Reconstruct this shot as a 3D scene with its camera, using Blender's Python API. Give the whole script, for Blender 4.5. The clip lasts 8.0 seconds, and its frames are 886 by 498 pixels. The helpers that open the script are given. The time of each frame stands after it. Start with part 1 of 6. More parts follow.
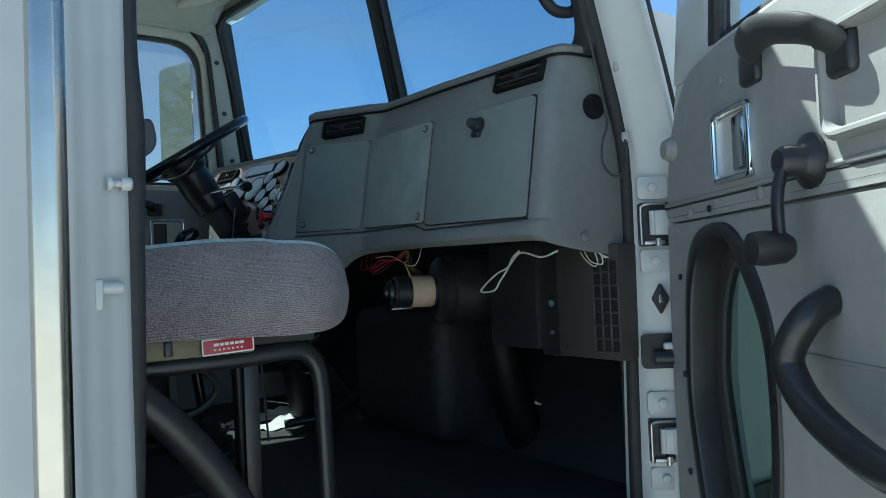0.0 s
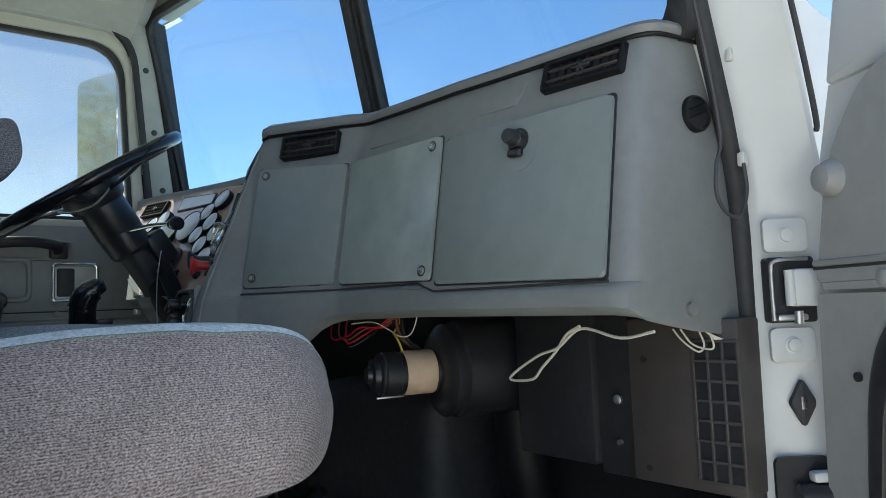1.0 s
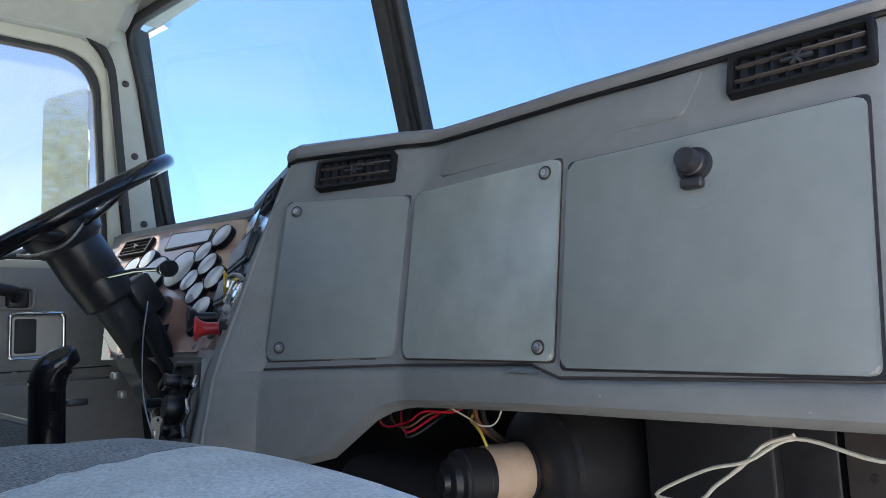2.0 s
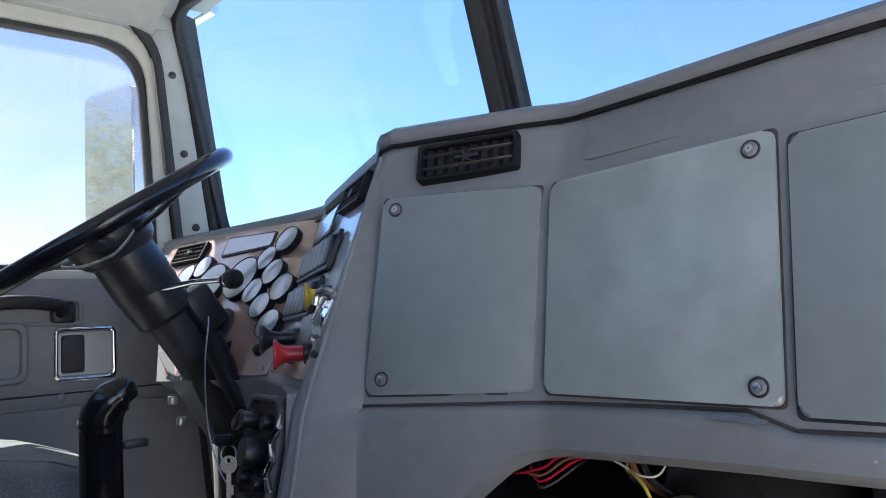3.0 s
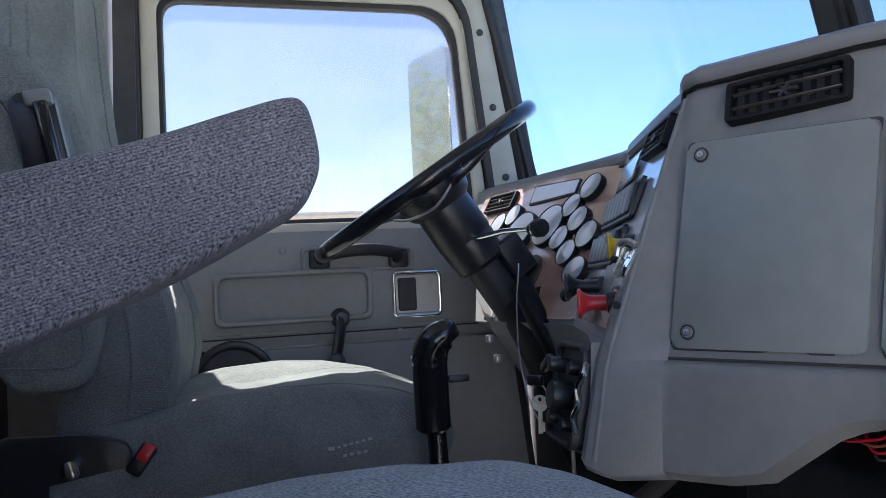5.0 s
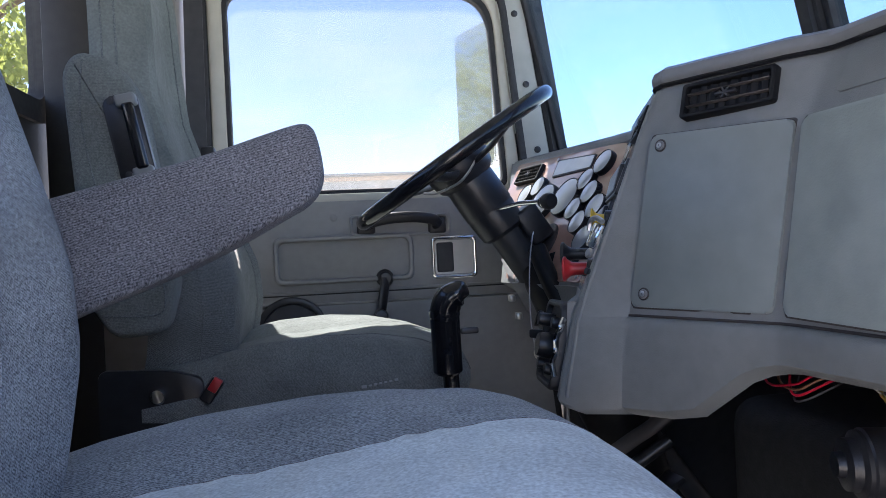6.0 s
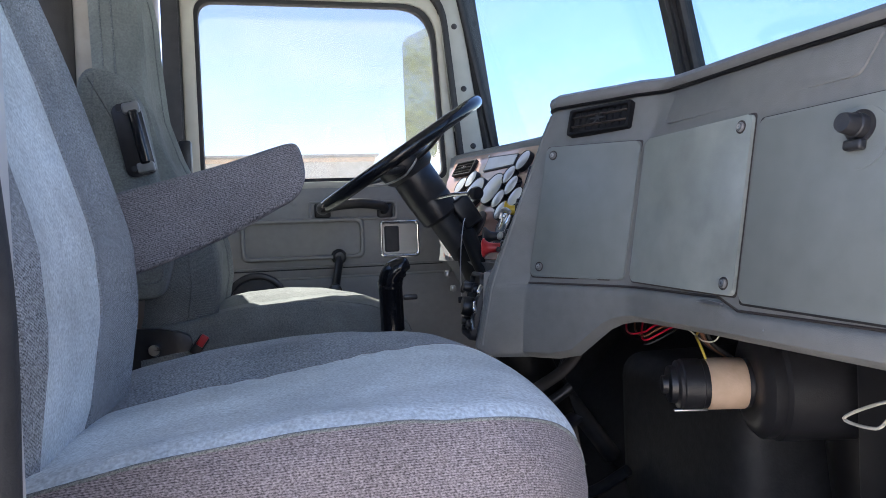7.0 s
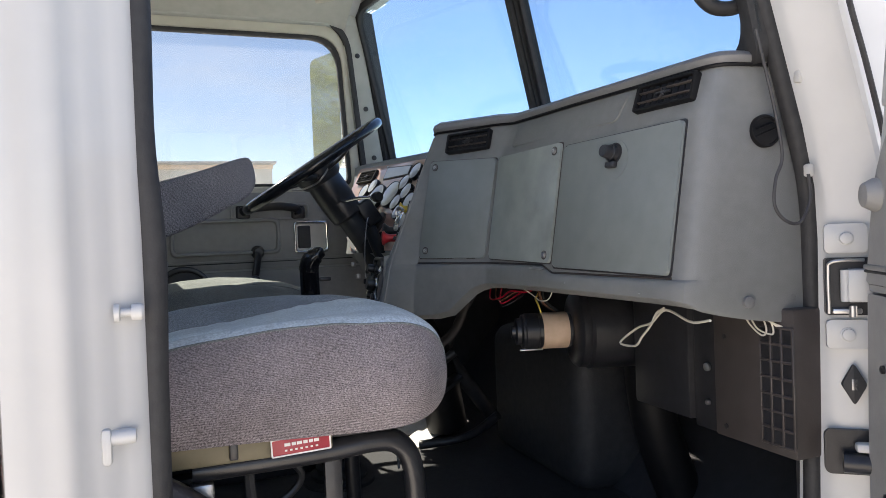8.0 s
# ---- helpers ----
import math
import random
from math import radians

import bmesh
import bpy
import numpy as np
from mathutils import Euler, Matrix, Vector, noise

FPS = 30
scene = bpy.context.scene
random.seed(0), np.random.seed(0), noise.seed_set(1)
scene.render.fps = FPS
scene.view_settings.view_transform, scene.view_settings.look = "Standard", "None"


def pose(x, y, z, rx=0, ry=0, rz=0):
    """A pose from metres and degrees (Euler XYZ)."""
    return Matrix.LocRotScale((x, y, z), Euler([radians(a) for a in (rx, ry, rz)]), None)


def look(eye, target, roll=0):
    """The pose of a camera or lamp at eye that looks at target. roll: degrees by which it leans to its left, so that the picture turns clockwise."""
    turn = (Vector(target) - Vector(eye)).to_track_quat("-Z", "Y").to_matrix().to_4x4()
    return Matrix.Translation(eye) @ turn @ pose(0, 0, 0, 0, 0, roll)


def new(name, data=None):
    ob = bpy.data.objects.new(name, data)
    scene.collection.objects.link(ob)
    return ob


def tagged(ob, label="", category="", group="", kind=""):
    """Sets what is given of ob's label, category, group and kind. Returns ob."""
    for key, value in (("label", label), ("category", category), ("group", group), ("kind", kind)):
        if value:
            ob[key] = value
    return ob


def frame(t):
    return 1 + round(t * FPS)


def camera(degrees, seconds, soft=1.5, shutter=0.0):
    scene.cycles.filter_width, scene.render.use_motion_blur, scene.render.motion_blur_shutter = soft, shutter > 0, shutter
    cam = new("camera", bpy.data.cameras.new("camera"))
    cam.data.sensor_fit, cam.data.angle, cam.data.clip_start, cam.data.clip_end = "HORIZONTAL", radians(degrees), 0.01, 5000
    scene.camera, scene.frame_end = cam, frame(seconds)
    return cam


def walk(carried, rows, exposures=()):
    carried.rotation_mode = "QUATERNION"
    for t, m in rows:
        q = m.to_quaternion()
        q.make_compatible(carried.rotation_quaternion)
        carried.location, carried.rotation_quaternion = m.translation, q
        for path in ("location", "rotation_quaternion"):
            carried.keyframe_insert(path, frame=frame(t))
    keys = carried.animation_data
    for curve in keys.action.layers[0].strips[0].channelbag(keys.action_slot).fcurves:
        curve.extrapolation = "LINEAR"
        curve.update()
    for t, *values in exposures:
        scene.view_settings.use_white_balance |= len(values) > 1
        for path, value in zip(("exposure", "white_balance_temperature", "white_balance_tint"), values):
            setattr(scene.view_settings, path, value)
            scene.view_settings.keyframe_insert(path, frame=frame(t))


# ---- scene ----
cam = camera(63.9, 8.0, 0.85)
PATH = [
    (0, (-0.083, 0.17, 1.623), (1.058, 1.811, 1.688), -2.4),
    (0.5, (0.004, 0.384, 1.645), (1.202, 1.981, 1.755), -2.2),
    (1, (0.087, 0.574, 1.687), (1.347, 2.119, 1.845), -2.3),
    (1.5, (0.119, 0.743, 1.724), (1.429, 2.239, 1.934), -2.4),
    (1.7, (0.131, 0.804, 1.739), (1.455, 2.286, 1.962), -2.7),
    (2.8, (0.179, 1.042, 1.783), (1.466, 2.556, 2.009), -3.6),
    (3, (0.184, 1.08, 1.791), (1.434, 2.625, 2.01), -3.7),
    (3.5, (0.162, 1.141, 1.808), (1.27, 2.792, 2.014), -3.5),
    (4, (0.135, 1.144, 1.813), (1.049, 2.913, 1.997), -3.3),
    (4.5, (0.138, 1.12, 1.811), (0.832, 2.989, 1.963), -3.1),
    (5, (0.189, 1.068, 1.802), (0.673, 3.005, 1.903), -3.1),
    (5.2, (0.217, 1.05, 1.798), (0.626, 3.006, 1.878), -2.9),
    (6.3, (0.23, 0.816, 1.814), (0.521, 2.795, 1.784), -2.7),
    (6.5, (0.217, 0.763, 1.816), (0.538, 2.736, 1.772), -2.5),
    (7, (0.194, 0.632, 1.808), (0.629, 2.583, 1.752), -2.2),
    (7.5, (0.144, 0.465, 1.796), (0.716, 2.38, 1.745), -2.4),
    (8, (0.093, 0.282, 1.777), (0.798, 2.153, 1.735), -2.3),
]
EXPOSURES = [(0.0, 1.86, 5350, -6), (0.5, 2.20, 5400, -5), (1.0, 2.65, 6150, 3), (1.5, 2.95, 6150, 9), (3.0, 3.34, 6050, 19), (5.0, 3.19, 6100, 20), (6.5, 3.29, 6150, 21), (7.0, 3.29, 6300, 20), (7.5, 3.11, 6700, 19), (8.0, 2.80, 6750, 16)]
walk(cam, [(t, look(eye, target, roll)) for t, eye, target, roll in PATH], EXPOSURES)

# ---- light ----
SUN = Vector((-0.33, 1.0, 1.66)).normalized()
world = bpy.data.worlds.new("sky_world")
scene.world = world
world.use_nodes = True
wn = world.node_tree
sky = wn.nodes.new("ShaderNodeTexSky")
sky.sky_type = "NISHITA"
sky.sun_disc = False
sky.sun_elevation = math.asin(SUN.z)
sky.sun_rotation = math.atan2(SUN.x, SUN.y)
sky.altitude, sky.air_density, sky.dust_density, sky.ozone_density = 300, 0.85, 0.6, 2.0
# Thin wisps of high cloud.
way = wn.nodes.new("ShaderNodeTexCoord")
squash = wn.nodes.new("ShaderNodeMapping")
squash.inputs["Scale"].default_value = (1.0, 1.0, 3.2)
wisps = wn.nodes.new("ShaderNodeTexNoise")
wisps.inputs["Scale"].default_value, wisps.inputs["Detail"].default_value, wisps.inputs["Distortion"].default_value = 2.6, 7, 0.5
cover = wn.nodes.new("ShaderNodeMapRange")
cover.inputs["From Min"].default_value, cover.inputs["From Max"].default_value, cover.inputs["To Max"].default_value = 0.50, 0.78, 0.45
grey = wn.nodes.new("ShaderNodeRGBToBW")
lift = wn.nodes.new("ShaderNodeMath")
lift.operation = "MULTIPLY"
lift.inputs[1].default_value = 1.1
veil = wn.nodes.new("ShaderNodeMix")
veil.data_type = "RGBA"
wn.links.new(way.outputs["Generated"], squash.inputs["Vector"])
wn.links.new(squash.outputs["Vector"], wisps.inputs["Vector"])
wn.links.new(wisps.outputs["Fac"], cover.inputs["Value"])
wn.links.new(sky.outputs["Color"], grey.inputs["Color"])
wn.links.new(grey.outputs["Val"], lift.inputs[0])
wn.links.new(cover.outputs["Result"], veil.inputs["Factor"])
wn.links.new(sky.outputs["Color"], veil.inputs["A"])
wn.links.new(lift.outputs["Value"], veil.inputs["B"])
wn.links.new(veil.outputs["Result"], wn.nodes["Background"].inputs["Color"])
wn.nodes["Background"].inputs["Strength"].default_value = 0.053
sun_data = bpy.data.lights.new("sun", "SUN")
sun_data.energy, sun_data.angle, sun_data.color = 4.1, radians(0.55), (1.0, 0.925, 0.79)
sun = new("sun", sun_data)
sun.matrix_world = look(SUN * 50, (0, 0, 0))


# ---- materials ----
def material(name, base, rough=0.5, metal=0.0, other=None, scale=40.0, mix=0.5, bump=0.0, bump_scale=None,
             stretch=(1, 1, 1), big=0.0, coat=0.0, vary=0.0, spec=0.5):
    """A two-scale material: fine noise between two colours, large soft wear, and relief."""
    m = bpy.data.materials.new(name)
    m.use_nodes = True
    nt = m.node_tree
    b = nt.nodes["Principled BSDF"]
    b.inputs["Roughness"].default_value = rough
    b.inputs["Metallic"].default_value = metal
    b.inputs["Coat Weight"].default_value = coat
    b.inputs["Specular IOR Level"].default_value = spec
    co = nt.nodes.new("ShaderNodeTexCoord")
    mp = nt.nodes.new("ShaderNodeMapping")
    mp.inputs["Scale"].default_value = stretch
    nt.links.new(co.outputs["Object"], mp.inputs["Vector"])
    n1 = nt.nodes.new("ShaderNodeTexNoise")
    n1.inputs["Scale"].default_value, n1.inputs["Detail"].default_value = scale, 6
    nt.links.new(mp.outputs["Vector"], n1.inputs["Vector"])
    ramp = nt.nodes.new("ShaderNodeValToRGB")
    lo, hi = 0.5 - 0.25 * (1.2 - mix), 0.5 + 0.25 * (1.2 - mix)
    ramp.color_ramp.elements[0].position, ramp.color_ramp.elements[1].position = lo, hi
    ramp.color_ramp.elements[0].color = (*base, 1)
    ramp.color_ramp.elements[1].color = (*(other or tuple(min(1, c * 1.18) for c in base)), 1)
    nt.links.new(n1.outputs["Fac"], ramp.inputs["Fac"])
    col = ramp.outputs["Color"]
    n2 = nt.nodes.new("ShaderNodeTexNoise")
    n2.inputs["Scale"].default_value, n2.inputs["Detail"].default_value = max(2.5, scale * 0.06), 4
    nt.links.new(co.outputs["Object"], n2.inputs["Vector"])
    if big:
        mr = nt.nodes.new("ShaderNodeMapRange")
        mr.inputs["To Min"].default_value, mr.inputs["To Max"].default_value = 1 - big, 1 + big
        mr.inputs["From Min"].default_value, mr.inputs["From Max"].default_value = 0.3, 0.7
        nt.links.new(n2.outputs["Fac"], mr.inputs["Value"])
        mul = nt.nodes.new("ShaderNodeMix")
        mul.data_type, mul.blend_type = "RGBA", "MULTIPLY"
        mul.inputs["Factor"].default_value = 1
        nt.links.new(col, mul.inputs["A"])
        nt.links.new(mr.outputs["Result"], mul.inputs["B"])
        col = mul.outputs["Result"]
        rr = nt.nodes.new("ShaderNodeMapRange")
        rr.inputs["To Min"].default_value, rr.inputs["To Max"].default_value = max(0, rough - 0.08), min(1, rough + 0.1)
        nt.links.new(n2.outputs["Fac"], rr.inputs["Value"])
        nt.links.new(rr.outputs["Result"], b.inputs["Roughness"])
    if vary:
        info = nt.nodes.new("ShaderNodeObjectInfo")
        vr = nt.nodes.new("ShaderNodeMapRange")
        vr.inputs["To Min"].default_value, vr.inputs["To Max"].default_value = 1 - vary, 1 + vary
        nt.links.new(info.outputs["Random"], vr.inputs["Value"])
        mul = nt.nodes.new("ShaderNodeMix")
        mul.data_type, mul.blend_type = "RGBA", "MULTIPLY"
        mul.inputs["Factor"].default_value = 1
        nt.links.new(col, mul.inputs["A"])
        nt.links.new(vr.outputs["Result"], mul.inputs["B"])
        col = mul.outputs["Result"]
    nt.links.new(col, b.inputs["Base Color"])
    if bump:
        n3 = nt.nodes.new("ShaderNodeTexNoise")
        n3.inputs["Scale"].default_value, n3.inputs["Detail"].default_value = bump_scale or scale * 4, 5
        nt.links.new(mp.outputs["Vector"], n3.inputs["Vector"])
        bp = nt.nodes.new("ShaderNodeBump")
        bp.inputs["Strength"].default_value, bp.inputs["Distance"].default_value = bump, 0.002
        nt.links.new(n3.outputs["Fac"], bp.inputs["Height"])
        nt.links.new(bp.outputs["Normal"], b.inputs["Normal"])
    return m


def fabric(name, dark, light, row=0.0026, lean=0.0, rib=0.6, fleck=0.5, dash=1.5):
    """Upholstery woven in fine rows: light and dark yarn in short flecks along each row. lean turns the rows, in degrees; dash is a fleck's length in rows."""
    m = bpy.data.materials.new(name)
    m.use_nodes = True
    nt = m.node_tree
    b = nt.nodes["Principled BSDF"]
    b.inputs["Roughness"].default_value = 0.95
    b.inputs["Specular IOR Level"].default_value = 0.15
    b.inputs["Sheen Weight"].default_value = 0.12
    co = nt.nodes.new("ShaderNodeTexCoord")
    mp = nt.nodes.new("ShaderNodeMapping")
    mp.inputs["Rotation"].default_value = (0, radians(lean), 0)
    nt.links.new(co.outputs["Object"], mp.inputs["Vector"])
    # Short dashes of yarn in rows: along x and y, stacked up z, so that every face shows them.
    sep = nt.nodes.new("ShaderNodeSeparateXYZ")
    nt.links.new(mp.outputs["Vector"], sep.inputs["Vector"])
    fl = nt.nodes.new("ShaderNodeTexNoise")
    fl.inputs["Scale"].default_value, fl.inputs["Detail"].default_value = 0.9 / row, 3
    nt.links.new(mp.outputs["Vector"], fl.inputs["Vector"])

    def calc(op, a, b, c=None):
        q = nt.nodes.new("ShaderNodeMath")
        q.operation = op
        for k, v in enumerate((a, b, c)):
            if v is None:
                continue
            if isinstance(v, (int, float)):
                q.inputs[k].default_value = v
            else:
                nt.links.new(v, q.inputs[k])
        return q.outputs["Value"]

    wob = calc("MULTIPLY_ADD", fl.outputs["Fac"], row * 0.7, -row * 0.35)
    tx = calc("ADD", calc("ADD", sep.outputs["X"], sep.outputs["Y"]), wob)
    ty = calc("ADD", calc("MULTIPLY_ADD", sep.outputs["Y"], 0.8, sep.outputs["Z"]), calc("MULTIPLY", wob, 0.3))
    com = nt.nodes.new("ShaderNodeCombineXYZ")
    nt.links.new(calc("MULTIPLY", tx, 2.2 / (row * dash)), com.inputs["X"])
    nt.links.new(calc("MULTIPLY", ty, 1.8 / row), com.inputs["Y"])
    yarn = nt.nodes.new("ShaderNodeTexNoise")
    yarn.noise_dimensions = "2D"
    yarn.inputs["Scale"].default_value, yarn.inputs["Detail"].default_value = 1.0, 2
    nt.links.new(com.outputs["Vector"], yarn.inputs["Vector"])
    rows = calc("MULTIPLY_ADD", calc("SINE", calc("MULTIPLY", ty, 2 * math.pi / row), 0.0), 0.5, 0.5)
    weave = calc("ADD", calc("MULTIPLY_ADD", calc("SUBTRACT", yarn.outputs["Fac"], 0.5), 1.15, 0.44), calc("MULTIPLY_ADD", rows, 0.20, -0.10))
    mixf = nt.nodes.new("ShaderNodeMix")
    mixf.inputs["Factor"].default_value = rib
    nt.links.new(fl.outputs["Fac"], mixf.inputs["A"])
    nt.links.new(weave, mixf.inputs["B"])
    ramp = nt.nodes.new("ShaderNodeValToRGB")
    ramp.color_ramp.elements[0].position, ramp.color_ramp.elements[1].position = 0.42 - 0.3 * (1.2 - fleck), 0.46 + 0.3 * (1.2 - fleck)
    ramp.color_ramp.elements[0].color, ramp.color_ramp.elements[1].color = (*dark, 1), (*light, 1)
    nt.links.new(mixf.outputs["Result"], ramp.inputs["Fac"])
    big = nt.nodes.new("ShaderNodeTexNoise")
    big.inputs["Scale"].default_value, big.inputs["Detail"].default_value = 11, 9
    nt.links.new(co.outputs["Object"], big.inputs["Vector"])
    mr = nt.nodes.new("ShaderNodeMapRange")
    mr.inputs["From Min"].default_value, mr.inputs["From Max"].default_value = 0.3, 0.7
    mr.inputs["To Min"].default_value, mr.inputs["To Max"].default_value = 0.78, 1.16
    nt.links.new(big.outputs["Fac"], mr.inputs["Value"])
    mul = nt.nodes.new("ShaderNodeMix")
    mul.data_type, mul.blend_type = "RGBA", "MULTIPLY"
    mul.inputs["Factor"].default_value = 1
    nt.links.new(ramp.outputs["Color"], mul.inputs["A"])
    # Coarser flecks of light and dark yarn, stronger in the tweeds.
    spk = nt.nodes.new("ShaderNodeTexNoise")
    spk.inputs["Scale"].default_value, spk.inputs["Detail"].default_value = 0.85 / row, 1
    nt.links.new(mp.outputs["Vector"], spk.inputs["Vector"])
    depth = 0.04 + 0.20 * rib
    fleckiness = nt.nodes.new("ShaderNodeMapRange")
    fleckiness.inputs["From Min"].default_value, fleckiness.inputs["From Max"].default_value = 0.33, 0.67
    fleckiness.inputs["To Min"].default_value, fleckiness.inputs["To Max"].default_value = 1 - depth, 1 + depth
    nt.links.new(spk.outputs["Fac"], fleckiness.inputs["Value"])
    nt.links.new(calc("MULTIPLY", mr.outputs["Result"], fleckiness.outputs["Result"]), mul.inputs["B"])
    nt.links.new(mul.outputs["Result"], b.inputs["Base Color"])
    bp = nt.nodes.new("ShaderNodeBump")
    bp.inputs["Strength"].default_value, bp.inputs["Distance"].default_value = 0.6, 0.0012
    nt.links.new(mixf.outputs["Result"], bp.inputs["Height"])
    # Soft creases where the cloth has been sat on.
    cr = nt.nodes.new("ShaderNodeTexNoise")
    cr.inputs["Scale"].default_value, cr.inputs["Detail"].default_value, cr.inputs["Distortion"].default_value = 20, 3, 0.8
    nt.links.new(co.outputs["Object"], cr.inputs["Vector"])
    b2 = nt.nodes.new("ShaderNodeBump")
    b2.inputs["Strength"].default_value, b2.inputs["Distance"].default_value = 0.5, 0.012
    nt.links.new(cr.outputs["Fac"], b2.inputs["Height"])
    nt.links.new(bp.outputs["Normal"], b2.inputs["Normal"])
    nt.links.new(b2.outputs["Normal"], b.inputs["Normal"])
    return m


def glass(name, tint=(1, 1, 1), gloss=1.0, dust=0.0):
    """A thin pane: see-through, with a sheen that grows towards grazing angles."""
    m = bpy.data.materials.new(name)
    m.use_nodes = True
    nt = m.node_tree
    nt.nodes.remove(nt.nodes["Principled BSDF"])
    tr = nt.nodes.new("ShaderNodeBsdfTransparent")
    tr.inputs["Color"].default_value = (*tint, 1)
    gl = nt.nodes.new("ShaderNodeBsdfGlossy")
    gl.inputs["Roughness"].default_value = 0.02
    lw = nt.nodes.new("ShaderNodeLayerWeight")
    lw.inputs["Blend"].default_value = 0.5
    pw = nt.nodes.new("ShaderNodeMath")
    pw.operation = "POWER"
    pw.inputs[1].default_value = 4.0
    nt.links.new(lw.outputs["Facing"], pw.inputs[0])
    ma = nt.nodes.new("ShaderNodeMath")
    ma.operation = "MULTIPLY_ADD"
    ma.inputs[1].default_value, ma.inputs[2].default_value = 0.5 * gloss, 0.03 * gloss
    nt.links.new(pw.outputs["Value"], ma.inputs[0])
    mx = nt.nodes.new("ShaderNodeMixShader")
    nt.links.new(ma.outputs["Value"], mx.inputs["Fac"])
    nt.links.new(tr.outputs["BSDF"], mx.inputs[1])
    nt.links.new(gl.outputs["BSDF"], mx.inputs[2])
    out = mx.outputs["Shader"]
    if dust:
        no = nt.nodes.new("ShaderNodeTexNoise")
        no.inputs["Scale"].default_value, no.inputs["Detail"].default_value = 3.0, 6
        dm = nt.nodes.new("ShaderNodeMath")
        dm.operation = "MULTIPLY"
        dm.inputs[1].default_value = 2 * dust
        nt.links.new(no.outputs["Fac"], dm.inputs[0])
        tl = nt.nodes.new("ShaderNodeBsdfTranslucent")
        tl.inputs["Color"].default_value = (0.9, 0.9, 0.88, 1)
        m2 = nt.nodes.new("ShaderNodeMixShader")
        nt.links.new(dm.outputs["Value"], m2.inputs["Fac"])
        nt.links.new(out, m2.inputs[1])
        nt.links.new(tl.outputs["BSDF"], m2.inputs[2])
        out = m2.outputs["Shader"]
    nt.links.new(out, nt.nodes["Material Output"].inputs["Surface"])
    return m


DASH = material("grained_grey_plastic", (0.181, 0.187, 0.185), 0.40, 0, (0.203, 0.209, 0.207), 60, 0.4, 0.25, 900, big=0.09)
DASH_LIP = material("grey_dash_pad", (0.172, 0.172, 0.173), 0.36, 0, (0.192, 0.192, 0.193), 60, 0.4, 0.3, 700, big=0.08)
PANEL = material("satin_grey_panel", (0.183, 0.205, 0.202), 0.35, 0, (0.208, 0.231, 0.228), 35, 0.3, 0.10, 700, big=0.11)
BRUSHED = material("worn_grey_metal_panel", (0.262, 0.297, 0.282), 0.33, 0.15, (0.360, 0.397, 0.376), 22, 0.3, 0.14, 500, big=0.24)
TRIM = material("grey_vinyl_door_trim", (0.262, 0.262, 0.258), 0.5, 0, (0.292, 0.291, 0.286), 50, 0.4, 0.14, 380, big=0.10)
# Velour is paler than the tweed; part of that paints in sky light.
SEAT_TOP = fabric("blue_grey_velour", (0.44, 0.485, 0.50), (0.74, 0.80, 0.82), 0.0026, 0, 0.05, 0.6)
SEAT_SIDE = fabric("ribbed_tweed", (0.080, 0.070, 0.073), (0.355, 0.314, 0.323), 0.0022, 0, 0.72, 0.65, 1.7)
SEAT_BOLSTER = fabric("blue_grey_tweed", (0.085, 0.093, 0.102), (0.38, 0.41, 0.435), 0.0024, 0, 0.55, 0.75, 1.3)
ARM_CLOTH = fabric("ribbed_armrest_tweed", (0.045, 0.046, 0.054), (0.260, 0.258, 0.277), 0.0020, 16, 0.70, 0.6, 1.8)
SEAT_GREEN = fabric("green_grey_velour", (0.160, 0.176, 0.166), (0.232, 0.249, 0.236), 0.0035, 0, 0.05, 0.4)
SEAT_GREEN_SIDE = fabric("dark_green_grey_weave", (0.080, 0.090, 0.091), (0.255, 0.274, 0.270), 0.0022, 20, 0.7, 0.5, 1.0)
ARM_GREEN = fabric("green_grey_armrest_cloth", (0.125, 0.137, 0.130), (0.240, 0.259, 0.245), 0.0022, 0, 0.6, 0.4, 1.0)
WHITE = material("white_truck_paint", (0.47, 0.476, 0.474), 0.36, 0, (0.515, 0.518, 0.514), 14, 0.3, 0.05, 60, big=0.05, coat=0.3)
CREAM = material("cream_frame_paint", (0.50, 0.48, 0.40), 0.5, 0, (0.56, 0.535, 0.45), 20, 0.3, 0.1, 200, big=0.08)
LINER = material("grey_green_cab_liner", (0.40, 0.41, 0.375), 0.6, 0, (0.45, 0.455, 0.42), 30, 0.4, 0.2, 300, big=0.08)
PILLAR_TRIM = material("brown_grey_pillar_trim", (0.23, 0.208, 0.185), 0.6, 0, (0.27, 0.248, 0.222), 30, 0.4, 0.2, 300, big=0.1)
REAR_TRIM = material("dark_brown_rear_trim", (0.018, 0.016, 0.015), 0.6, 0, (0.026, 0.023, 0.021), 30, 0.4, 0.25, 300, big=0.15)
RUBBER = material("black_rubber_seal", (0.022, 0.022, 0.024), 0.65, 0, (0.035, 0.035, 0.036), 80, 0.4, 0.2, 300, big=0.2)
BLACK = material("black_plastic", (0.019, 0.019, 0.0215), 0.31, 0, (0.028, 0.028, 0.031), 60, 0.4, 0.15, 600, big=0.15)
GLOSSY = material("glossy_black", (0.010, 0.010, 0.012), 0.14, 0, (0.014, 0.014, 0.016), 60, 0.4, 0.03, 300)
DARK = material("dark_painted_steel", (0.030, 0.030, 0.033), 0.5, 0, (0.045, 0.045, 0.048), 40, 0.4, 0.15, 300, big=0.2)
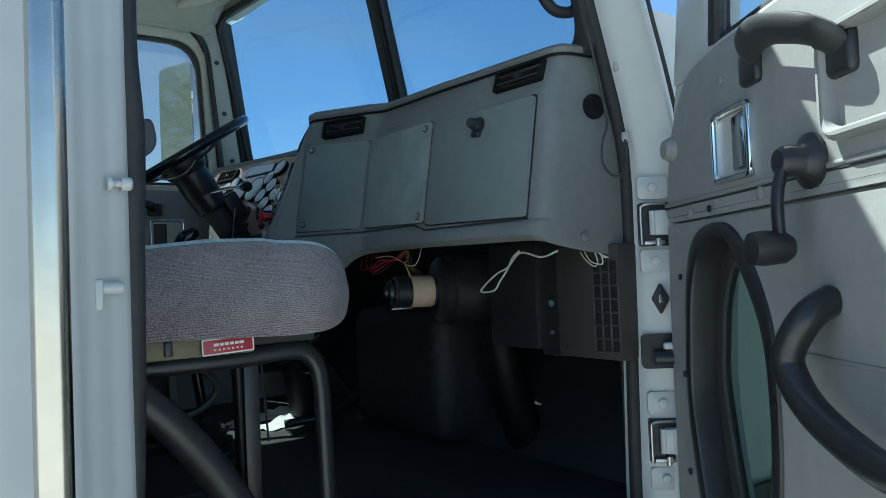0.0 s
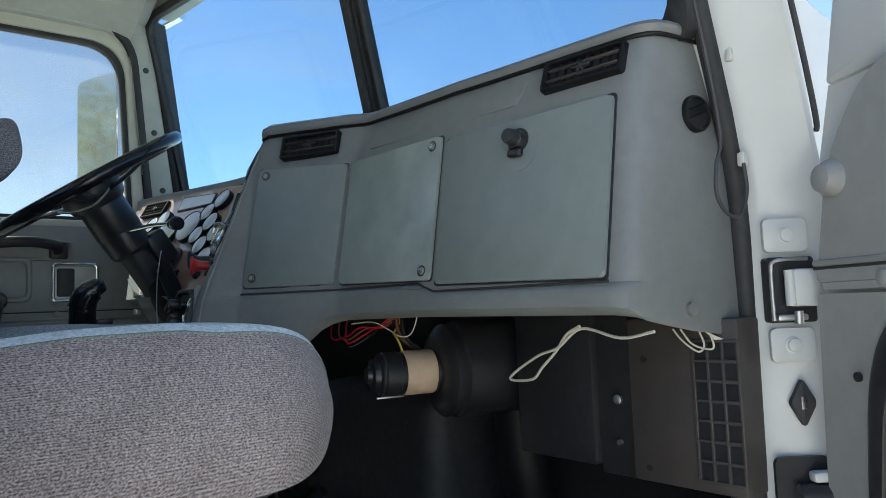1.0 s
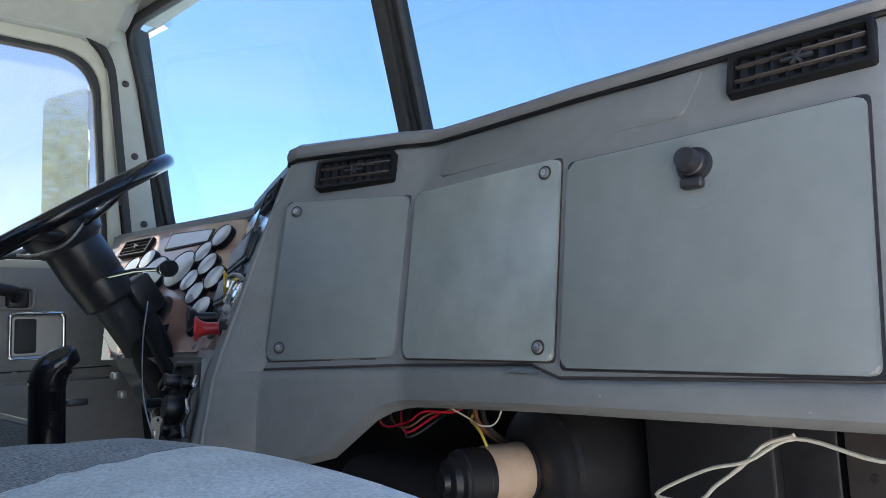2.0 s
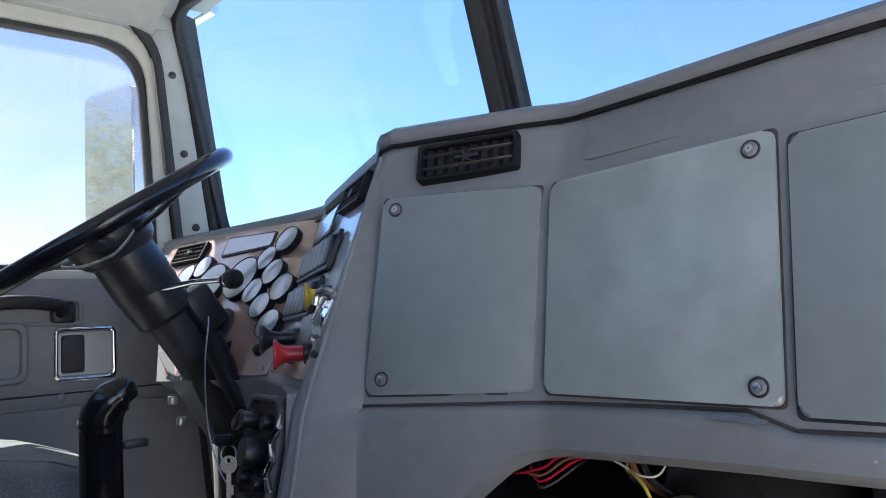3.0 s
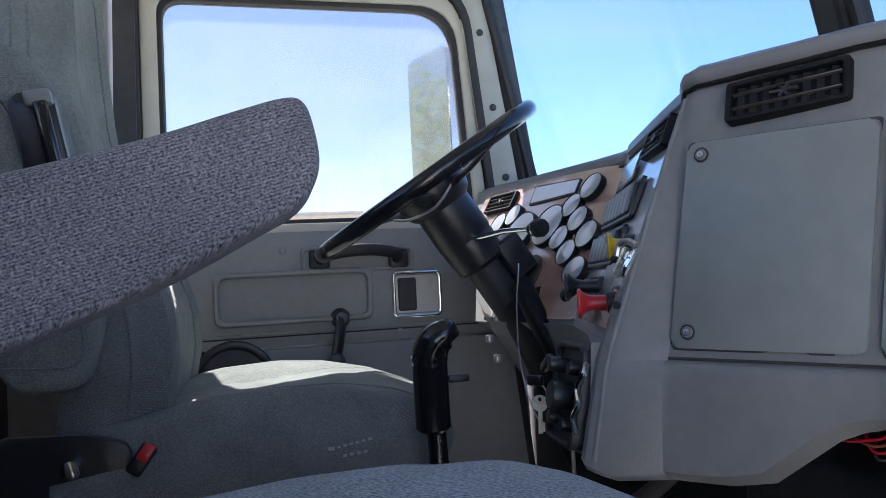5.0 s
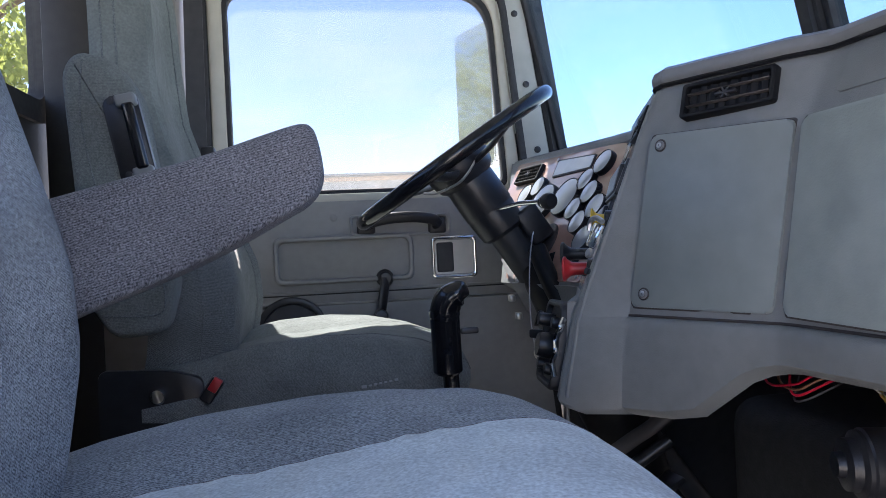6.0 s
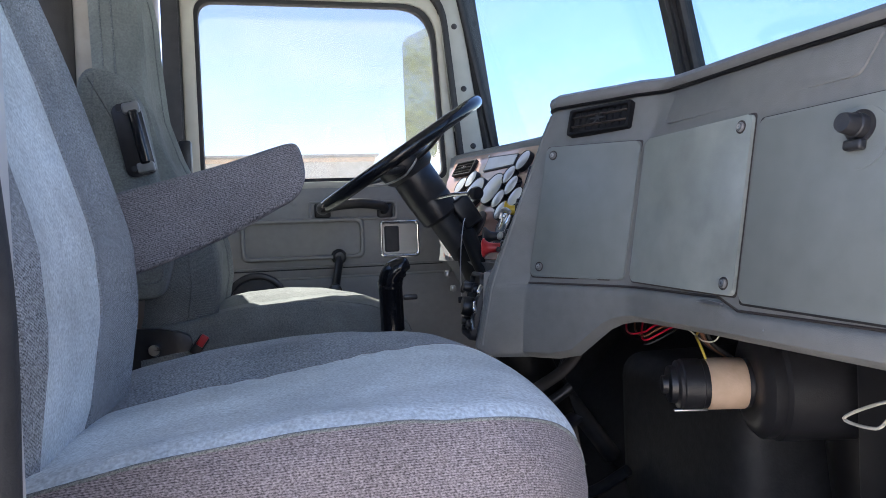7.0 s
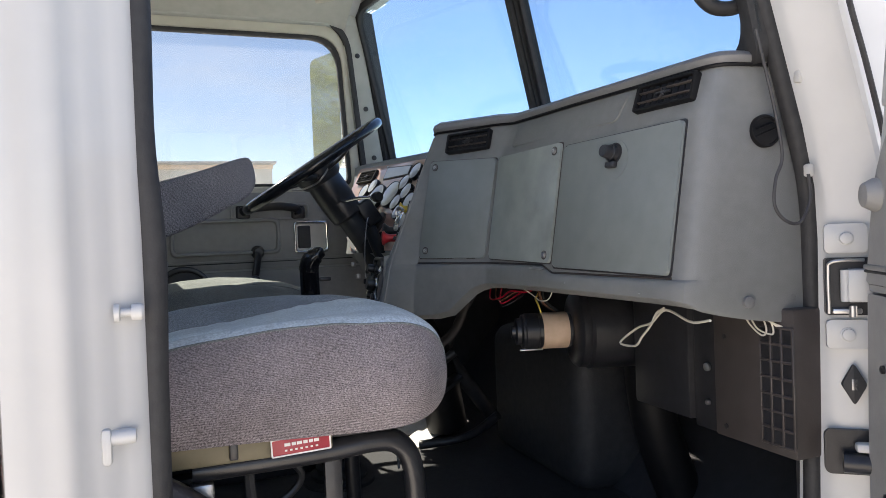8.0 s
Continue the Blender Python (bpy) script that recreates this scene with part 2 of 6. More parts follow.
HEATER = material("dark_grey_heater_casing", (0.046, 0.039, 0.037), 0.5, 0, (0.056, 0.048, 0.045), 40, 0.4, 0.15, 400, big=0.12)
MAT = material("black_rubber_floor_mat", (0.026, 0.027, 0.030), 0.6, 0, (0.044, 0.044, 0.046), 55, 0.4, 0.4, 250, big=0.25)
CHROME = material("chrome", (0.80, 0.81, 0.83), 0.08, 1.0, (0.84, 0.85, 0.86), 30, 0.3, 0.02, 40)
STEEL = material("worn_steel", (0.42, 0.42, 0.42), 0.32, 0.9, (0.52, 0.51, 0.50), 60, 0.4, 0.1, 300, big=0.1)
WOOD = material("reddish_burl_veneer", (0.41, 0.225, 0.175), 0.40, 0, (0.51, 0.30, 0.24), 26, 0.5, 0.0, big=0.12, coat=1.0, spec=0.8, stretch=(1, 0.5, 1.6))
# Pale blue base stands partly for sky reflected in the satin wing.
WING = material("satin_wing_sky_sheen", (0.54, 0.56, 0.60), 0.34, 0, (0.59, 0.61, 0.65), 35, 0.3, 0.05, 500, big=0.08, coat=0.9)
ROCKER = material("grey_rocker_switch", (0.30, 0.315, 0.33), 0.3, 0, (0.34, 0.355, 0.37), 60, 0.3)
# Opaque lens: pale base paints the mirrored sky over a silver dial.
DIAL_GLASS = material("dial_glass_sky_sheen", (0.40, 0.425, 0.455), 0.2, 0, (0.48, 0.505, 0.535), 20, 0.3, coat=1.0, spec=0.9)
VENT = material("deep_black_plastic", (0.006, 0.006, 0.007), 0.5, 0, (0.010, 0.010, 0.011), 60, 0.4, spec=0.25)
YELLOW = material("yellow_plastic_knob", (0.72, 0.46, 0.03), 0.4, 0, (0.78, 0.52, 0.05), 60, 0.3, 0.05, 300)
RED = material("red_plastic_knob", (0.42, 0.018, 0.02), 0.32, 0, (0.50, 0.025, 0.03), 60, 0.3, 0.05, 300)
TAPE = material("tan_masking_tape", (0.60, 0.43, 0.29), 0.7, 0, (0.68, 0.50, 0.36), 60, 0.5, 0.2, 260, big=0.12)
PAPER = material("pale_print", (0.80, 0.78, 0.75), 0.6)
LABEL = material("red_seat_label", (0.36, 0.030, 0.045), 0.4, 0, (0.42, 0.045, 0.06), 60, 0.3)
CORD = material("off_white_cord", (0.66, 0.63, 0.54), 0.8, 0, (0.74, 0.70, 0.60), 300, 0.4, 0.3, 900)
WIRE_RED = material("red_wire", (0.52, 0.010, 0.035), 0.35)
WIRE_YELLOW = material("yellow_wire", (0.65, 0.48, 0.08), 0.4)
WIRE_BLACK = material("black_wire", (0.02, 0.02, 0.02), 0.45)
WIRE_BROWN = material("brown_wire", (0.20, 0.09, 0.05), 0.45)
TANMETAL = material("yellowed_seat_rail", (0.17, 0.145, 0.085), 0.5, 0, (0.21, 0.18, 0.11), 40, 0.4, 0.15, 200, big=0.15)
# Weathered chrome; the warm tint also paints in what the tube mirrors.
BRIGHT = material("weathered_chrome_tube", (0.50, 0.465, 0.42), 0.2, 1.0, (0.56, 0.53, 0.485), 30, 0.3, 0.05, 60, big=0.12)
KEY = material("worn_brass_key", (0.76, 0.72, 0.60), 0.35, 0.0, (0.84, 0.81, 0.70), 200, 0.4)
for mt in (WOOD, DIAL_GLASS, WING):
    mt.node_tree.nodes["Principled BSDF"].inputs["Coat IOR"].default_value = 2.3
    mt.node_tree.nodes["Principled BSDF"].inputs["Coat Roughness"].default_value = 0.12
WOOD.node_tree.nodes["Principled BSDF"].inputs["Coat IOR"].default_value = 3.0
PALE_PLATE = material("pale_satin_plate", (0.55, 0.54, 0.51), 0.3, 0.3, (0.62, 0.60, 0.57), 40, 0.3, 0.05, 200, big=0.1)
MIRROR = material("mirror_glass", (0.64, 0.70, 0.69), 0.045, 1.0, (0.64, 0.70, 0.69), 10, 0.3)
GLASS = glass("window_glass", (0.90, 0.935, 0.945), 0.8)
DUSTY_GLASS = glass("dusty_window_glass", (0.575, 0.598, 0.600), 0.8, 0.026)
SCREEN_GLASS = glass("tinted_windscreen_glass", (0.625, 0.72, 0.775), 0.8)
GREEN_GLASS = glass("green_tinted_glass", (0.36, 0.43, 0.41), 1.0)
GROUND = material("pale_concrete_yard", (0.36, 0.343, 0.314), 0.9, 0, (0.45, 0.428, 0.393), 3.0, 0.4, 0.4, 30, big=0.15)
BARK = material("bark", (0.10, 0.075, 0.05), 0.9, 0, (0.16, 0.12, 0.085), 12, 0.4, 0.6, 30)
LEAF = material("leaves", (0.085, 0.115, 0.035), 0.6, 0, (0.15, 0.165, 0.06), 3.0, 0.4)
lt = LEAF.node_tree
tl = lt.nodes.new("ShaderNodeBsdfTranslucent")
tl.inputs["Color"].default_value = (0.24, 0.27, 0.07, 1)
lm = lt.nodes.new("ShaderNodeMixShader")
lm.inputs["Fac"].default_value = 0.5
lt.links.new(lt.nodes["Principled BSDF"].outputs["BSDF"], lm.inputs[1])
lt.links.new(tl.outputs["BSDF"], lm.inputs[2])
lt.links.new(lm.outputs["Shader"], lt.nodes["Material Output"].inputs["Surface"])
WALL_PALE = material("pale_yard_wall", (0.55, 0.52, 0.46), 0.9, 0, (0.62, 0.59, 0.53), 4, 0.4, 0.2, 20, big=0.1)
ROOFING = material("grey_sheet_roof", (0.33, 0.33, 0.33), 0.6, 0, (0.40, 0.40, 0.40), 5, 0.4, 0.1, 20, big=0.1)


# ---- builders ----
def thing(name, at, label, category, group="", kind=""):
    ob = new(name)
    ob.empty_display_size = 0.05
    ob.matrix_basis = Matrix.Translation(at)
    return tagged(ob, label, category, group, kind)


def part(name, bm, mat, parent=None, label="", category="", kind="", crease=38):
    """Links a bmesh as one mesh object under a thing or a part; its points are in world metres."""
    bmesh.ops.recalc_face_normals(bm, faces=bm.faces)
    for f in bm.faces:
        f.smooth = True
    lim = radians(crease)
    for e in bm.edges:
        if len(e.link_faces) == 2 and e.calc_face_angle(0) > lim:
            e.smooth = False
    me = bpy.data.meshes.new(name)
    bm.to_mesh(me)
    bm.free()
    me.materials.append(mat)
    ob = new(name, me)
    if parent is not None:
        ob.parent = parent
        if parent.type == "EMPTY":
            ob.matrix_parent_inverse = parent.matrix_basis.inverted()
    return tagged(ob, label, category, "", kind)


def merge(bm, tmp, m=None):
    if m is not None:
        bmesh.ops.transform(tmp, matrix=m, verts=tmp.verts)
    me = bpy.data.meshes.new("tmp")
    tmp.to_mesh(me)
    tmp.free()
    bm.from_mesh(me)
    bpy.data.meshes.remove(me)
    return bm


def B():
    return bmesh.new()


def plane(o, n, up=(0, 0, 1)):
    """A frame at o: x to the right as one faces the surface, y up along it, z out of it along n."""
    n = Vector(n).normalized()
    u = Vector(up)
    u = (u - n * u.dot(n)).normalized()
    r = u.cross(n)
    m = Matrix((r, u, n)).transposed().to_4x4()
    m.translation = Vector(o)
    return m


def rbox(bm, c, s, bev=0.004, m=None, seg=2):
    t = bmesh.new()
    bmesh.ops.create_cube(t, size=1, matrix=Matrix.Translation(c) @ Matrix.Diagonal((*s, 1)))
    if bev:
        bmesh.ops.bevel(t, geom=list(t.edges), offset=min(bev, min(s) * 0.48), segments=seg, profile=0.5, affect="EDGES")
    return merge(bm, t, m)


def rrect(w, h, r, seg=5, cx=0.0, cy=0.0):
    r = min(r, w / 2 * 0.99, h / 2 * 0.99)
    pts = []
    for k, (sx, sy) in enumerate(((1, 1), (-1, 1), (-1, -1), (1, -1))):
        for i in range(seg + 1):
            a = math.pi / 2 * (k + i / seg)
            pts.append((cx + sx * (w / 2 - r) + r * math.cos(a), cy + sy * (h / 2 - r) + r * math.sin(a)))
    return pts


def round_poly(pts, r, seg=5):
    """The polygon with its corners rounded; r is one radius or one for each corner."""
    out = []
    n = len(pts)
    for i, p in enumerate(pts):
        p, a, b = Vector(p), Vector(pts[i - 1]), Vector(pts[(i + 1) % n])
        q = r[i] if isinstance(r, (list, tuple)) else r
        d1, d2 = (a - p), (b - p)
        q1, q2 = min(q, d1.length * 0.48), min(q, d2.length * 0.48)
        s, e = p + d1.normalized() * q1, p + d2.normalized() * q2
        for k in range(seg + 1):
            t = k / seg
            out.append(tuple((1 - t) ** 2 * s + 2 * t * (1 - t) * p + t * t * e))
    return out


def plate(bm, m, pts, lo, hi, bev=0.0, seg=2):
    t = bmesh.new()
    bot = [t.verts.new((x, y, lo)) for x, y in pts]
    top = [t.verts.new((x, y, hi)) for x, y in pts]
    n = len(pts)
    t.faces.new(bot[::-1])
    tf = t.faces.new(top)
    for i in range(n):
        t.faces.new((bot[i], bot[(i + 1) % n], top[(i + 1) % n], top[i]))
    if bev:
        bmesh.ops.bevel(t, geom=list(tf.edges), offset=bev, segments=seg, profile=0.5, affect="EDGES")
    return merge(bm, t, m)


def ring(bm, m, outer, inner, lo, hi, bev=0.0):
    """A flat frame between two outlines with the same number of points."""
    t = bmesh.new()
    n = len(outer)
    v = [[t.verts.new((x, y, z)) for x, y in o] for o, z in ((outer, lo), (outer, hi), (inner, hi), (inner, lo))]
    for k in range(4):
        a, b = v[k], v[(k + 1) % 4]
        for i in range(n):
            t.faces.new((a[i], a[(i + 1) % n], b[(i + 1) % n], b[i]))
    if bev:
        es = [e for e in t.edges if all(abs(p.co.z - hi) < 1e-6 for p in e.verts) and len({f.normal.z > 0.9 for f in e.link_faces}) == 2]
        t.normal_update()
        es = [e for e in t.edges if all(abs(p.co.z - hi) < 1e-6 for p in e.verts) and e.calc_face_angle(0) > 0.5]
        bmesh.ops.bevel(t, geom=es, offset=bev, segments=2, profile=0.5, affect="EDGES")
    return merge(bm, t, m)


def smooth(pts, n=6, closed=False):
    """Catmull-Rom through the points."""
    p = [Vector(q) for q in pts]
    out = []
    k = len(p)
    for i in range(k if closed else k - 1):
        a = p[i - 1] if closed or i else p[0] * 2 - p[1]
        b, c = p[i], p[(i + 1) % k]
        d = p[(i + 2) % k] if closed or i + 2 < k else c * 2 - b
        for j in range(n):
            t = j / n
            out.append(0.5 * (2 * b + (c - a) * t + (2 * a - 5 * b + 4 * c - d) * t * t + (3 * b - a - 3 * c + d) * t ** 3))
    if not closed:
        out.append(p[-1])
    return out


def tube(bm, pts, r, seg=10, closed=False, flat=1.0):
    pts = [Vector(p) for p in pts]
    n = len(pts)
    rad = r if isinstance(r, (list, tuple)) else [r] * n
    rings = []
    ref = None
    for i, p in enumerate(pts):
        d = (pts[(i + 1) % n] - pts[i - 1]) if closed else (pts[min(i + 1, n - 1)] - pts[max(i - 1, 0)])
        d.normalize()
        if ref is None:
            ref = d.orthogonal().normalized()
        ref = (ref - d * ref.dot(d)).normalized()
        s = d.cross(ref)
        rings.append([bm.verts.new(p + (ref * math.cos(a) + s * math.sin(a) * flat) * rad[i])
                      for a in (2 * math.pi * k / seg for k in range(seg))])
    for i in range(n if closed else n - 1):
        a, b = rings[i], rings[(i + 1) % n]
        for k in range(seg):
            bm.faces.new((a[k], a[(k + 1) % seg], b[(k + 1) % seg], b[k]))
    if not closed:
        bm.faces.new(rings[0][::-1])
        bm.faces.new(rings[-1])
    return bm


def lathe(bm, m, prof, seg=28):
    """Turns (radius, height) pairs round the z axis of m."""
    t = bmesh.new()
    rows = []
    for r, h in prof:
        rows.append([t.verts.new((max(r, 1e-5) * math.cos(a), max(r, 1e-5) * math.sin(a), h))
                     for a in (2 * math.pi * k / seg for k in range(seg))])
    for a, b in zip(rows, rows[1:]):
        for k in range(seg):
            t.faces.new((a[k], a[(k + 1) % seg], b[(k + 1) % seg], b[k]))
    t.faces.new(rows[0][::-1])
    t.faces.new(rows[-1])
    bmesh.ops.remove_doubles(t, verts=t.verts, dist=2e-5)
    return merge(bm, t, m)


def loft(bm, rings, caps=True, closed=True):
    v = [[bm.verts.new(p) for p in r] for r in rings]
    n = len(v[0])
    for a, b in zip(v, v[1:]):
        for k in range(n if closed else n - 1):
            bm.faces.new((a[k], a[(k + 1) % n], b[(k + 1) % n], b[k]))
    if caps:
        bm.faces.new(v[0][::-1])
        bm.faces.new(v[-1])
    return bm


def pad(bm, outline, y0, y1, r, steps=6):
    """A soft slab between y0 and y1 with the (x, z) outline, its long edges rounded by r."""
    n = len(outline)
    p = [Vector(q) for q in outline]
    turn = sum(a.x * b.y - b.x * a.y for a, b in zip(p, p[1:] + p[:1]))
    nor = []
    for i in range(n):
        d = (p[(i + 1) % n] - p[i - 1]).normalized()
        nor.append(Vector((d.y, -d.x)) * (1 if turn > 0 else -1))
    rings = []
    for side in (0, 1):
        for k in range(steps + 1):
            f = math.pi / 2 * (k if side == 0 else steps - k) / steps
            ins, dy = r * (1 - math.sin(f)), r * (1 - math.cos(f))
            y = y0 + dy if side == 0 else y1 - dy
            rings.append([(q.x - m.x * ins, y, q.y - m.y * ins) for q, m in zip(p, nor)])
    return loft(bm, rings)


def lerp(table, t):
    """Straight lines through (t, value, value...) rows."""
    if t <= table[0][0]:
        return table[0][1:]
    for a, b in zip(table, table[1:]):
        if t <= b[0]:
            k = (t - a[0]) / (b[0] - a[0])
            return tuple(p + (q - p) * k for p, q in zip(a[1:], b[1:]))
    return table[-1][1:]


def ease(a, b, v):
    k = min(1.0, max(0.0, (v - a) / (b - a)))
    return k * k * (3 - 2 * k)


def axis(o, d):
    """A frame at o whose z axis runs along d."""
    m = Vector(d).normalized().to_track_quat("Z", "Y").to_matrix().to_4x4()
    m.translation = Vector(o)
    return m


def screw(parent, m, r=0.008, mat=None):
    s = part("screw", lathe(B(), m, [(r, -0.002), (r, 0.001), (r * 0.86, 0.0022), (r * 0.62, 0.0024), (r * 0.58, 0.0012), (r * 0.36, 0.0012), (r * 0.33, 0.003), (0, 0.0034)], 18), mat or STEEL, parent)
    return s


def vent(parent, m, w, h, slats=2, vanes=8, label="black louvred air vent"):
    v = part("air_vent", ring(B(), m, rrect(w, h, 0.004), rrect(w - 0.012, h - 0.010, 0.003), -0.004, 0.009, 0.002), VENT, parent, label)
    part("backing", plate(B(), m, rrect(w - 0.010, h - 0.008, 0.003), -0.004, 0.0012), VENT, v)
    iw, ih = w - 0.015, h - 0.013
    for k in range(slats):
        y = ih * ((k + 0.5) / slats - 0.5)
        part("slat", rbox(B(), (0, 0, 0), (iw + 0.002, 0.0016, 0.005), 0.0007, m @ Matrix.Translation((0, y, 0.0055)) @ pose(0, 0, 0, -12, 0, 0), 1), HEATER, v)
    for k in range(vanes):
        x = iw * ((k + 0.5) / vanes - 0.5)
        part("vane", rbox(B(), (0, 0, 0), (0.0070, ih + 0.002, 0.0012), 0.0004, m @ Matrix.Translation((x, 0, 0.0030)) @ pose(0, 0, 0, 0, 28, 0), 1), VENT, v)
    # Star-shaped thumb tab.
    bm = B()
    for a in (0, 55, 125):
        rbox(bm, (0, 0, 0.0075), (0.026 if a == 0 else 0.015, 0.0034, 0.005), 0.0014, m @ pose(0, 0, 0, 0, 0, a), 2)
    part("tab", bm, BLACK, v)
    return v


# ---- the yard ----
def build_yard():
    bm = B()
    bmesh.ops.create_grid(bm, x_segments=40, y_segments=40, size=400)
    part("ground", bm, GROUND, None, "pale dusty concrete yard", "ground", "structure")

    def tree(at, h, spread, seed, label):
        rnd = random.Random(seed)
        t = thing("tree", at, label, "tree", "trees behind the truck")
        x, y, _ = at
        bm = B()
        tube(bm, smooth([(x, y, 0), (x + 0.1, y - 0.1, h * 0.25), (x - 0.05, y + 0.1, h * 0.5), (x + 0.1, y, h * 0.9)], 5),
             [0.26 * (1 - 0.85 * k / 15) for k in range(16)], 10)
        tips = []
        for k in range(22):
            a, z0 = rnd.uniform(0, 6.28), h * rnd.uniform(0.22, 0.8)
            ln = spread * rnd.uniform(0.55, 1.0) * (1.15 - z0 / h * 0.6)
            e = Vector((x + math.cos(a) * ln, y + math.sin(a) * ln, z0 + h * rnd.uniform(0.05, 0.28)))
            mid = Vector((x + math.cos(a) * ln * 0.45, y + math.sin(a) * ln * 0.45, z0 + h * 0.1))
            tube(bm, smooth([(x, y, z0), mid, e], 4), [0.075 * (1 - 0.85 * q / 8) for q in range(9)], 6)
            tips += [e, (e + mid) / 2, mid.lerp(e, 0.75)]
        part("trunk", bm, BARK, t)
        verts, faces = [], []
        for tip in tips:
            for _ in range(330):
                c = tip + Vector((rnd.gauss(0, 0.17), rnd.gauss(0, 0.17), rnd.gauss(0, 0.14))) * spread
                s = rnd.uniform(0.035, 0.075)
                q = Euler((rnd.uniform(0, 6), rnd.uniform(0, 6), rnd.uniform(0, 6))).to_matrix()
                i = len(verts)
                for dx, dy in ((-0.5, 0), (0, -0.28), (0.5, 0), (0, 0.28)):
                    verts.append(tuple(c + q @ Vector((dx * s * 2, dy * s * 2, 0))))
                faces.append((i, i + 1, i + 2, i + 3))
        me = bpy.data.meshes.new("crown")
        me.from_pydata(verts, [], faces)
        me.materials.append(LEAF)
        ob = new("crown", me)
        ob.parent = t
        ob.matrix_parent_inverse = t.matrix_basis.inverted()
        tagged(ob, kind="stuff")

    tree((-4.4, 11.0, 0), 7.0, 2.6, 3, "leafy green tree standing behind the truck")
    tree((-20, 14.5, 0), 11.0, 4.4, 7, "leafy tree with yellowish leaves beside the yard")
    tree((-27, 21.5, 0), 11.5, 4.6, 9, "leafy tree at the far edge of the yard")

    # A long low store across the yard.
    st = thing("warehouse", (0, 60, 0), "pale warehouse with a low grey sheet roof across the yard", "building")
    part("wall", rbox(B(), (0, 60, 3.8), (14.4, 10, 7.6), 0.02), WALL_PALE, st)
    part("roof", plate(B(), Matrix(((0, 0, 1, 0), (1, 0, 0, 60), (0, 1, 0, 0), (0, 0, 0, 1))),
                       [(-5.4, 7.6), (5.4, 7.6), (5.4, 7.75), (0, 8.3), (-5.4, 7.75)], -7.5, 7.5), ROOFING, st, "grey sheet roof")
    part("fascia", rbox(B(), (0, 54.9, 7.35), (14.5, 0.12, 0.30), 0.01), TAPE, st, "faded yellow fascia board")



build_yard()


# ---- cab shell ----
YL, YR = 2.66, 1.0          # inner faces of the driver's and the passenger's side
MID = 1.828                 # middle of the windscreen
FLOOR, CEIL = 1.20, 2.64

part("floor", rbox(B(), (0.42, 1.845, FLOOR - 0.03), (1.74, 1.80, 0.06), 0.0), MAT, None, "black rubber cab floor mat", "floor", "structure")
bm = B()
plate(bm, Matrix(((1, 0, 0, 0), (0, 0, 1, 0), (0, 1, 0, 0), (0, 0, 0, 1))),
      [(0.98, FLOOR), (1.28, FLOOR), (1.28, 1.98), (1.20, 1.98), (1.20, 1.46)], 0.99, 2.67)
part("firewall", bm, DARK, None, "dark painted firewall and sloping toe board", "wall", "structure")
part("engine_cover", rbox(B(), (1.12, 1.84, 1.36), (0.46, 0.46, 0.34), 0.05, None, 4), MAT, None, "black carpeted engine tunnel at the firewall", "tunnel", "structure")
# Roof, header, rear wall.
ROOF = [(0.975, 2.43), (0.985, 2.48), (1.02, 2.53), (1.12, 2.61), (1.30, 2.665), (1.83, 2.69), (2.36, 2.665), (2.54, 2.61), (2.64, 2.57), (2.70, 2.545), (2.715, 2.515)]
def roof_shell(drop, x0, x1, inset):
    rings = []
    for x, d in ((x0, 0.0), (0.3, 0.0), (0.60, -0.002), (x1, -0.02)):
        out = [(x, 1.85 + (y - 1.85) * inset, z - drop + d) for y, z in ROOF]
        rings.append(out + [(x, 1.85 + (y - 1.85) * (inset - 0.02), z - drop - 0.022 + d) for y, z in ROOF[::-1]])
    return loft(B(), rings)


part("ceiling", roof_shell(0.034, -0.42, 0.66, 0.975), LINER, None, "grey-green vinyl headliner", "ceiling", "structure")
part("roof", roof_shell(0.0, -0.50, 0.70, 1.0), WHITE, None, "white painted cab roof", "roof", "structure")
# Cowl top and driver's side panel: unseen, added to keep sun off the firewall.
part("cowl_top", rbox(B(), (1.12, 1.87, 1.955), (0.36, 1.62, 0.03), 0.004), WHITE, None, "white painted cowl below the windscreen", "cowl", "structure")
part("cowl_side", rbox(B(), (1.045, 2.70, 1.58), (0.47, 0.04, 0.78), 0.004), LINER, None, "unseen grey-green footwell side added to keep the sun out", "wall", "structure")
RW = Matrix(((0, 0, -1, -0.42), (1, 0, 0, 0), (0, 1, 0, 0), (0, 0, 0, 1)))
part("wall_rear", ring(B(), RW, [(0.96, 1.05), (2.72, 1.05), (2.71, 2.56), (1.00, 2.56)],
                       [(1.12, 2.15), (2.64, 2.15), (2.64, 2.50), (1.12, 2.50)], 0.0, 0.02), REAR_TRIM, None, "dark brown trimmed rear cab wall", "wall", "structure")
win = part("window_rear", ring(B(), RW, rrect(1.57, 0.40, 0.07, 6, 1.88, 2.33), rrect(1.50, 0.32, 0.055, 6, 1.88, 2.34), -0.012, 0.026), RUBBER, None, "rear cab window in a black rubber seal", "window", "structure")
g = part("pane", plate(B(), RW, rrect(1.51, 0.34, 0.05, 6, 1.88, 2.335), 0.008, 0.012), GLASS, win)
g.visible_shadow = False

# Windscreen: two panes, leaning back and meeting at a post.
def screen_x(y, z):
    s = abs(y - MID) / 0.792
    return (0.943 + (0.806 - 0.943) * s) - (0.215 + (0.135 - 0.215) * s) * (z - 2.05)


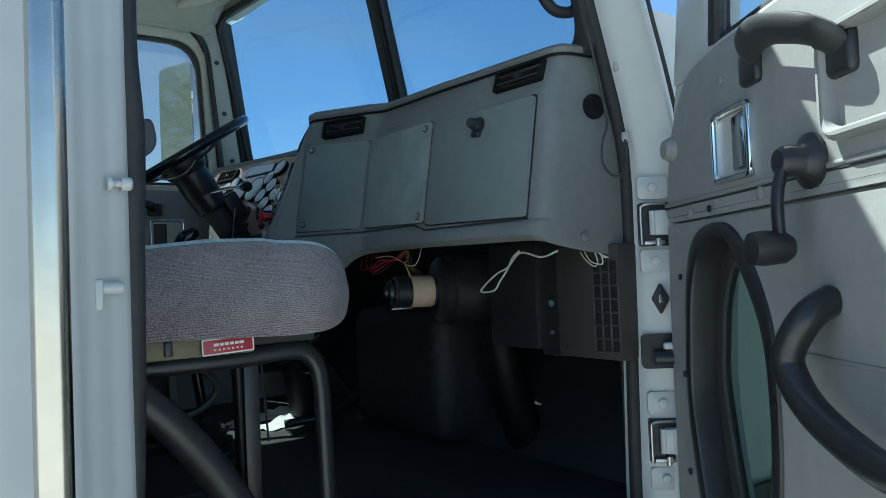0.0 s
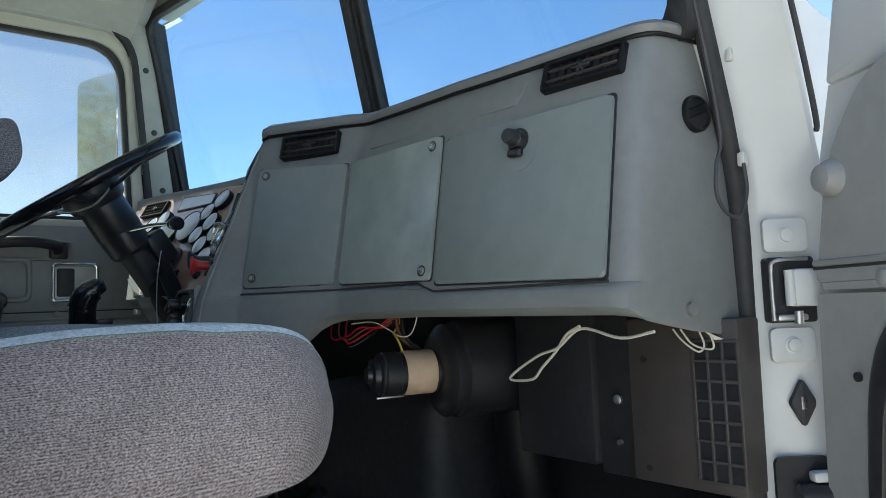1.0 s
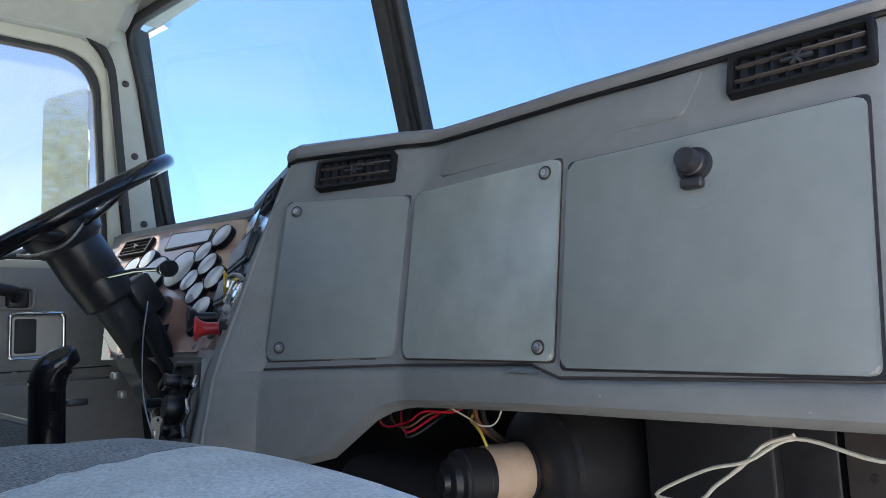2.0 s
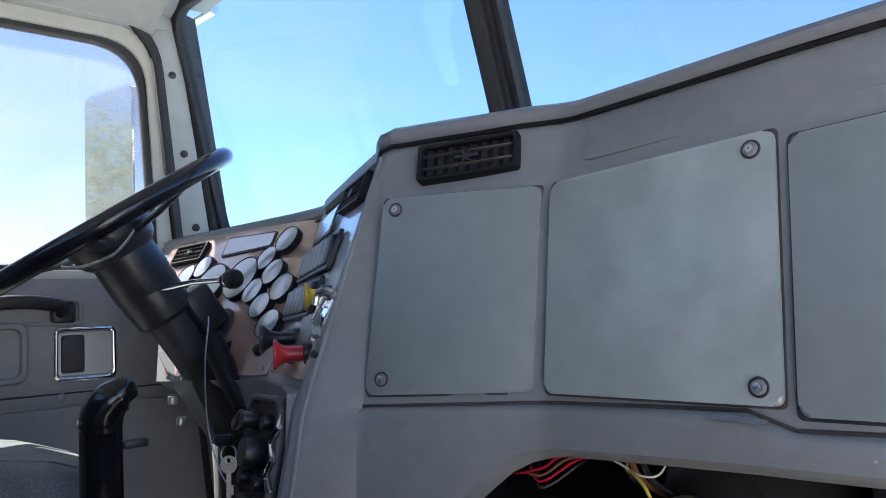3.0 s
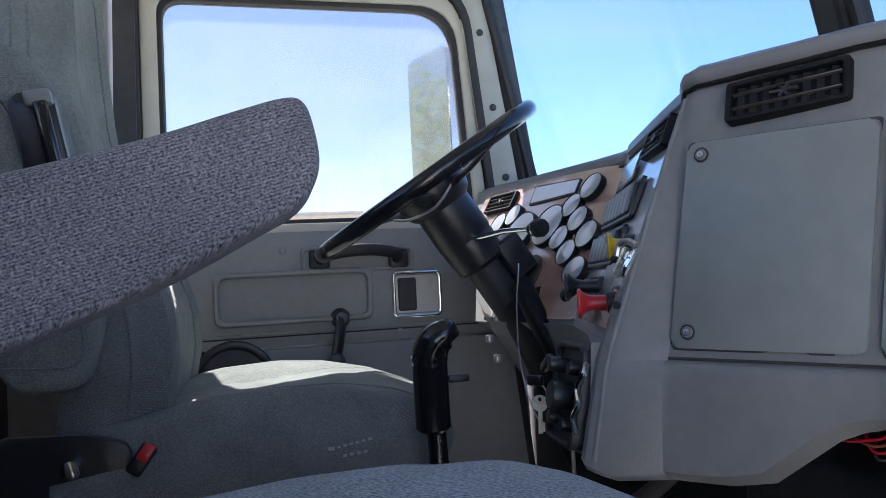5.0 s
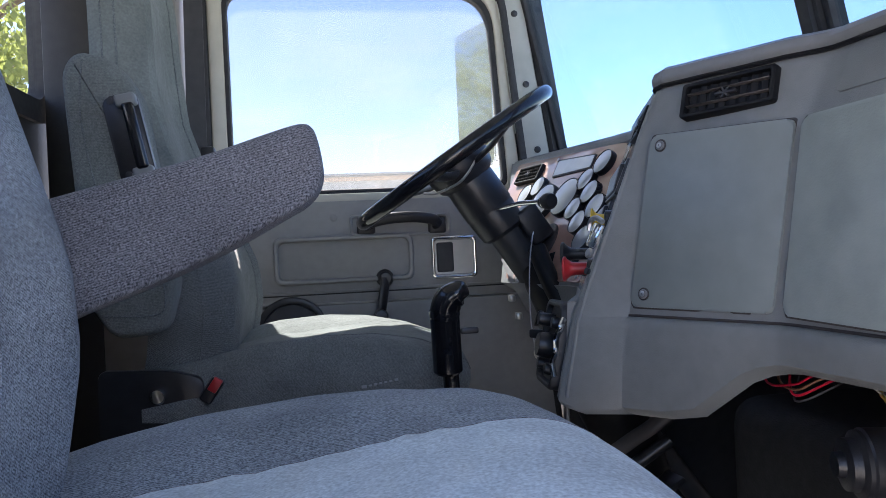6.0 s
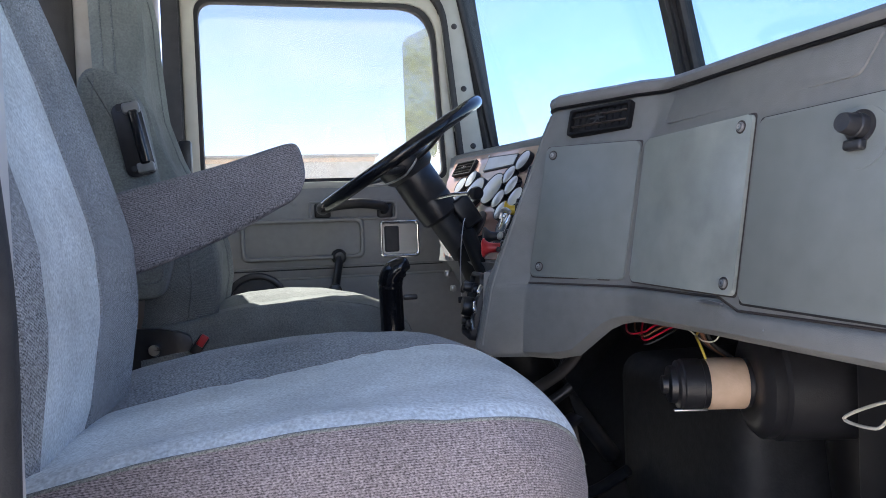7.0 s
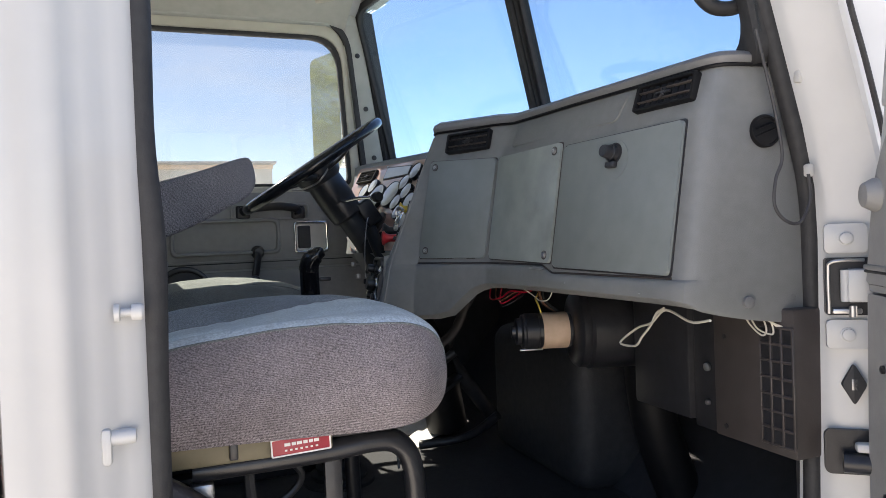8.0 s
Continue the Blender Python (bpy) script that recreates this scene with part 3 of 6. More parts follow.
def screen_frame(side):
    y0, y1 = MID + side * 0.012, MID + side * 0.83
    z0, z1 = 1.98, 2.56
    o = [Vector((screen_x(y, z), y, z)) for y, z in ((y0, z0), (y1, z0), (y1, z1), (y0, z1))]
    c = sum(o, Vector()) / 4
    n = (o[1] - o[0]).cross(o[3] - o[0])
    if n.x > 0:
        n.negate()
    m = plane(c, n)
    inv = m.inverted()
    q = [(inv @ p).to_2d() for p in o]
    return m, [(p.x, p.y) for p in q]


for side, name in ((1, "windscreen_driver"), (-1, "windscreen_passenger")):
    m, q = screen_frame(side)
    if sum(a[0] * b[1] - b[0] * a[1] for a, b in zip(q, q[1:] + q[:1])) < 0:
        q = q[::-1]
    inner = round_poly([(x * (1 - 0.022 / abs(x)), y * (1 - 0.022 / abs(y))) for x, y in q], 0.055, 6)
    w = part(name, ring(B(), m, round_poly(q, 0.03, 6), inner, -0.012, 0.010, 0.003), RUBBER, None, "windscreen pane in a black rubber seal", "windscreen", "structure")
    g = part("pane", plate(B(), m, round_poly(q, 0.04, 6), -0.003, 0.001), SCREEN_GLASS, w)
    g.visible_shadow = False
bm = B()
for dx, wd in ((0.0, 0.036), (-0.008, 0.020)):
    pts = [(screen_x(MID, 1.94) + dx, 1.94), (screen_x(MID, 2.60) + dx, 2.60)]
    t = bmesh.new()
    v = [[t.verts.new((x + ex, MID + ey, z)) for ex, ey in ((-0.010, -wd / 2), (0.014, -wd / 2), (0.014, wd / 2), (-0.010, wd / 2))] for x, z in pts]
    for k in range(4):
        t.faces.new((v[0][k], v[0][(k + 1) % 4], v[1][(k + 1) % 4], v[1][k]))
    merge(bm, t)
part("windscreen_post", bm, RUBBER, None, "black rubber centre post of the split windscreen", "post", "structure")
# Header over the windscreen, following its bend.
bm = B()
rings = []
for y in (1.06, 1.15, 1.4, 1.6, 1.8, MID, 1.9, 2.1, 2.3, 2.5, 2.62):
    x = screen_x(min(max(y, 1.06), 2.63), 2.545)
    rings.append([(x + 0.03, y, 2.545), (x - 0.012, y, 2.545), (x - 0.05, y, 2.575), (x - 0.10, y, 2.60), (x - 0.10, y, 2.655), (x + 0.0, y, 2.65)])
loft(bm, rings)
part("header", bm, LINER, None, "grey-green painted header over the windscreen", "header", "structure")


# Pillars by the windscreen, with their bolts.
def a_pillar(side):
    y = (2.655 if side > 0 else 1.03)
    yo = y + side * 0.06
    bm = B()
    rings = []
    for z in (1.9, 2.05, 2.2, 2.35, 2.47, 2.58):
        xf = 0.772 - 0.135 * (z - 2.05)
        xb = 0.698 - 0.105 * (z - 2.05)
        rings.append([(xb, y, z), (xb + 0.012, y - side * 0.008, z), (xf - 0.02, y - side * 0.014, z), (xf, y - side * 0.012, z), (xf + 0.006, y, z), (xf + 0.006, yo, z), (xb, yo, z)])
    loft(bm, rings)
    ob = part("a_pillar", bm, LINER, None, "grey-green painted windscreen pillar with bolts", "pillar", "structure")
    if side > 0:
        for x, z in ((0.700, 2.392), (0.722, 2.213), (0.744, 2.047)):
            part("bolt", lathe(B(), axis((x, y - 0.012, z), (0, -1, 0)), [(0.0085, 0), (0.0085, 0.002), (0.005, 0.005), (0, 0.006)], 16), DARK, ob)
        bm = B()
        loft(bm, [[(0.776 - 0.135 * (z - 2.05), y - 0.006, z), (0.785 - 0.135 * (z - 2.05), y - 0.016, z), (0.796 - 0.135 * (z - 2.05), y - 0.010, z), (0.83 - 0.135 * (z - 2.05), y + 0.01, z), (0.83 - 0.135 * (z - 2.05), yo, z), (0.776 - 0.135 * (z - 2.05), yo, z)] for z in (1.95, 2.2, 2.4, 2.545)])
        part("pillar_seal", bm, RUBBER, ob, "black rubber strip beside the windscreen")
    return ob


a_pillar(1)
# The driver's side above the door, and behind it.
part("side_rail", rbox(B(), (0.13, 2.672, 2.525), (1.15, 0.07, 0.07), 0.012), LINER, None, "grey-green roof rail over the driver's door", "rail", "structure")
part("b_pillar", rbox(B(), (-0.235, 2.66, 1.87), (0.25, 0.10, 1.50), 0.02), PILLAR_TRIM, None, "brown-grey cab side behind the driver's door", "pillar", "structure")
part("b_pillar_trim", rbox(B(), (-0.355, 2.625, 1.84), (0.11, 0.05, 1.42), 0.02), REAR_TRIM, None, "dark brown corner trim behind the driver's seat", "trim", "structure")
part("side_sill", rbox(B(), (0.40, 2.70, 1.14), (1.2, 0.10, 0.30), 0.01), WHITE, None, "white painted sill under the driver's door", "sill", "structure")
part("side_cowl", rbox(B(), (1.09, 1.012, 1.50), (0.40, 0.05, 1.0), 0.005), DARK, None, "dark cowl side in the passenger's footwell", "cowl", "structure")
part("side_cowl", rbox(B(), (1.02, 2.70, 1.52), (0.46, 0.08, 0.90), 0.01), DARK, None, "dark cowl side in the driver's footwell", "cowl", "structure")


# ---- doors ----
def build_door(name, m, s, label, driver):
    """A cab door in its own frame: x back from the hinge, z up; s is the sign of y towards the cab."""
    door = part(name, B(), WHITE, None, label, "door", "structure")

    def face(u, z, out=0.0):
        """A frame on the inner face, z out of it towards the cab."""
        return m @ plane((u, s * out, z), (0, s, 0))

    F = face(0, 0)
    k = 1 if s < 0 else -1          # the frame's x runs along u or against it

    def P2(pts):
        q = [(k * u, z) for u, z in pts]
        return q if k > 0 else q[::-1]

    def plan(pts, r=0.02, seg=5):
        return round_poly(P2(pts), r, seg)

    # Peep window outline.
    peep = [(0.125, 1.215), (0.28, 1.20), (0.322, 1.36), (0.324, 1.47), (0.313, 1.55), (0.240, 1.655), (0.190, 1.667), (0.125, 1.648), (0.092, 1.585), (0.074, 1.42), (0.10, 1.30)]
    pr = [0.05, 0.05, 0.05, 0.05, 0.05, 0.05, 0.04, 0.04, 0.04, 0.05, 0.05]
    c = (0.205, 1.45)

    def grow(pts, d):
        return [(u + d * (1 if u > c[0] else -1), z + d * (1 if z > c[1] else -1)) for u, z in pts]

    def strip_plate(pts, rad, lo, hi, mat, nm, bev=0.004, lab=""):
        return part(nm, plate(B(), F, plan(pts, rad), lo, hi, bev, 3), mat, door, lab)

    # Upper padded trim, lower trim in pieces round the peep window.
    strip_plate([(0.012, 1.689), (0.80, 1.689), (0.80, 1.935), (0.21, 1.935), (0.106, 1.915), (0.03, 1.83)] if driver else [(0.012, 1.687), (0.80, 1.689), (0.80, 1.918), (0.22, 1.916), (0.115, 1.905), (0.045, 1.83)], [0.012, 0.01, 0.02, 0.03, 0.04, 0.05], 0.0, 0.016, TRIM, "trim_panel", 0.008, "grey padded vinyl upper door trim")
    lower = part("trim_panel", B(), TRIM, door, "grey vinyl lower door trim")
    bm = B()
    out = round_poly(P2([(0.0, 1.0), (0.80, 1.0), (0.80, 1.683), (0.012, 1.683), (0.004, 1.5)]), 0.008, 5)
    inn = plan(grow(peep, 0.004), [r + 0.004 for r in pr], 6)
    ctr = Vector((k * c[0], c[1]))

    def cast(poly, a):
        d = Vector((math.cos(a), math.sin(a)))
        best = None
        for p, q in zip(poly, poly[1:] + poly[:1]):
            p, q = Vector(p) - ctr, Vector(q) - ctr
            e = q - p
            den = d.x * e.y - d.y * e.x
            if abs(den) < 1e-12:
                continue
            t = (p.x * e.y - p.y * e.x) / den
            w = (p.x * d.y - p.y * d.x) / den
            if t > 0 and -1e-6 <= w <= 1 + 1e-6 and (best is None or t < best):
                best = t
        return ctr + d * best

    angs = sorted({round(math.atan2(q[1] - ctr.y, q[0] - ctr.x), 5) for q in out + inn})
    if driver:
        plate(bm, F, out, 0.0, 0.014, 0.004)
    else:
        ring(bm, F, [tuple(cast(out, a)) for a in angs], [tuple(cast(inn, a)) for a in angs], 0.0, 0.014)
    bmesh.ops.recalc_face_normals(bm, faces=bm.faces)
    bm.to_mesh(lower.data)
    bm.free()
    skin = P2([(-0.005, 0.92), (0.83, 0.92), (0.83, 1.932 - (0 if driver else 0.024)), (0.10 if driver else 0.034, 1.932 - (0 if driver else 0.024)), (0.01, 1.83)])
    angs = sorted({round(math.atan2(q[1] - ctr.y, q[0] - ctr.x), 5) for q in skin + inn})
    bm = plate(B(), F, skin, -0.062, -0.002) if driver else ring(B(), F, [tuple(cast(skin, a)) for a in angs], [tuple(cast(inn, a)) for a in angs], -0.062, -0.002)
    bmesh.ops.recalc_face_normals(bm, faces=bm.faces)
    bm.to_mesh(door.data)
    bm.free()
    # Peep window: black surround, deep reveal and green glass.
    if not driver:
        w = part("peep_window", ring(B(), F, plan(grow(peep, 0.014), [r + 0.014 for r in pr], 6), plan(grow(peep, -0.008), [r - 0.006 for r in pr], 6), -0.045, 0.020, 0.006), BLACK, door, "low peep window in a black plastic surround")
        part("seal", ring(B(), F, plan(grow(peep, -0.004), pr, 6), plan(grow(peep, -0.028), [r - 0.012 for r in pr], 6), -0.036, -0.022, 0.003), RUBBER, w)
        g = part("pane", plate(B(), F, plan(grow(peep, -0.01), pr, 6), -0.032, -0.028), GREEN_GLASS, w, "green tinted glass")
        g.visible_shadow = False
        for u, z in ((0.075, 1.6), (0.075, 1.45), (0.075, 1.3), (0.335, 1.45), (0.335, 1.32), (0.19, 1.696)):
            part("screw", lathe(B(), face(u, z, 0.022), [(0.005, 0), (0.005, 0.003), (0, 0.004)], 12), BLACK, w)
    # Pressed panel on the upper trim.
    pu0 = 0.371 if driver else 0.480
    part("pressed_panel", ring(B(), F, plan([(pu0 - 0.012, 1.736), (0.696, 1.736), (0.696, 1.851), (pu0 - 0.012, 1.851)], 0.022), plan([(pu0, 1.748), (0.684, 1.748), (0.684, 1.839), (pu0, 1.839)], 0.018), 0.012, 0.033, 0.008), TRIM, door)
    part("seam", rbox(B(), (0.40, s * 0.0155, 1.716), (0.78, 0.006, 0.007), 0.0028, m), TRIM, door)
    # Black strip stands for the shadow line under the trim seam.
    part("seam_shade", rbox(B(), (0.40, s * 0.0148, 1.7105), (0.78, 0.004, 0.0035), 0.001, m), RUBBER, door)
    part("seam", rbox(B(), (0.575, s * 0.0135, 1.515), (0.43, 0.006, 0.006), 0.0028, m), TRIM, door)
    for u, z in ((0.155 if driver else 0.230, 1.866), (0.30 if driver else 0.321, 1.703), (0.55, 1.895), (0.66, 1.70), (0.055 if driver else 0.111, 1.697)):
        part("trim_clip", lathe(B(), face(u, z, 0.016), [(0.0085, -0.004), (0.0085, 0.0015), (0.006, 0.003), (0, 0.003)], 14), TRIM, door)
    # Chrome release handle.
    cu, cz = (0.258, 1.786) if driver else (0.262, 1.774)
    h = part("release_handle", ring(B(), face(cu, cz, 0.016), rrect(0.114 if driver else 0.106, 0.106 if driver else 0.098, 0.012), rrect(0.096 if driver else 0.089, 0.088 if driver else 0.081, 0.008), -0.012, 0.010, 0.004), CHROME, door, "chrome release handle in a square bezel")
    part("cup", plate(B(), face(cu, cz, 0.016), rrect(0.096 if driver else 0.089, 0.084 if driver else 0.078, 0.008), -0.003, 0.0015), PALE_PLATE, h)
    part("paddle", rbox(B(), (cu + 0.022, s * 0.016, cz), (0.042, 0.014, 0.074), 0.005, m, 3), DARK if driver else CHROME, h, "release paddle")
    for dz in (-0.028, 0.028):
        part("rivet", lathe(B(), face(cu - 0.022, cz + dz, 0.008), [(0.004, 0), (0.004, 0.001), (0, 0.002)], 10), DARK, h)
    # Pull handle.
    pts = smooth([(u, s * o, z) for u, o, z in (((0.295, 0.012, 1.866), (0.308, 0.040, 1.880), (0.36, 0.052, 1.888), (0.42, 0.052, 1.886), (0.465, 0.040, 1.878), (0.475, 0.012, 1.872)) if driver else
                                                ((0.315, 0.012, 1.862), (0.345, 0.036, 1.874), (0.395, 0.048, 1.876), (0.450, 0.050, 1.862), (0.495, 0.044, 1.842), (0.495, 0.014, 1.822)))], 5)
    p = part("pull_handle", tube(B(), [m @ q for q in pts], [0.017] * 3 + [0.014 if driver else 0.020] * (len(pts) - 6) + [0.017] * 3, 14, False, 0.7 if driver else 0.42), BLACK if driver else DARK, door, "black moulded pull handle")
    for u, z in (((0.297, 1.866), (0.472, 1.872)) if driver else ((0.318, 1.858), (0.495, 1.820))):
        part("foot", rbox(B(), (u, s * 0.018, z), (0.045, 0.016, 0.044), 0.008, m, 3), BLACK, p)
    if driver:
        part("handle_pocket", ring(B(), F, plan([(0.262, 1.842), (0.512, 1.846), (0.512, 1.900), (0.262, 1.896)], 0.012), plan([(0.270, 1.850), (0.504, 1.854), (0.504, 1.892), (0.270, 1.888)], 0.008), 0.012, 0.024, 0.004), TRIM, door)
    # Window crank.
    pu, pz = (0.432, 1.742) if driver else (0.430, 1.725)
    ku, kz = (0.449, 1.652) if driver else (0.430, 1.634)
    cr = part("window_crank", lathe(B(), face(pu, pz, 0.014), [((0.022 if driver else 0.030), -0.002), ((0.022 if driver else 0.030), 0.006), (0.020, 0.012), (0.017, 0.018), (0.017, 0.034), (0.013, 0.040), (0, 0.041)], 24), BLACK, door, "black window crank with a round knob")
    part("arm", tube(B(), [m @ Vector(q) for q in smooth([(pu, s * 0.046, pz), (pu * 0.6 + ku * 0.4, s * 0.056, pz * 0.6 + kz * 0.4), (ku, s * 0.056, kz)], 5)], 0.0145 if driver else 0.0105, 12, False, 0.6), BLACK, cr)
    part("knob", lathe(B(), face(ku, kz, 0.056), [(0.012, -0.012), (0.017, -0.004), (0.019, 0.018), (0.017, 0.032), (0, 0.036)], 20), BLACK, cr)
    # Grab bar, loudspeaker.
    if not driver:
        gb = smooth([(0.448, s * 0.014, 1.578), (0.458, s * 0.046, 1.563), (0.446, s * 0.060, 1.532), (0.446, s * 0.062, 1.508), (0.478, s * 0.062, 1.476), (0.536, s * 0.060, 1.451), (0.60, s * 0.055, 1.437), (0.69, s * 0.014, 1.430)], 6)
        part("grab_bar", tube(B(), [m @ q for q in gb], 0.0165, 14), BLACK, door, "black tubular grab bar")
    sp = part("loudspeaker", ring(B(), face(0.66, 1.62 if driver else 1.57, 0.014), [(0.088 * math.cos(a), 0.088 * math.sin(a)) for a in (2 * math.pi * i / 40 for i in range(40))],
                                  [(0.070 * math.cos(a), 0.070 * math.sin(a)) for a in (2 * math.pi * i / 40 for i in range(40))], -0.004, 0.012, 0.004), BLACK, door, "round black loudspeaker")
    part("grille", lathe(B(), face(0.66, 1.62 if driver else 1.57, 0.014), [(0.072, -0.004), (0.071, 0.004), (0.04, 0.009), (0, 0.010)], 32), DARK, sp)
    part("door_stop", lathe(B(), face(0.052, 1.803, 0.014), [(0.020, -0.004), (0.020, 0.006), (0.014, 0.017), (0, 0.021)], 20), TRIM, door)
    # Window frame with its glass.
    lo = 0.0 if driver else -0.024
    o = P2([(0.068 if driver else 0.034, 1.930 + lo), (0.828 if driver else 0.845, 1.930 + lo), (0.828 if driver else 0.845, 2.505), (0.119 if driver else 0.180, 2.505)])
    e = 0.0 if driver else 0.055           # the passenger's frame is wider at the hinge
    i1 = [(0.105 + e, 1.955 + lo), (0.793, 1.955 + lo), (0.793, 2.460), (0.130 + e * 1.6, 2.460)]
    f = part("window_frame", ring(B(), F, round_poly(o, [0.01, 0.02, 0.05, 0.11] if k > 0 else [0.11, 0.05, 0.02, 0.01], 8), round_poly(P2(i1), [0.03, 0.03, 0.045, 0.10] if k > 0 else [0.10, 0.045, 0.03, 0.03], 8), -0.05, 0.004, 0.006), CREAM if driver else WHITE, door, "painted steel window frame")
    part("seal", ring(B(), F, round_poly(P2([(0.098 + e, 1.948 + lo), (0.800, 1.948 + lo), (0.800, 2.467), (0.120 + e * 1.6, 2.467)]), [0.03, 0.03, 0.045, 0.10] if k > 0 else [0.10, 0.045, 0.03, 0.03], 8),
                      round_poly(P2([(0.117 + e, 1.965 + lo), (0.783, 1.965 + lo), (0.783, 2.449), (0.142 + e * 1.6, 2.449)]), [0.03, 0.03, 0.045, 0.10] if k > 0 else [0.10, 0.045, 0.03, 0.03], 8), -0.03, -0.004, 0.003), RUBBER, f)
    g = part("pane", plate(B(), F, round_poly(P2([(0.112, 1.94 + lo), (0.79, 1.94 + lo), (0.79, 2.455), (0.125, 2.455)]), 0.04, 6), -0.022, -0.018), DUSTY_GLASS if driver else GLASS, f)
    g.visible_shadow = driver
    if not driver:
        part("window_channel", tube(B(), [m @ Vector(v) for v in ((0.180, 0.006, 1.93), (0.245, 0.006, 2.44))], 0.017, 10, False, 0.7), RUBBER, f)
    else:
        part("weatherstrip", ring(B(), F, round_poly(P2([(-0.038, 1.0), (0.842, 1.0), (0.842, 2.52), (0.102, 2.52)]), [0.02, 0.02, 0.06, 0.12] if k > 0 else [0.12, 0.06, 0.02, 0.02], 8),
                                  round_poly(P2([(-0.020, 1.02), (0.828, 1.02), (0.828, 2.504), (0.119, 2.504)]), [0.02, 0.02, 0.05, 0.11] if k > 0 else [0.11, 0.05, 0.02, 0.02], 8), -0.02, 0.016, 0.004), RUBBER, door)
    return door


DM = Matrix(((-1, 0, 0, 0.774), (0, -1, 0, YL), (0, 0, 1, 0), (0, 0, 0, 1)))
build_door("door_driver", DM, 1, "closed driver's door with grey vinyl trim and cream window frame", True)
PD = Vector((-0.52, -0.854, 0)).normalized()
PM = Matrix(((PD.x, -PD.y, 0, 0.909), (PD.y, PD.x, 0, 0.921), (0, 0, 1, 0), (0, 0, 0, 1)))
build_door("door_passenger", PM, -1, "open white passenger door with grey vinyl trim", False)


# ---- door opening on the passenger's side ----
def build_opening():
    # Rear side of the cab with its stepped jamb.
    prof = [(-0.60, 0.90), (-0.03, 0.90), (0.000, 0.9005), (0.010, 0.9025), (0.016, 0.907), (0.021, 0.912), (0.028, 0.9155), (0.036, 0.919), (0.042, 0.924), (0.050, 0.928), (0.060, 0.931), (0.066, 0.937), (0.070, 0.946), (0.070, 1.0), (-0.40, 1.04), (-0.60, 1.04)]
    bm = B()
    loft(bm, [[(x, y, z) for x, y in prof] for z in (0.95, 1.4, 1.8, 2.2, 2.45)])
    p = part("jamb_rear", bm, WHITE, None, "white painted rear door jamb and cab side", "jamb", "structure")
    for z, big in ((1.723, True), (1.621, False)):
        bm = B()
        if big:
            lathe(bm, axis((0.044, 0.921, z), (1, 0, 0)), [(0.0075, 0), (0.0075, 0.004), (0.0035, 0.005), (0.0035, 0.013), (0.0064, 0.013), (0.0068, 0.015), (0.0068, 0.021), (0.005, 0.023), (0, 0.023)], 20)
        else:
            lathe(bm, axis((0.030, 0.922, z), (1, 0, 0)), [(0.0065, 0), (0.0065, 0.022), (0.0055, 0.026), (0, 0.027)], 18)
            rbox(bm, (0.034, 0.918, z - 0.006), (0.008, 0.008, 0.03), 0.003)
        part("striker" if big else "door_pin", bm, WHITE, p, "white painted latch striker" if big else "")
    gt = thing("grab_rail", (-0.022, 0.77, 1.02), "upright weathered chrome grab rail beside the door opening", "grab rail")
    part("rail", tube(B(), smooth([(-0.022, 0.90, 1.02), (-0.022, 0.80, 1.02), (-0.022, 0.772, 1.045), (-0.022, 0.77, 1.10), (-0.022, 0.77, 1.7), (-0.022, 0.77, 2.30), (-0.022, 0.772, 2.355), (-0.022, 0.80, 2.38), (-0.022, 0.90, 2.38)], 6), 0.0135, 20), BRIGHT, gt)
    for z in (1.02, 2.38):
        part("flange", lathe(B(), axis((-0.022, 0.900, z), (0, -1, 0)), [(0.028, 0), (0.028, 0.005), (0.018, 0.010), (0, 0.010)], 20), BRIGHT, gt)
    # Seal round the opening: rear run and front run.
    bm = B()
    tube(bm, smooth([(0.056, 0.952, 1.0), (0.060, 0.952, 1.3), (0.067, 0.950, 1.5), (0.070, 0.950, 1.66), (0.073, 0.950, 1.775), (0.068, 0.950, 1.865), (0.069, 0.951, 1.95), (0.073, 0.952, 2.1), (0.092, 0.955, 2.4), (0.125, 0.96, 2.5)], 6), 0.0135, 12)
    part("weatherstrip", bm, RUBBER, p, "thick black rubber door seal")
    bm = B()
    path = [(0.866, 0.995, 1.0), (0.869, 0.998, 1.24), (0.879, 1.0, 1.50), (0.884, 1.0, 1.70), (0.882, 1.0, 1.81), (0.862, 1.0, 1.90), (0.812, 1.0, 2.065), (0.76, 1.0, 2.25), (0.70, 1.0, 2.46), (0.64, 1.0, 2.50)]
    tube(bm, smooth([(x + 0.006, y, z) for x, y, z in path], 6), 0.0118, 12)
    tube(bm, smooth([(x + 0.020, y - 0.012, z) for x, y, z in path], 6), 0.007, 8)
    # Front pillar: hinge post below, windscreen pillar above.
    pil = B()
    rings = []
    for z, x0 in ((0.95, 0.868), (1.24, 0.874), (1.50, 0.884), (1.75, 0.889), (1.82, 0.886), (1.90, 0.868), (2.065, 0.818), (2.25, 0.766), (2.44, 0.712), (2.49, 0.698)):
        x1 = x0 + 0.042 - 0.006 * ease(1.80, 1.92, z)
        rings.append([(x0, 1.02, z), (x0 + 0.002, 0.985, z), (x0 + 0.012, 0.962, z), (x0 + 0.030, 0.948, z), (x1, 0.924, z), (x1 + 0.006, 0.921, z), (x1 + 0.012, 0.935, z), (x1 + 0.012, 1.02, z)])
    loft(pil, rings)
    q = part("jamb_front", pil, WHITE, None, "white painted hinge pillar with bolts and hinges", "jamb", "structure")
    part("weatherstrip", bm, RUBBER, q, "thick black rubber door seal")
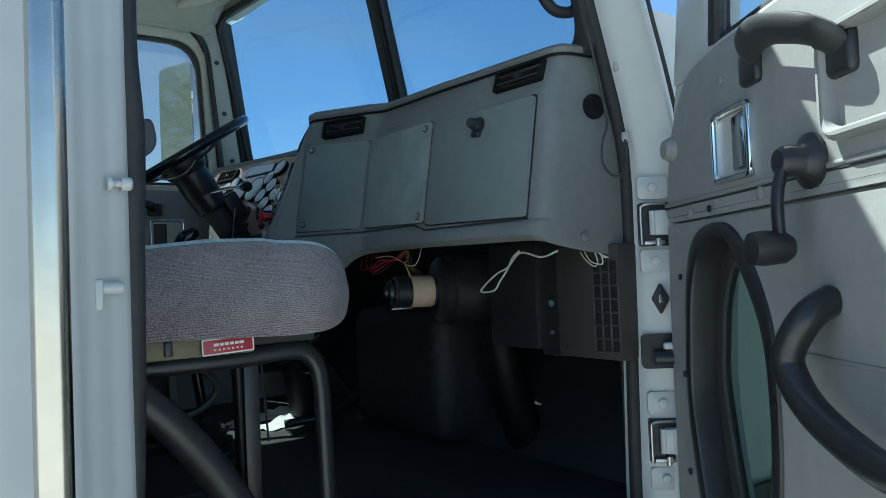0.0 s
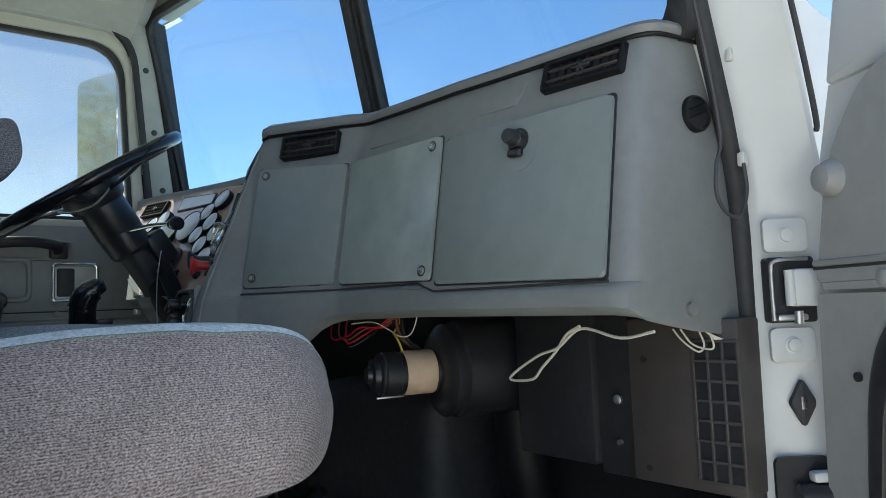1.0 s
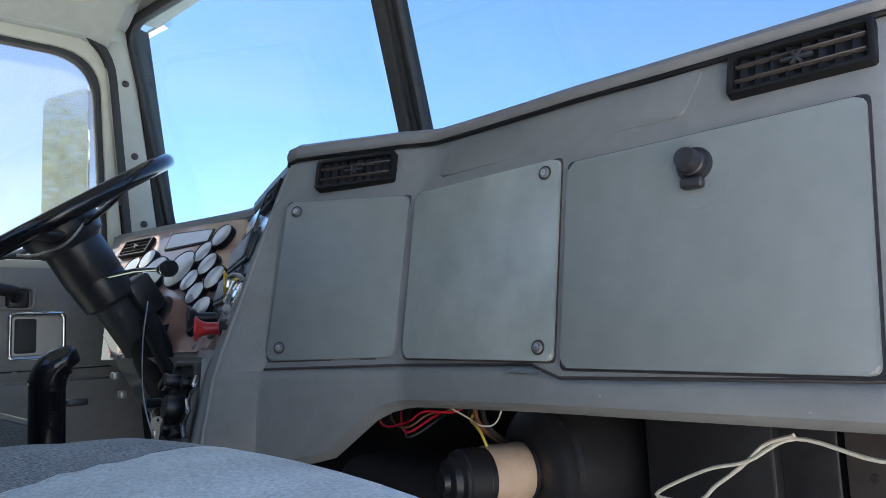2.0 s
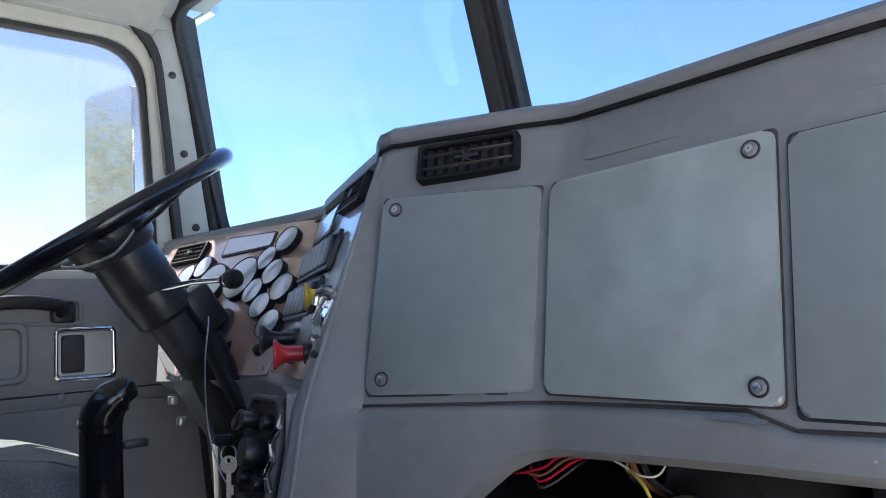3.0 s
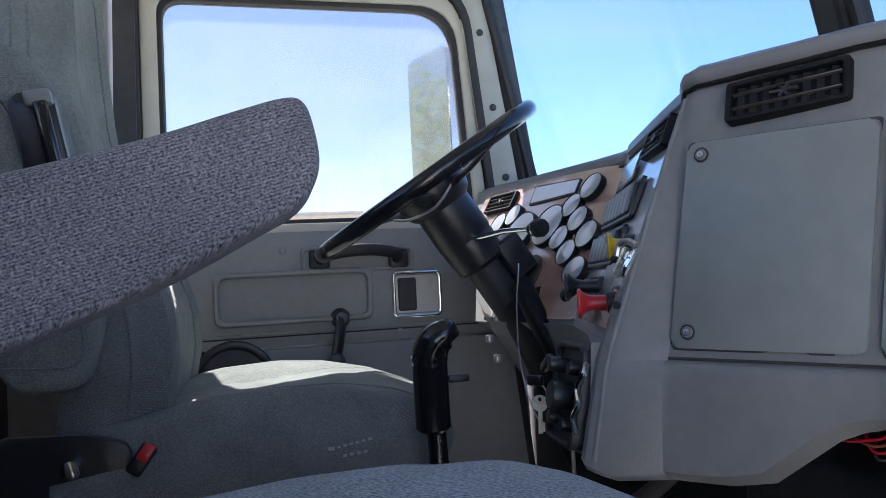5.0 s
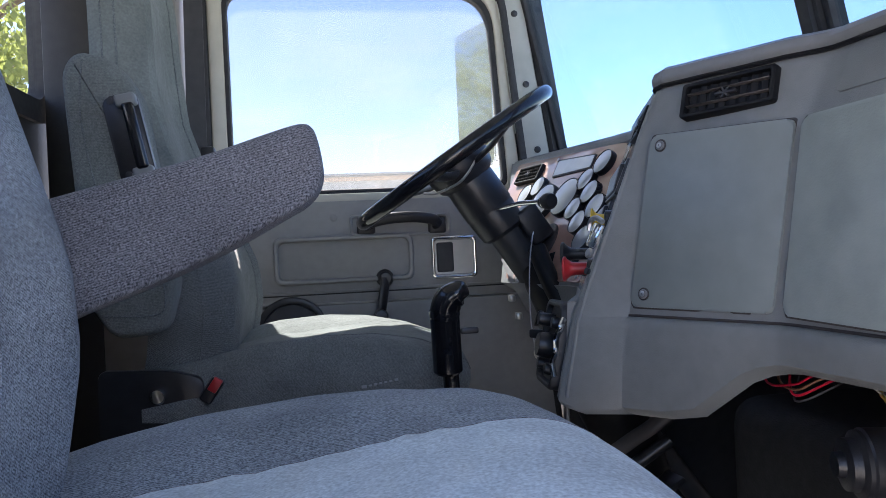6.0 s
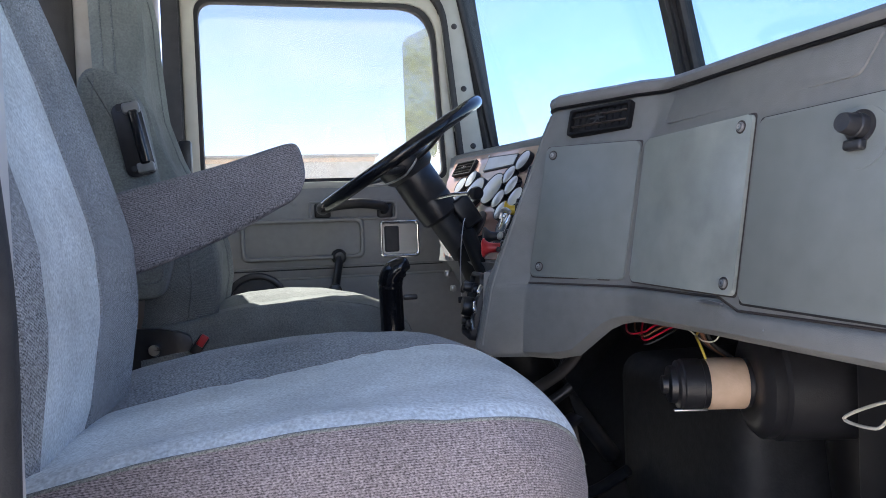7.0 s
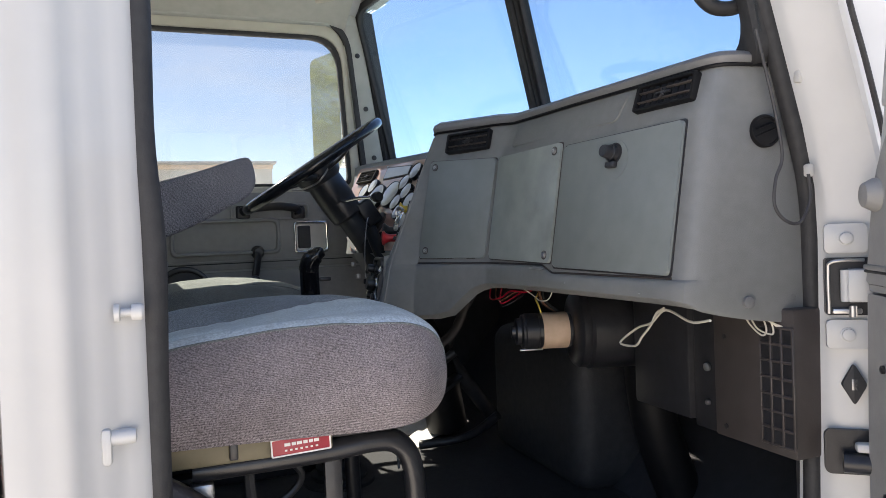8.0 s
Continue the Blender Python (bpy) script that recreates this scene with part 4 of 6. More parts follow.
    for x, y, z in ((0.856, 0.980, 1.962), (0.870, 0.981, 1.841)):
        part("seal_clip", rbox(B(), (x, y, z), (0.010, 0.010, 0.017), 0.003), PALE_PLATE, q, "pale plastic seal clip")
    hn = Vector((-0.62, -0.78, 0)).normalized()

    def on(x, z, out=0.0):
        return plane(Vector((x, 0.948 + (0.905 - x) * 0.72, z)) + hn * out, hn)

    for z in (1.751, 1.627, 1.388, 1.262):
        part("hinge_pad", plate(B(), on(0.898, z, 0.0), rrect(0.050, 0.038, 0.006), -0.004, 0.0018, 0.0015), WHITE, q)
        part("bolt", lathe(B(), on(0.898, z, 0.0018), [(0.0095, 0), (0.0095, 0.0012), (0.0080, 0.0018), (0.0074, 0.0046), (0.006, 0.0052), (0, 0.0052)], 16), WHITE, q)
    for zc in (1.689, 1.325):
        H = on(0.900, zc)
        h = part("hinge", plate(B(), on(0.900, zc, 0.001), rrect(0.054, 0.074, 0.004), -0.012, 0.001), BLACK, q, "door hinge in a dark slot")
        part("leaf", rbox(B(), (0.012, 0.002, 0.010), (0.034, 0.042, 0.020), 0.004, H), WHITE, h)
        part("knuckle", tube(B(), [H @ Vector(v) for v in ((-0.006, 0.022, 0.012), (-0.006, -0.018, 0.012))], 0.006, 12), WHITE, h)
        part("hinge_rod", tube(B(), [H @ Vector(v) for v in smooth([(0.016, 0.034, 0.010), (-0.010, 0.034, 0.012), (-0.023, 0.031, 0.010), (-0.025, 0.020, 0.008), (-0.025, -0.034, 0.008)], 5)], 0.0022, 8), STEEL, h)
        part("lug", rbox(B(), (-0.004, -0.031, 0.006), (0.034, 0.007, 0.010), 0.002, H), STEEL, h)
        part("spring", tube(B(), [H @ Vector(v) for v in ((0.002, -0.024, 0.010), (0.002, -0.038, 0.010))], 0.005, 10), STEEL, h)
    d = part("plug", plate(B(), on(0.902, 1.563, 0.002), round_poly([(0, -0.027), (0.015, 0), (0, 0.027), (-0.015, 0)], 0.004), -0.003, 0.004, 0.0015), RUBBER, q, "black diamond-shaped rubber plug")
    part("latch", rbox(B(), (0, 0, 0.004), (0.008, 0.016, 0.004), 0.001, on(0.902, 1.563)), STEEL, d)
    ck = part("check_strap", plate(B(), on(0.898, 1.475, 0.001), rrect(0.062, 0.058, 0.008), -0.004, 0.002), BLACK, q, "black door check strap in its slot")
    part("roller", tube(B(), [on(0.898, 1.475) @ Vector(v) for v in ((-0.012, -0.010, 0.014), (0.05, -0.010, 0.022))], 0.013, 12), BLACK, ck)
    part("strap", rbox(B(), (0.022, 0.010, 0.014), (0.04, 0.012, 0.016), 0.004, on(0.898, 1.475)), WHITE, ck)
    # Cowl side beyond the pillar, and its seam.
    CS = Matrix(((1, 0, 0, 0), (0, 0, -1, 0.985), (0, 1, 0, 0), (0, 0, 0, 1)))
    cw = part("cowl_side", plate(B(), CS, round_poly([(0.94, 1.0), (1.75, 1.0), (1.75, 1.94), (1.15, 2.040), (1.06, 2.046), (0.960, 2.066), (0.893, 2.060), (0.935, 1.88), (0.942, 1.70)], [0.02, 0.02, 0.05, 0.05, 0.05, 0.03, 0.006, 0.03, 0.03]), 0.0, 0.03, 0.006), WHITE, None, "white painted cowl side ahead of the door", "cowl", "structure")
    part("edge_seal", tube(B(), smooth([(0.934, 0.924, 1.870), (0.929, 0.921, 1.882), (0.913, 0.920, 1.932), (0.897, 0.920, 1.982), (0.880, 0.920, 2.030), (0.858, 0.920, 2.100), (0.80, 0.920, 2.30)], 5), 0.0035, 8), RUBBER, cw, "black rubber edge")
    # Sill, header and lower body.
    part("door_sill", rbox(B(), (0.42, 0.985, 1.13), (0.92, 0.11, 0.13), 0.012), WHITE, None, "white painted door sill", "sill", "structure")
    part("door_header", rbox(B(), (0.30, 1.018, 2.470), (0.90, 0.055, 0.06), 0.015), WHITE, None, "white painted header over the door opening", "header", "structure")
    # Grab loop by the windscreen.
    gl = thing("grab_loop", (0.80, 1.035, 2.06), "black rubber-coated grab loop on the windscreen pillar", "handle")
    part("loop", tube(B(), smooth([(0.745, 1.045, 2.20), (0.748, 1.048, 2.11), (0.775, 1.045, 2.068), (0.812, 1.035, 2.066), (0.826, 1.025, 2.09)], 6), 0.010, 12), RUBBER, gl)
    # Thin grey cable looped at the seal.
    cb = thing("cable", (0.87, 0.975, 1.80), "thin grey cable looping beside the door seal", "cable")
    part("lead", tube(B(), smooth([(0.866, 0.978, 1.836), (0.867, 0.977, 1.803), (0.850, 0.978, 1.774), (0.829, 0.982, 1.777), (0.814, 0.984, 1.797), (0.817, 0.984, 1.83), (0.828, 0.983, 1.862), (0.815, 0.983, 1.93), (0.79, 0.983, 2.02)], 6), 0.0022, 8), DARK, cb)


build_opening()


# ---- dashboard ----
# Stations along the face, from the passenger's end round to the driver's side:
# x, y at z 1.72; x, y at z 1.92; z of the lower edge; how much further the strip above leans.
DASH_LINE = [
    (0.905, 1.004, 0.905, 1.012, 1.636, 0.0), (0.845, 1.008, 0.855, 1.014, 1.640, 0.0), (0.785, 1.013, 0.806, 1.017, 1.648, 0.05), (0.745, 1.017, 0.776, 1.020, 1.656, 0.1),
    (0.724, 1.023, 0.757, 1.025, 1.662, 0.15), (0.7150, 1.029, 0.749, 1.031, 1.666, 0.18), (0.7085, 1.041, 0.7425, 1.042, 1.668, 0.2), (0.7065, 1.052, 0.7405, 1.052, 1.669, 0.2),
    (0.699, 1.120, 0.7325, 1.120, 1.670, 0.2), (0.6865, 1.240, 0.7195, 1.240, 1.671, 0.2), (0.677, 1.318, 0.7095, 1.318, 1.672, 0.2), (0.675, 1.352, 0.708, 1.352, 1.672, 0.2),
    (0.6685, 1.450, 0.702, 1.450, 1.671, 0.2), (0.6625, 1.522, 0.6975, 1.522, 1.670, 0.2), (0.659, 1.538, 0.6945, 1.538, 1.668, 0.2), (0.651, 1.553, 0.6865, 1.555, 1.664, 0.2),
    (0.642, 1.570, 0.678, 1.573, 1.655, 0.18), (0.616, 1.617, 0.655, 1.622, 1.612, 0.15), (0.597, 1.652, 0.636, 1.660, 1.603, 0.12), (0.5765, 1.690, 0.6175, 1.698, 1.600, 0.1),
    (0.570, 1.700, 0.612, 1.708, 1.600, 0.08), (0.527, 1.7195, 0.6025, 1.7225, 1.600, 0.05), (0.516, 1.727, 0.600, 1.729, 1.603, 0.03), (0.512, 1.7345, 0.603, 1.7365, 1.606, 0.0),
    (0.513, 1.743, 0.609, 1.748, 1.610, 0.0), (0.521, 1.753, 0.617, 1.7605, 1.612, 0.0),
]


def dash_point(st, z):
    x0, y0, x1, y1 = st[:4]
    k = (z - 1.72) / 0.20
    if z < 1.72 and x0 < 0.535:
        k *= 0.5            # the driver's corner stands more upright low down
    return Vector((x0 + (x1 - x0) * k + st[5] * max(0.0, z - 1.925), y0 + (y1 - y0) * k, z))


def dash_face(y, z, out=0.0):
    """A frame on the passenger's side of the face at y, z; its z axis points out of the face."""
    def at(yy, zz):
        yy = min(max(yy, 1.0315), 1.7145)
        for a, b in zip(DASH_LINE[4:], DASH_LINE[5:]):
            if a[1] <= yy <= b[1]:
                k = (yy - a[1]) / (b[1] - a[1])
                st = [p + (q - p) * k for p, q in zip(a, b)]
                p = dash_point(st, zz)
                p.y = yy
                return p
    p = at(y, z)
    ty, tz = at(y + 0.02, z) - at(y - 0.02, z), at(y, z + 0.02) - at(y, z - 0.02)
    n = ty.cross(tz)
    if n.x > 0:
        n.negate()
    n.normalize()
    return plane(p + n * out, n)


def quad_plate(corners, lo, hi, bev, radius=0.006):
    """A plate through four corners given as (y, z) on the dash face, lifted off it by lo to hi."""
    pts = [dash_face(y, z).translation for y, z in corners]
    c = sum(pts, Vector()) / 4
    n = (pts[1] - pts[0]).cross(pts[3] - pts[0])
    if n.x > 0:
        n.negate()
    m = plane(c, n)
    inv = m.inverted()
    q = [tuple((inv @ p).to_2d()) for p in pts]
    if sum(a[0] * b[1] - b[0] * a[1] for a, b in zip(q, q[1:] + q[:1])) < 0:
        q = q[::-1]
    return m, plate(B(), m, round_poly(q, radius, 4), lo, hi, bev, 4)


dash = thing("dashboard", (0.70, 1.84, 1.62), "grey moulded plastic truck dashboard wrapping round the driver", "dashboard")


def build_dash():
    rings = []
    for st in DASH_LINE:
        zb = st[4]
        b = dash_point(st, zb)
        back = [dash_point(st, z) for z in (1.995, 1.96, 1.928, 1.922, 1.88, 1.84, 1.80, 1.76, 1.72)]
        i = DASH_LINE.index(st)
        ledge = Vector((-0.007 * (1.0 if 4 < i < 21 else 0.5 if i in (4, 21) else 0.0), 0, 0))
        zl = 1.7045 if i < 11 else 1.7165
        # The apron below the ledge hangs nearly upright.
        plumb = Vector(((st[2] - st[0]) / 0.20, (st[3] - st[1]) / 0.20, 0)) * (0.75 if 4 < i < 21 else 0.0)
        back += [dash_point(st, zl), dash_point(st, zl - 0.002) + ledge * 0.6, dash_point(st, zl - 0.006) + ledge * 0.92, dash_point(st, zl - 0.013) + ledge, dash_point(st, zb + 0.010) + ledge + plumb * (zl - 0.013 - zb - 0.010)]
        b = b + ledge + plumb * (zl - 0.013 - zb)
        # Hollow behind the face, so that the heater and wires hang up inside.
        hollow = [dash_point(st, zb + 0.03) + Vector((0.024, 0.004, 0)), dash_point(st, 1.86) + Vector((0.034, 0.006, 0)), Vector((0.97, b.y + 0.006, 1.90))]
        rings.append([Vector((0.98, st[3], 2.0)) if st[2] < 0.9 else Vector((0.98, 1.012, 2.0))] + back + [b + Vector((0.005, 0, 0.005)), b + Vector((0.016, 0, 0))] + hollow)
    part("body", loft(B(), rings), DASH, dash, crease=31)
    # Padded lip along the top edge.
    rings = []
    for st in DASH_LINE[1:]:
        i = DASH_LINE.index(st)
        rise = ease(10, 20, i)
        p = dash_point(st, 1.991 + 0.009 * rise)
        a, c = DASH_LINE[max(i - 1, 0)], DASH_LINE[min(i + 1, len(DASH_LINE) - 1)]
        d = Vector((c[2] - a[2], c[3] - a[3], 0)).normalized()
        n = Vector((-d.y, d.x, 0))
        k = 0.70 + 0.25 * rise
        prof = [(-0.03, -0.008), (0.004, -0.008), (0.0080, -0.004), (0.0090, 0.003 * k), (0.006, 0.010 * k), (-0.004, 0.0155 * k), (-0.018, 0.018 * k), (-0.07, 0.018 * k)]
        rings.append([p + n * o + Vector((0, 0, h + 0.002)) for o, h in prof])
    part("lip", loft(B(), rings), DASH_LIP, dash, "padded grey dash lip")
    part("groove", tube(B(), [r[1] + Vector((-0.0022, 0, -0.001)) for r in rings], 0.0026, 6), VENT, dash)
    part("groove", tube(B(), [dash_point(st, (1.7045 if k < 4 else 1.7165) + 0.0015) for k, st in enumerate(DASH_LINE[7:21])], 0.0017, 6), HEATER, dash)
    # Folds where the face turns the corner to the driver.
    for i, z0, z1 in ((22, 1.62, 1.985),):
        part("fold", tube(B(), [dash_point(DASH_LINE[i], z0 + (z1 - z0) * k / 8) + Vector((0.0020, 0.0010, 0)) for k in range(9)], 0.0036, 10), DASH, dash)
    # Glove box door and the two service panels, each in a shallow dark joint.
    faces = []

    def on_panel(m, y, z, out):
        q = m.inverted() @ dash_face(y, z).translation
        return m @ Matrix.Translation((q.x, q.y, out))

    for nm, cs, mat, lab in (("glove_box_door", [(1.055, 1.709), (1.315, 1.715), (1.315, 1.914), (1.055, 1.916)], PANEL, "grey glove box lid"),
                             ("radio_panel", [(1.325, 1.721), (1.534, 1.726), (1.534, 1.920), (1.325, 1.922)], BRUSHED, "worn satin grey metal cover panel"),
                             ("fuse_panel", [(1.546, 1.727), (1.698, 1.728), (1.700, 1.929), (1.546, 1.921)], PANEL, "grey screwed cover panel")):
        cy, cz = sum(c[0] for c in cs) / 4, sum(c[1] for c in cs) / 4
        e = 0.0024 if nm == "glove_box_door" else 0.0018
        big = [(y + (e if y > cy else -e), z + (e if z > cz else -e)) for y, z in cs]
        _, bm = quad_plate(big, -0.012, 0.0012, 0.0)
        part("joint", bm, BLACK if nm == "glove_box_door" else HEATER, dash)
        m, bm = quad_plate(cs, -0.004, 0.0056, 0.0036, 0.008)
        pn = part(nm, bm, mat, dash, lab)
        faces.append(m)
        if nm == "glove_box_door":
            L = on_panel(m, 1.186, 1.886, 0.0056)
            kn = part("latch", lathe(B(), L, [(0.016, -0.002), (0.016, 0.002), (0.0125, 0.003), (0.012, 0.010), (0.0105, 0.011), (0.0095, 0.022), (0.0085, 0.024), (0, 0.024)], 24), BLACK, pn, "black push latch")
            part("lever", rbox(B(), (0.0, -0.018, 0.006), (0.020, 0.010, 0.010), 0.003, L, 3), BLACK, kn)
            part("scuff_plate", lathe(B(), on_panel(m, 1.186, 1.876, 0.0057), [(0.030, -0.002), (0.030, 0.0006), (0, 0.0008)], 32), PANEL, pn)
    for k, y, z in ((2, 1.686, 1.915), (2, 1.683, 1.743), (1, 1.342, 1.909), (1, 1.341, 1.734)):
        F = on_panel(faces[k], y, z, 0.0060)
        # The dimples are panel grey; a dark ring paints the shade in each.
        part("dimple_shade", lathe(B(), F, [(0.0076, -0.002), (0.0076, 0.0003), (0.0072, 0.0006), (0.0064, -0.0002), (0, -0.0002)], 24), HEATER, dash, "screw dimple with its shade painted dark")
        screw(dash, F @ Matrix.Translation((0, 0, 0.0004)), 0.0056, DASH_LIP)
        part("screw_head", lathe(B(), F @ Matrix.Translation((0, 0, 0.0028)), [(0.0032, -0.002), (0.0032, 0.0004), (0.0016, 0.0008), (0, 0.0008)], 14), STEEL, dash)
    # Vents in the strip above.
    vent(dash, dash_face(1.104, 1.960, 0.001), 0.113, 0.042)
    vent(dash, dash_face(1.6225, 1.962, 0.001), 0.112, 0.042)
    # Raised pad moulded into the strip between the vents.
    _, bm = quad_plate([(1.200, 1.937), (1.505, 1.937), (1.500, 1.980), (1.185, 1.980)], -0.006, 0.0026, 0.0016, 0.008)
    part("moulding", bm, DASH, dash)
    # Round outlet on the end.
    D = plane((0.829, 1.0120, 1.896), (-0.16, -1, 0.05)) @ Matrix.Scale(0.86, 4)
    o = part("round_vent", lathe(B(), D, [(0.025, -0.006), (0.0255, 0.003), (0.024, 0.006), (0.0215, 0.006), (0.0205, 0.0035), (0.006, 0.0030), (0, 0.0030)], 32), VENT, dash, "round black air outlet")
    for k in range(3):
        part("slat", rbox(B(), (0, -0.011 + 0.011 * k, 0.0035), (0.038 - abs(k - 1) * 0.006, 0.0016, 0.006), 0.0006, D @ pose(0, 0, 0, 25, 0, 20), 1), VENT, o)
    for x in (0.79, 0.862):
        part("trim_clip", lathe(B(), plane((x, 1.008, 1.672), (-0.1, -1, 0)), [(0.008, -0.003), (0.008, 0.002), (0.005, 0.003), (0, 0.003)], 14), DASH_LIP, dash)
    # Worn nick on the lower edge.
    part("scuff", plate(B(), dash_face(1.355, 1.7105, 0.0100), round_poly([(-0.024, 0.0), (0.020, -0.002), (0.022, 0.0015), (-0.006, 0.0035)], 0.002), -0.002, 0.0012), STEEL, dash)
    part("scratch", tube(B(), [dash_face(1.487, 1.868, 0.0067).translation, dash_face(1.481, 1.873, 0.0067).translation, dash_face(1.476, 1.879, 0.0067).translation], 0.0007, 5), DARK, dash)
    for y, z in ((1.10, 1.683), (1.27, 1.690)):
        part("nick", lathe(B(), dash_face(y, z, 0.0098), [(0.0010, -0.001), (0.0009, 0.0004), (0, 0.0005)], 8), ROCKER, dash)

    # Driver's side: switch wing and instrument board.
    W = plane((0.53, 1.745, 1.735), (-0.873, 0.291, 0.3914))
    C = plane((0.637, 2.073, 1.732), (-0.8319, -0.1904, 0.5212))
    Winv = W.inverted()
    w2 = [tuple((Winv @ Vector(p)).to_2d()) for p in ((0.518, 1.748, 1.735), (0.640, 2.085, 1.732), (0.770, 2.117, 2.006), (0.668, 1.780, 2.006))]
    c2 = [(0.008, -0.002), (0.012, 0.312), (-0.56, 0.330), (-0.30, -0.002)]
    ip = part("switch_wing", plate(B(), W, w2 if sum(a[0] * b[1] - b[0] * a[1] for a, b in zip(w2, w2[1:] + w2[:1])) > 0 else w2[::-1], -0.03, 0.0), WING, dash, "grey switch wing angled to the driver")
    cl = part("instrument_board", plate(B(), C, c2 if sum(a[0] * b[1] - b[0] * a[1] for a, b in zip(c2, c2[1:] + c2[:1])) > 0 else c2[::-1], -0.05, 0.0), DASH, dash, "burl veneer instrument board with round gauges")
    part("veneer", plate(B(), C, round_poly([(-0.275, 0.006), (0.002, 0.006), (0.002, 0.300), (-0.50, 0.316), (-0.49, 0.24)], 0.006), 0.0, 0.004, 0.0015), WOOD, cl, "glossy reddish burl veneer")
    part("veneer", plate(B(), W, round_poly([(-0.305, 0.008), (-0.028, 0.010), (-0.042, 0.074), (-0.318, 0.070)], 0.005), 0.0, 0.003, 0.001), WOOD, ip, "glossy reddish burl veneer")
    # Hood lip over the board.
    top = [Vector((0.655, 1.755, 1.996)), Vector((0.70, 1.90, 1.996)), Vector((0.752, 2.06, 1.996)), Vector((0.778, 2.10, 1.996)), Vector((0.782, 2.16, 1.996)), Vector((0.772, 2.25, 1.998)), Vector((0.70, 2.60, 2.004)), Vector((0.69, 2.65, 2.004))]
    rings = []
    for i, p in enumerate(top):
        d = (top[min(i + 1, len(top) - 1)] - top[max(i - 1, 0)])
        n = Vector((-d.y, d.x, 0)).normalized()
        rings.append([p + n * o + Vector((0, 0, h)) for o, h in [(-0.03, -0.012), (0.006, -0.010), (0.010, -0.004), (0.009, 0.006), (0.002, 0.014), (-0.014, 0.019), (-0.20, 0.020)]])
    part("hood_lip", loft(B(), rings), DASH_LIP, dash, "padded grey lip over the gauges")
    part("groove", tube(B(), [r[1] + Vector((-0.001, 0, -0.002)) for r in rings], 0.0024, 6), VENT, dash)
    # Lower skirt under both.
    bm = B()
    edge = [(0.508, 1.742, 1.735), (0.56, 1.86, 1.734), (0.628, 2.052, 1.732), (0.622, 2.10, 1.732), (0.575, 2.30, 1.732), (0.57, 2.36, 1.78)]
    low = [(0.508, 1.745, 1.614), (0.56, 1.86, 1.60), (0.64, 2.05, 1.60), (0.66, 2.10, 1.60), (0.64, 2.30, 1.62), (0.63, 2.36, 1.66)]
    loft(bm, [[Vector(a), Vector(a).lerp(Vector(b), 0.5) + Vector((-0.004, 0, 0)), Vector(b), Vector(b) + Vector((0.03, 0, 0.0)), Vector(a) + Vector((0.14, 0, 0))] for a, b in zip(edge, low)])
    part("skirt", bm, DASH, dash)
    # Gauges.
    def gauge(a, b, r):
        r *= 0.95
        m = C @ Matrix.Translation((a, b, 0.004))
        g = part("gauge", lathe(B(), m, [(r, -0.003), (r, 0.010), (r * 0.985, 0.012), (r * 0.945, 0.0125), (r * 0.92, 0.010), (0, 0.009)], 36), BLACK, cl, "round gauge with a dark bezel")
        part("lens", lathe(B(), m, [(r * 0.93, 0.009), (r * 0.925, 0.0114), (r * 0.5, 0.0124), (0, 0.0128)], 32), DIAL_GLASS, g)

    for a, b, r in ((-0.087, 0.257, 0.028), (-0.121, 0.222, 0.026), (-0.085, 0.190, 0.027), (-0.042, 0.156, 0.028), (-0.117, 0.156, 0.026), (-0.078, 0.124, 0.026), (-0.035, 0.088, 0.028),
                    (-0.172, 0.188, 0.046), (-0.262, 0.185, 0.046), (-0.315, 0.228, 0.026), (-0.362, 0.212, 0.026), (-0.315, 0.165, 0.026), (-0.37, 0.155, 0.026)):
        gauge(a, b, r)
    sc = part("warning_display", plate(B(), C, round_poly([(-0.285, 0.250), (-0.137, 0.253), (-0.139, 0.288), (-0.290, 0.296)], 0.004), 0.004, 0.007, 0.001), DARK, cl, "dark warning light strip")
    part("screen", plate(B(), C, round_poly([(-0.281, 0.254), (-0.141, 0.257), (-0.143, 0.285), (-0.286, 0.292)], 0.003), 0.007, 0.0078), DIAL_GLASS, sc)
    vent(cl, C @ Matrix.Translation((-0.402, 0.272, 0.005)), 0.108, 0.044, 3, 9, "black air vent by the pillar")
    part("oval_cover", lathe(B(), C @ Matrix.Translation((-0.178, 0.088, 0.004)) @ Matrix.Diagonal((1, 1.25, 1, 1)), [(0.034, -0.002), (0.034, 0.004), (0.030, 0.006), (0, 0.006)], 32), HEATER, cl, "grey-brown oval cover")
    part("dimmer_knob", lathe(B(), C @ Matrix.Translation((-0.038, 0.046, 0.004)), [(0.010, 0), (0.010, 0.004), (0.007, 0.010), (0, 0.011)], 18), BLACK, cl)
    for a, b in ((-0.012, 0.29), (-0.012, 0.016), (-0.30, 0.30), (-0.20, 0.016), (-0.11, 0.016)):
        part("screw", lathe(B(), C @ Matrix.Translation((a, b, 0.004)), [(0.004, 0), (0.004, 0.001), (0, 0.002)], 10), STEEL, cl)
    # Wing: vent, display, rocker switches, valves.
    vent(ip, W @ Matrix.Translation((-0.128, 0.249, 0.001)) @ pose(0, 0, 0, 0, 0, -2), 0.128, 0.040, 3, 6)
    rd = part("radio_display", plate(B(), W, round_poly([(-0.352, 0.206), (-0.228, 0.210), (-0.224, 0.255), (-0.354, 0.252)], 0.003), 0.004, 0.006, 0.001), GLOSSY, ip, "glossy display")
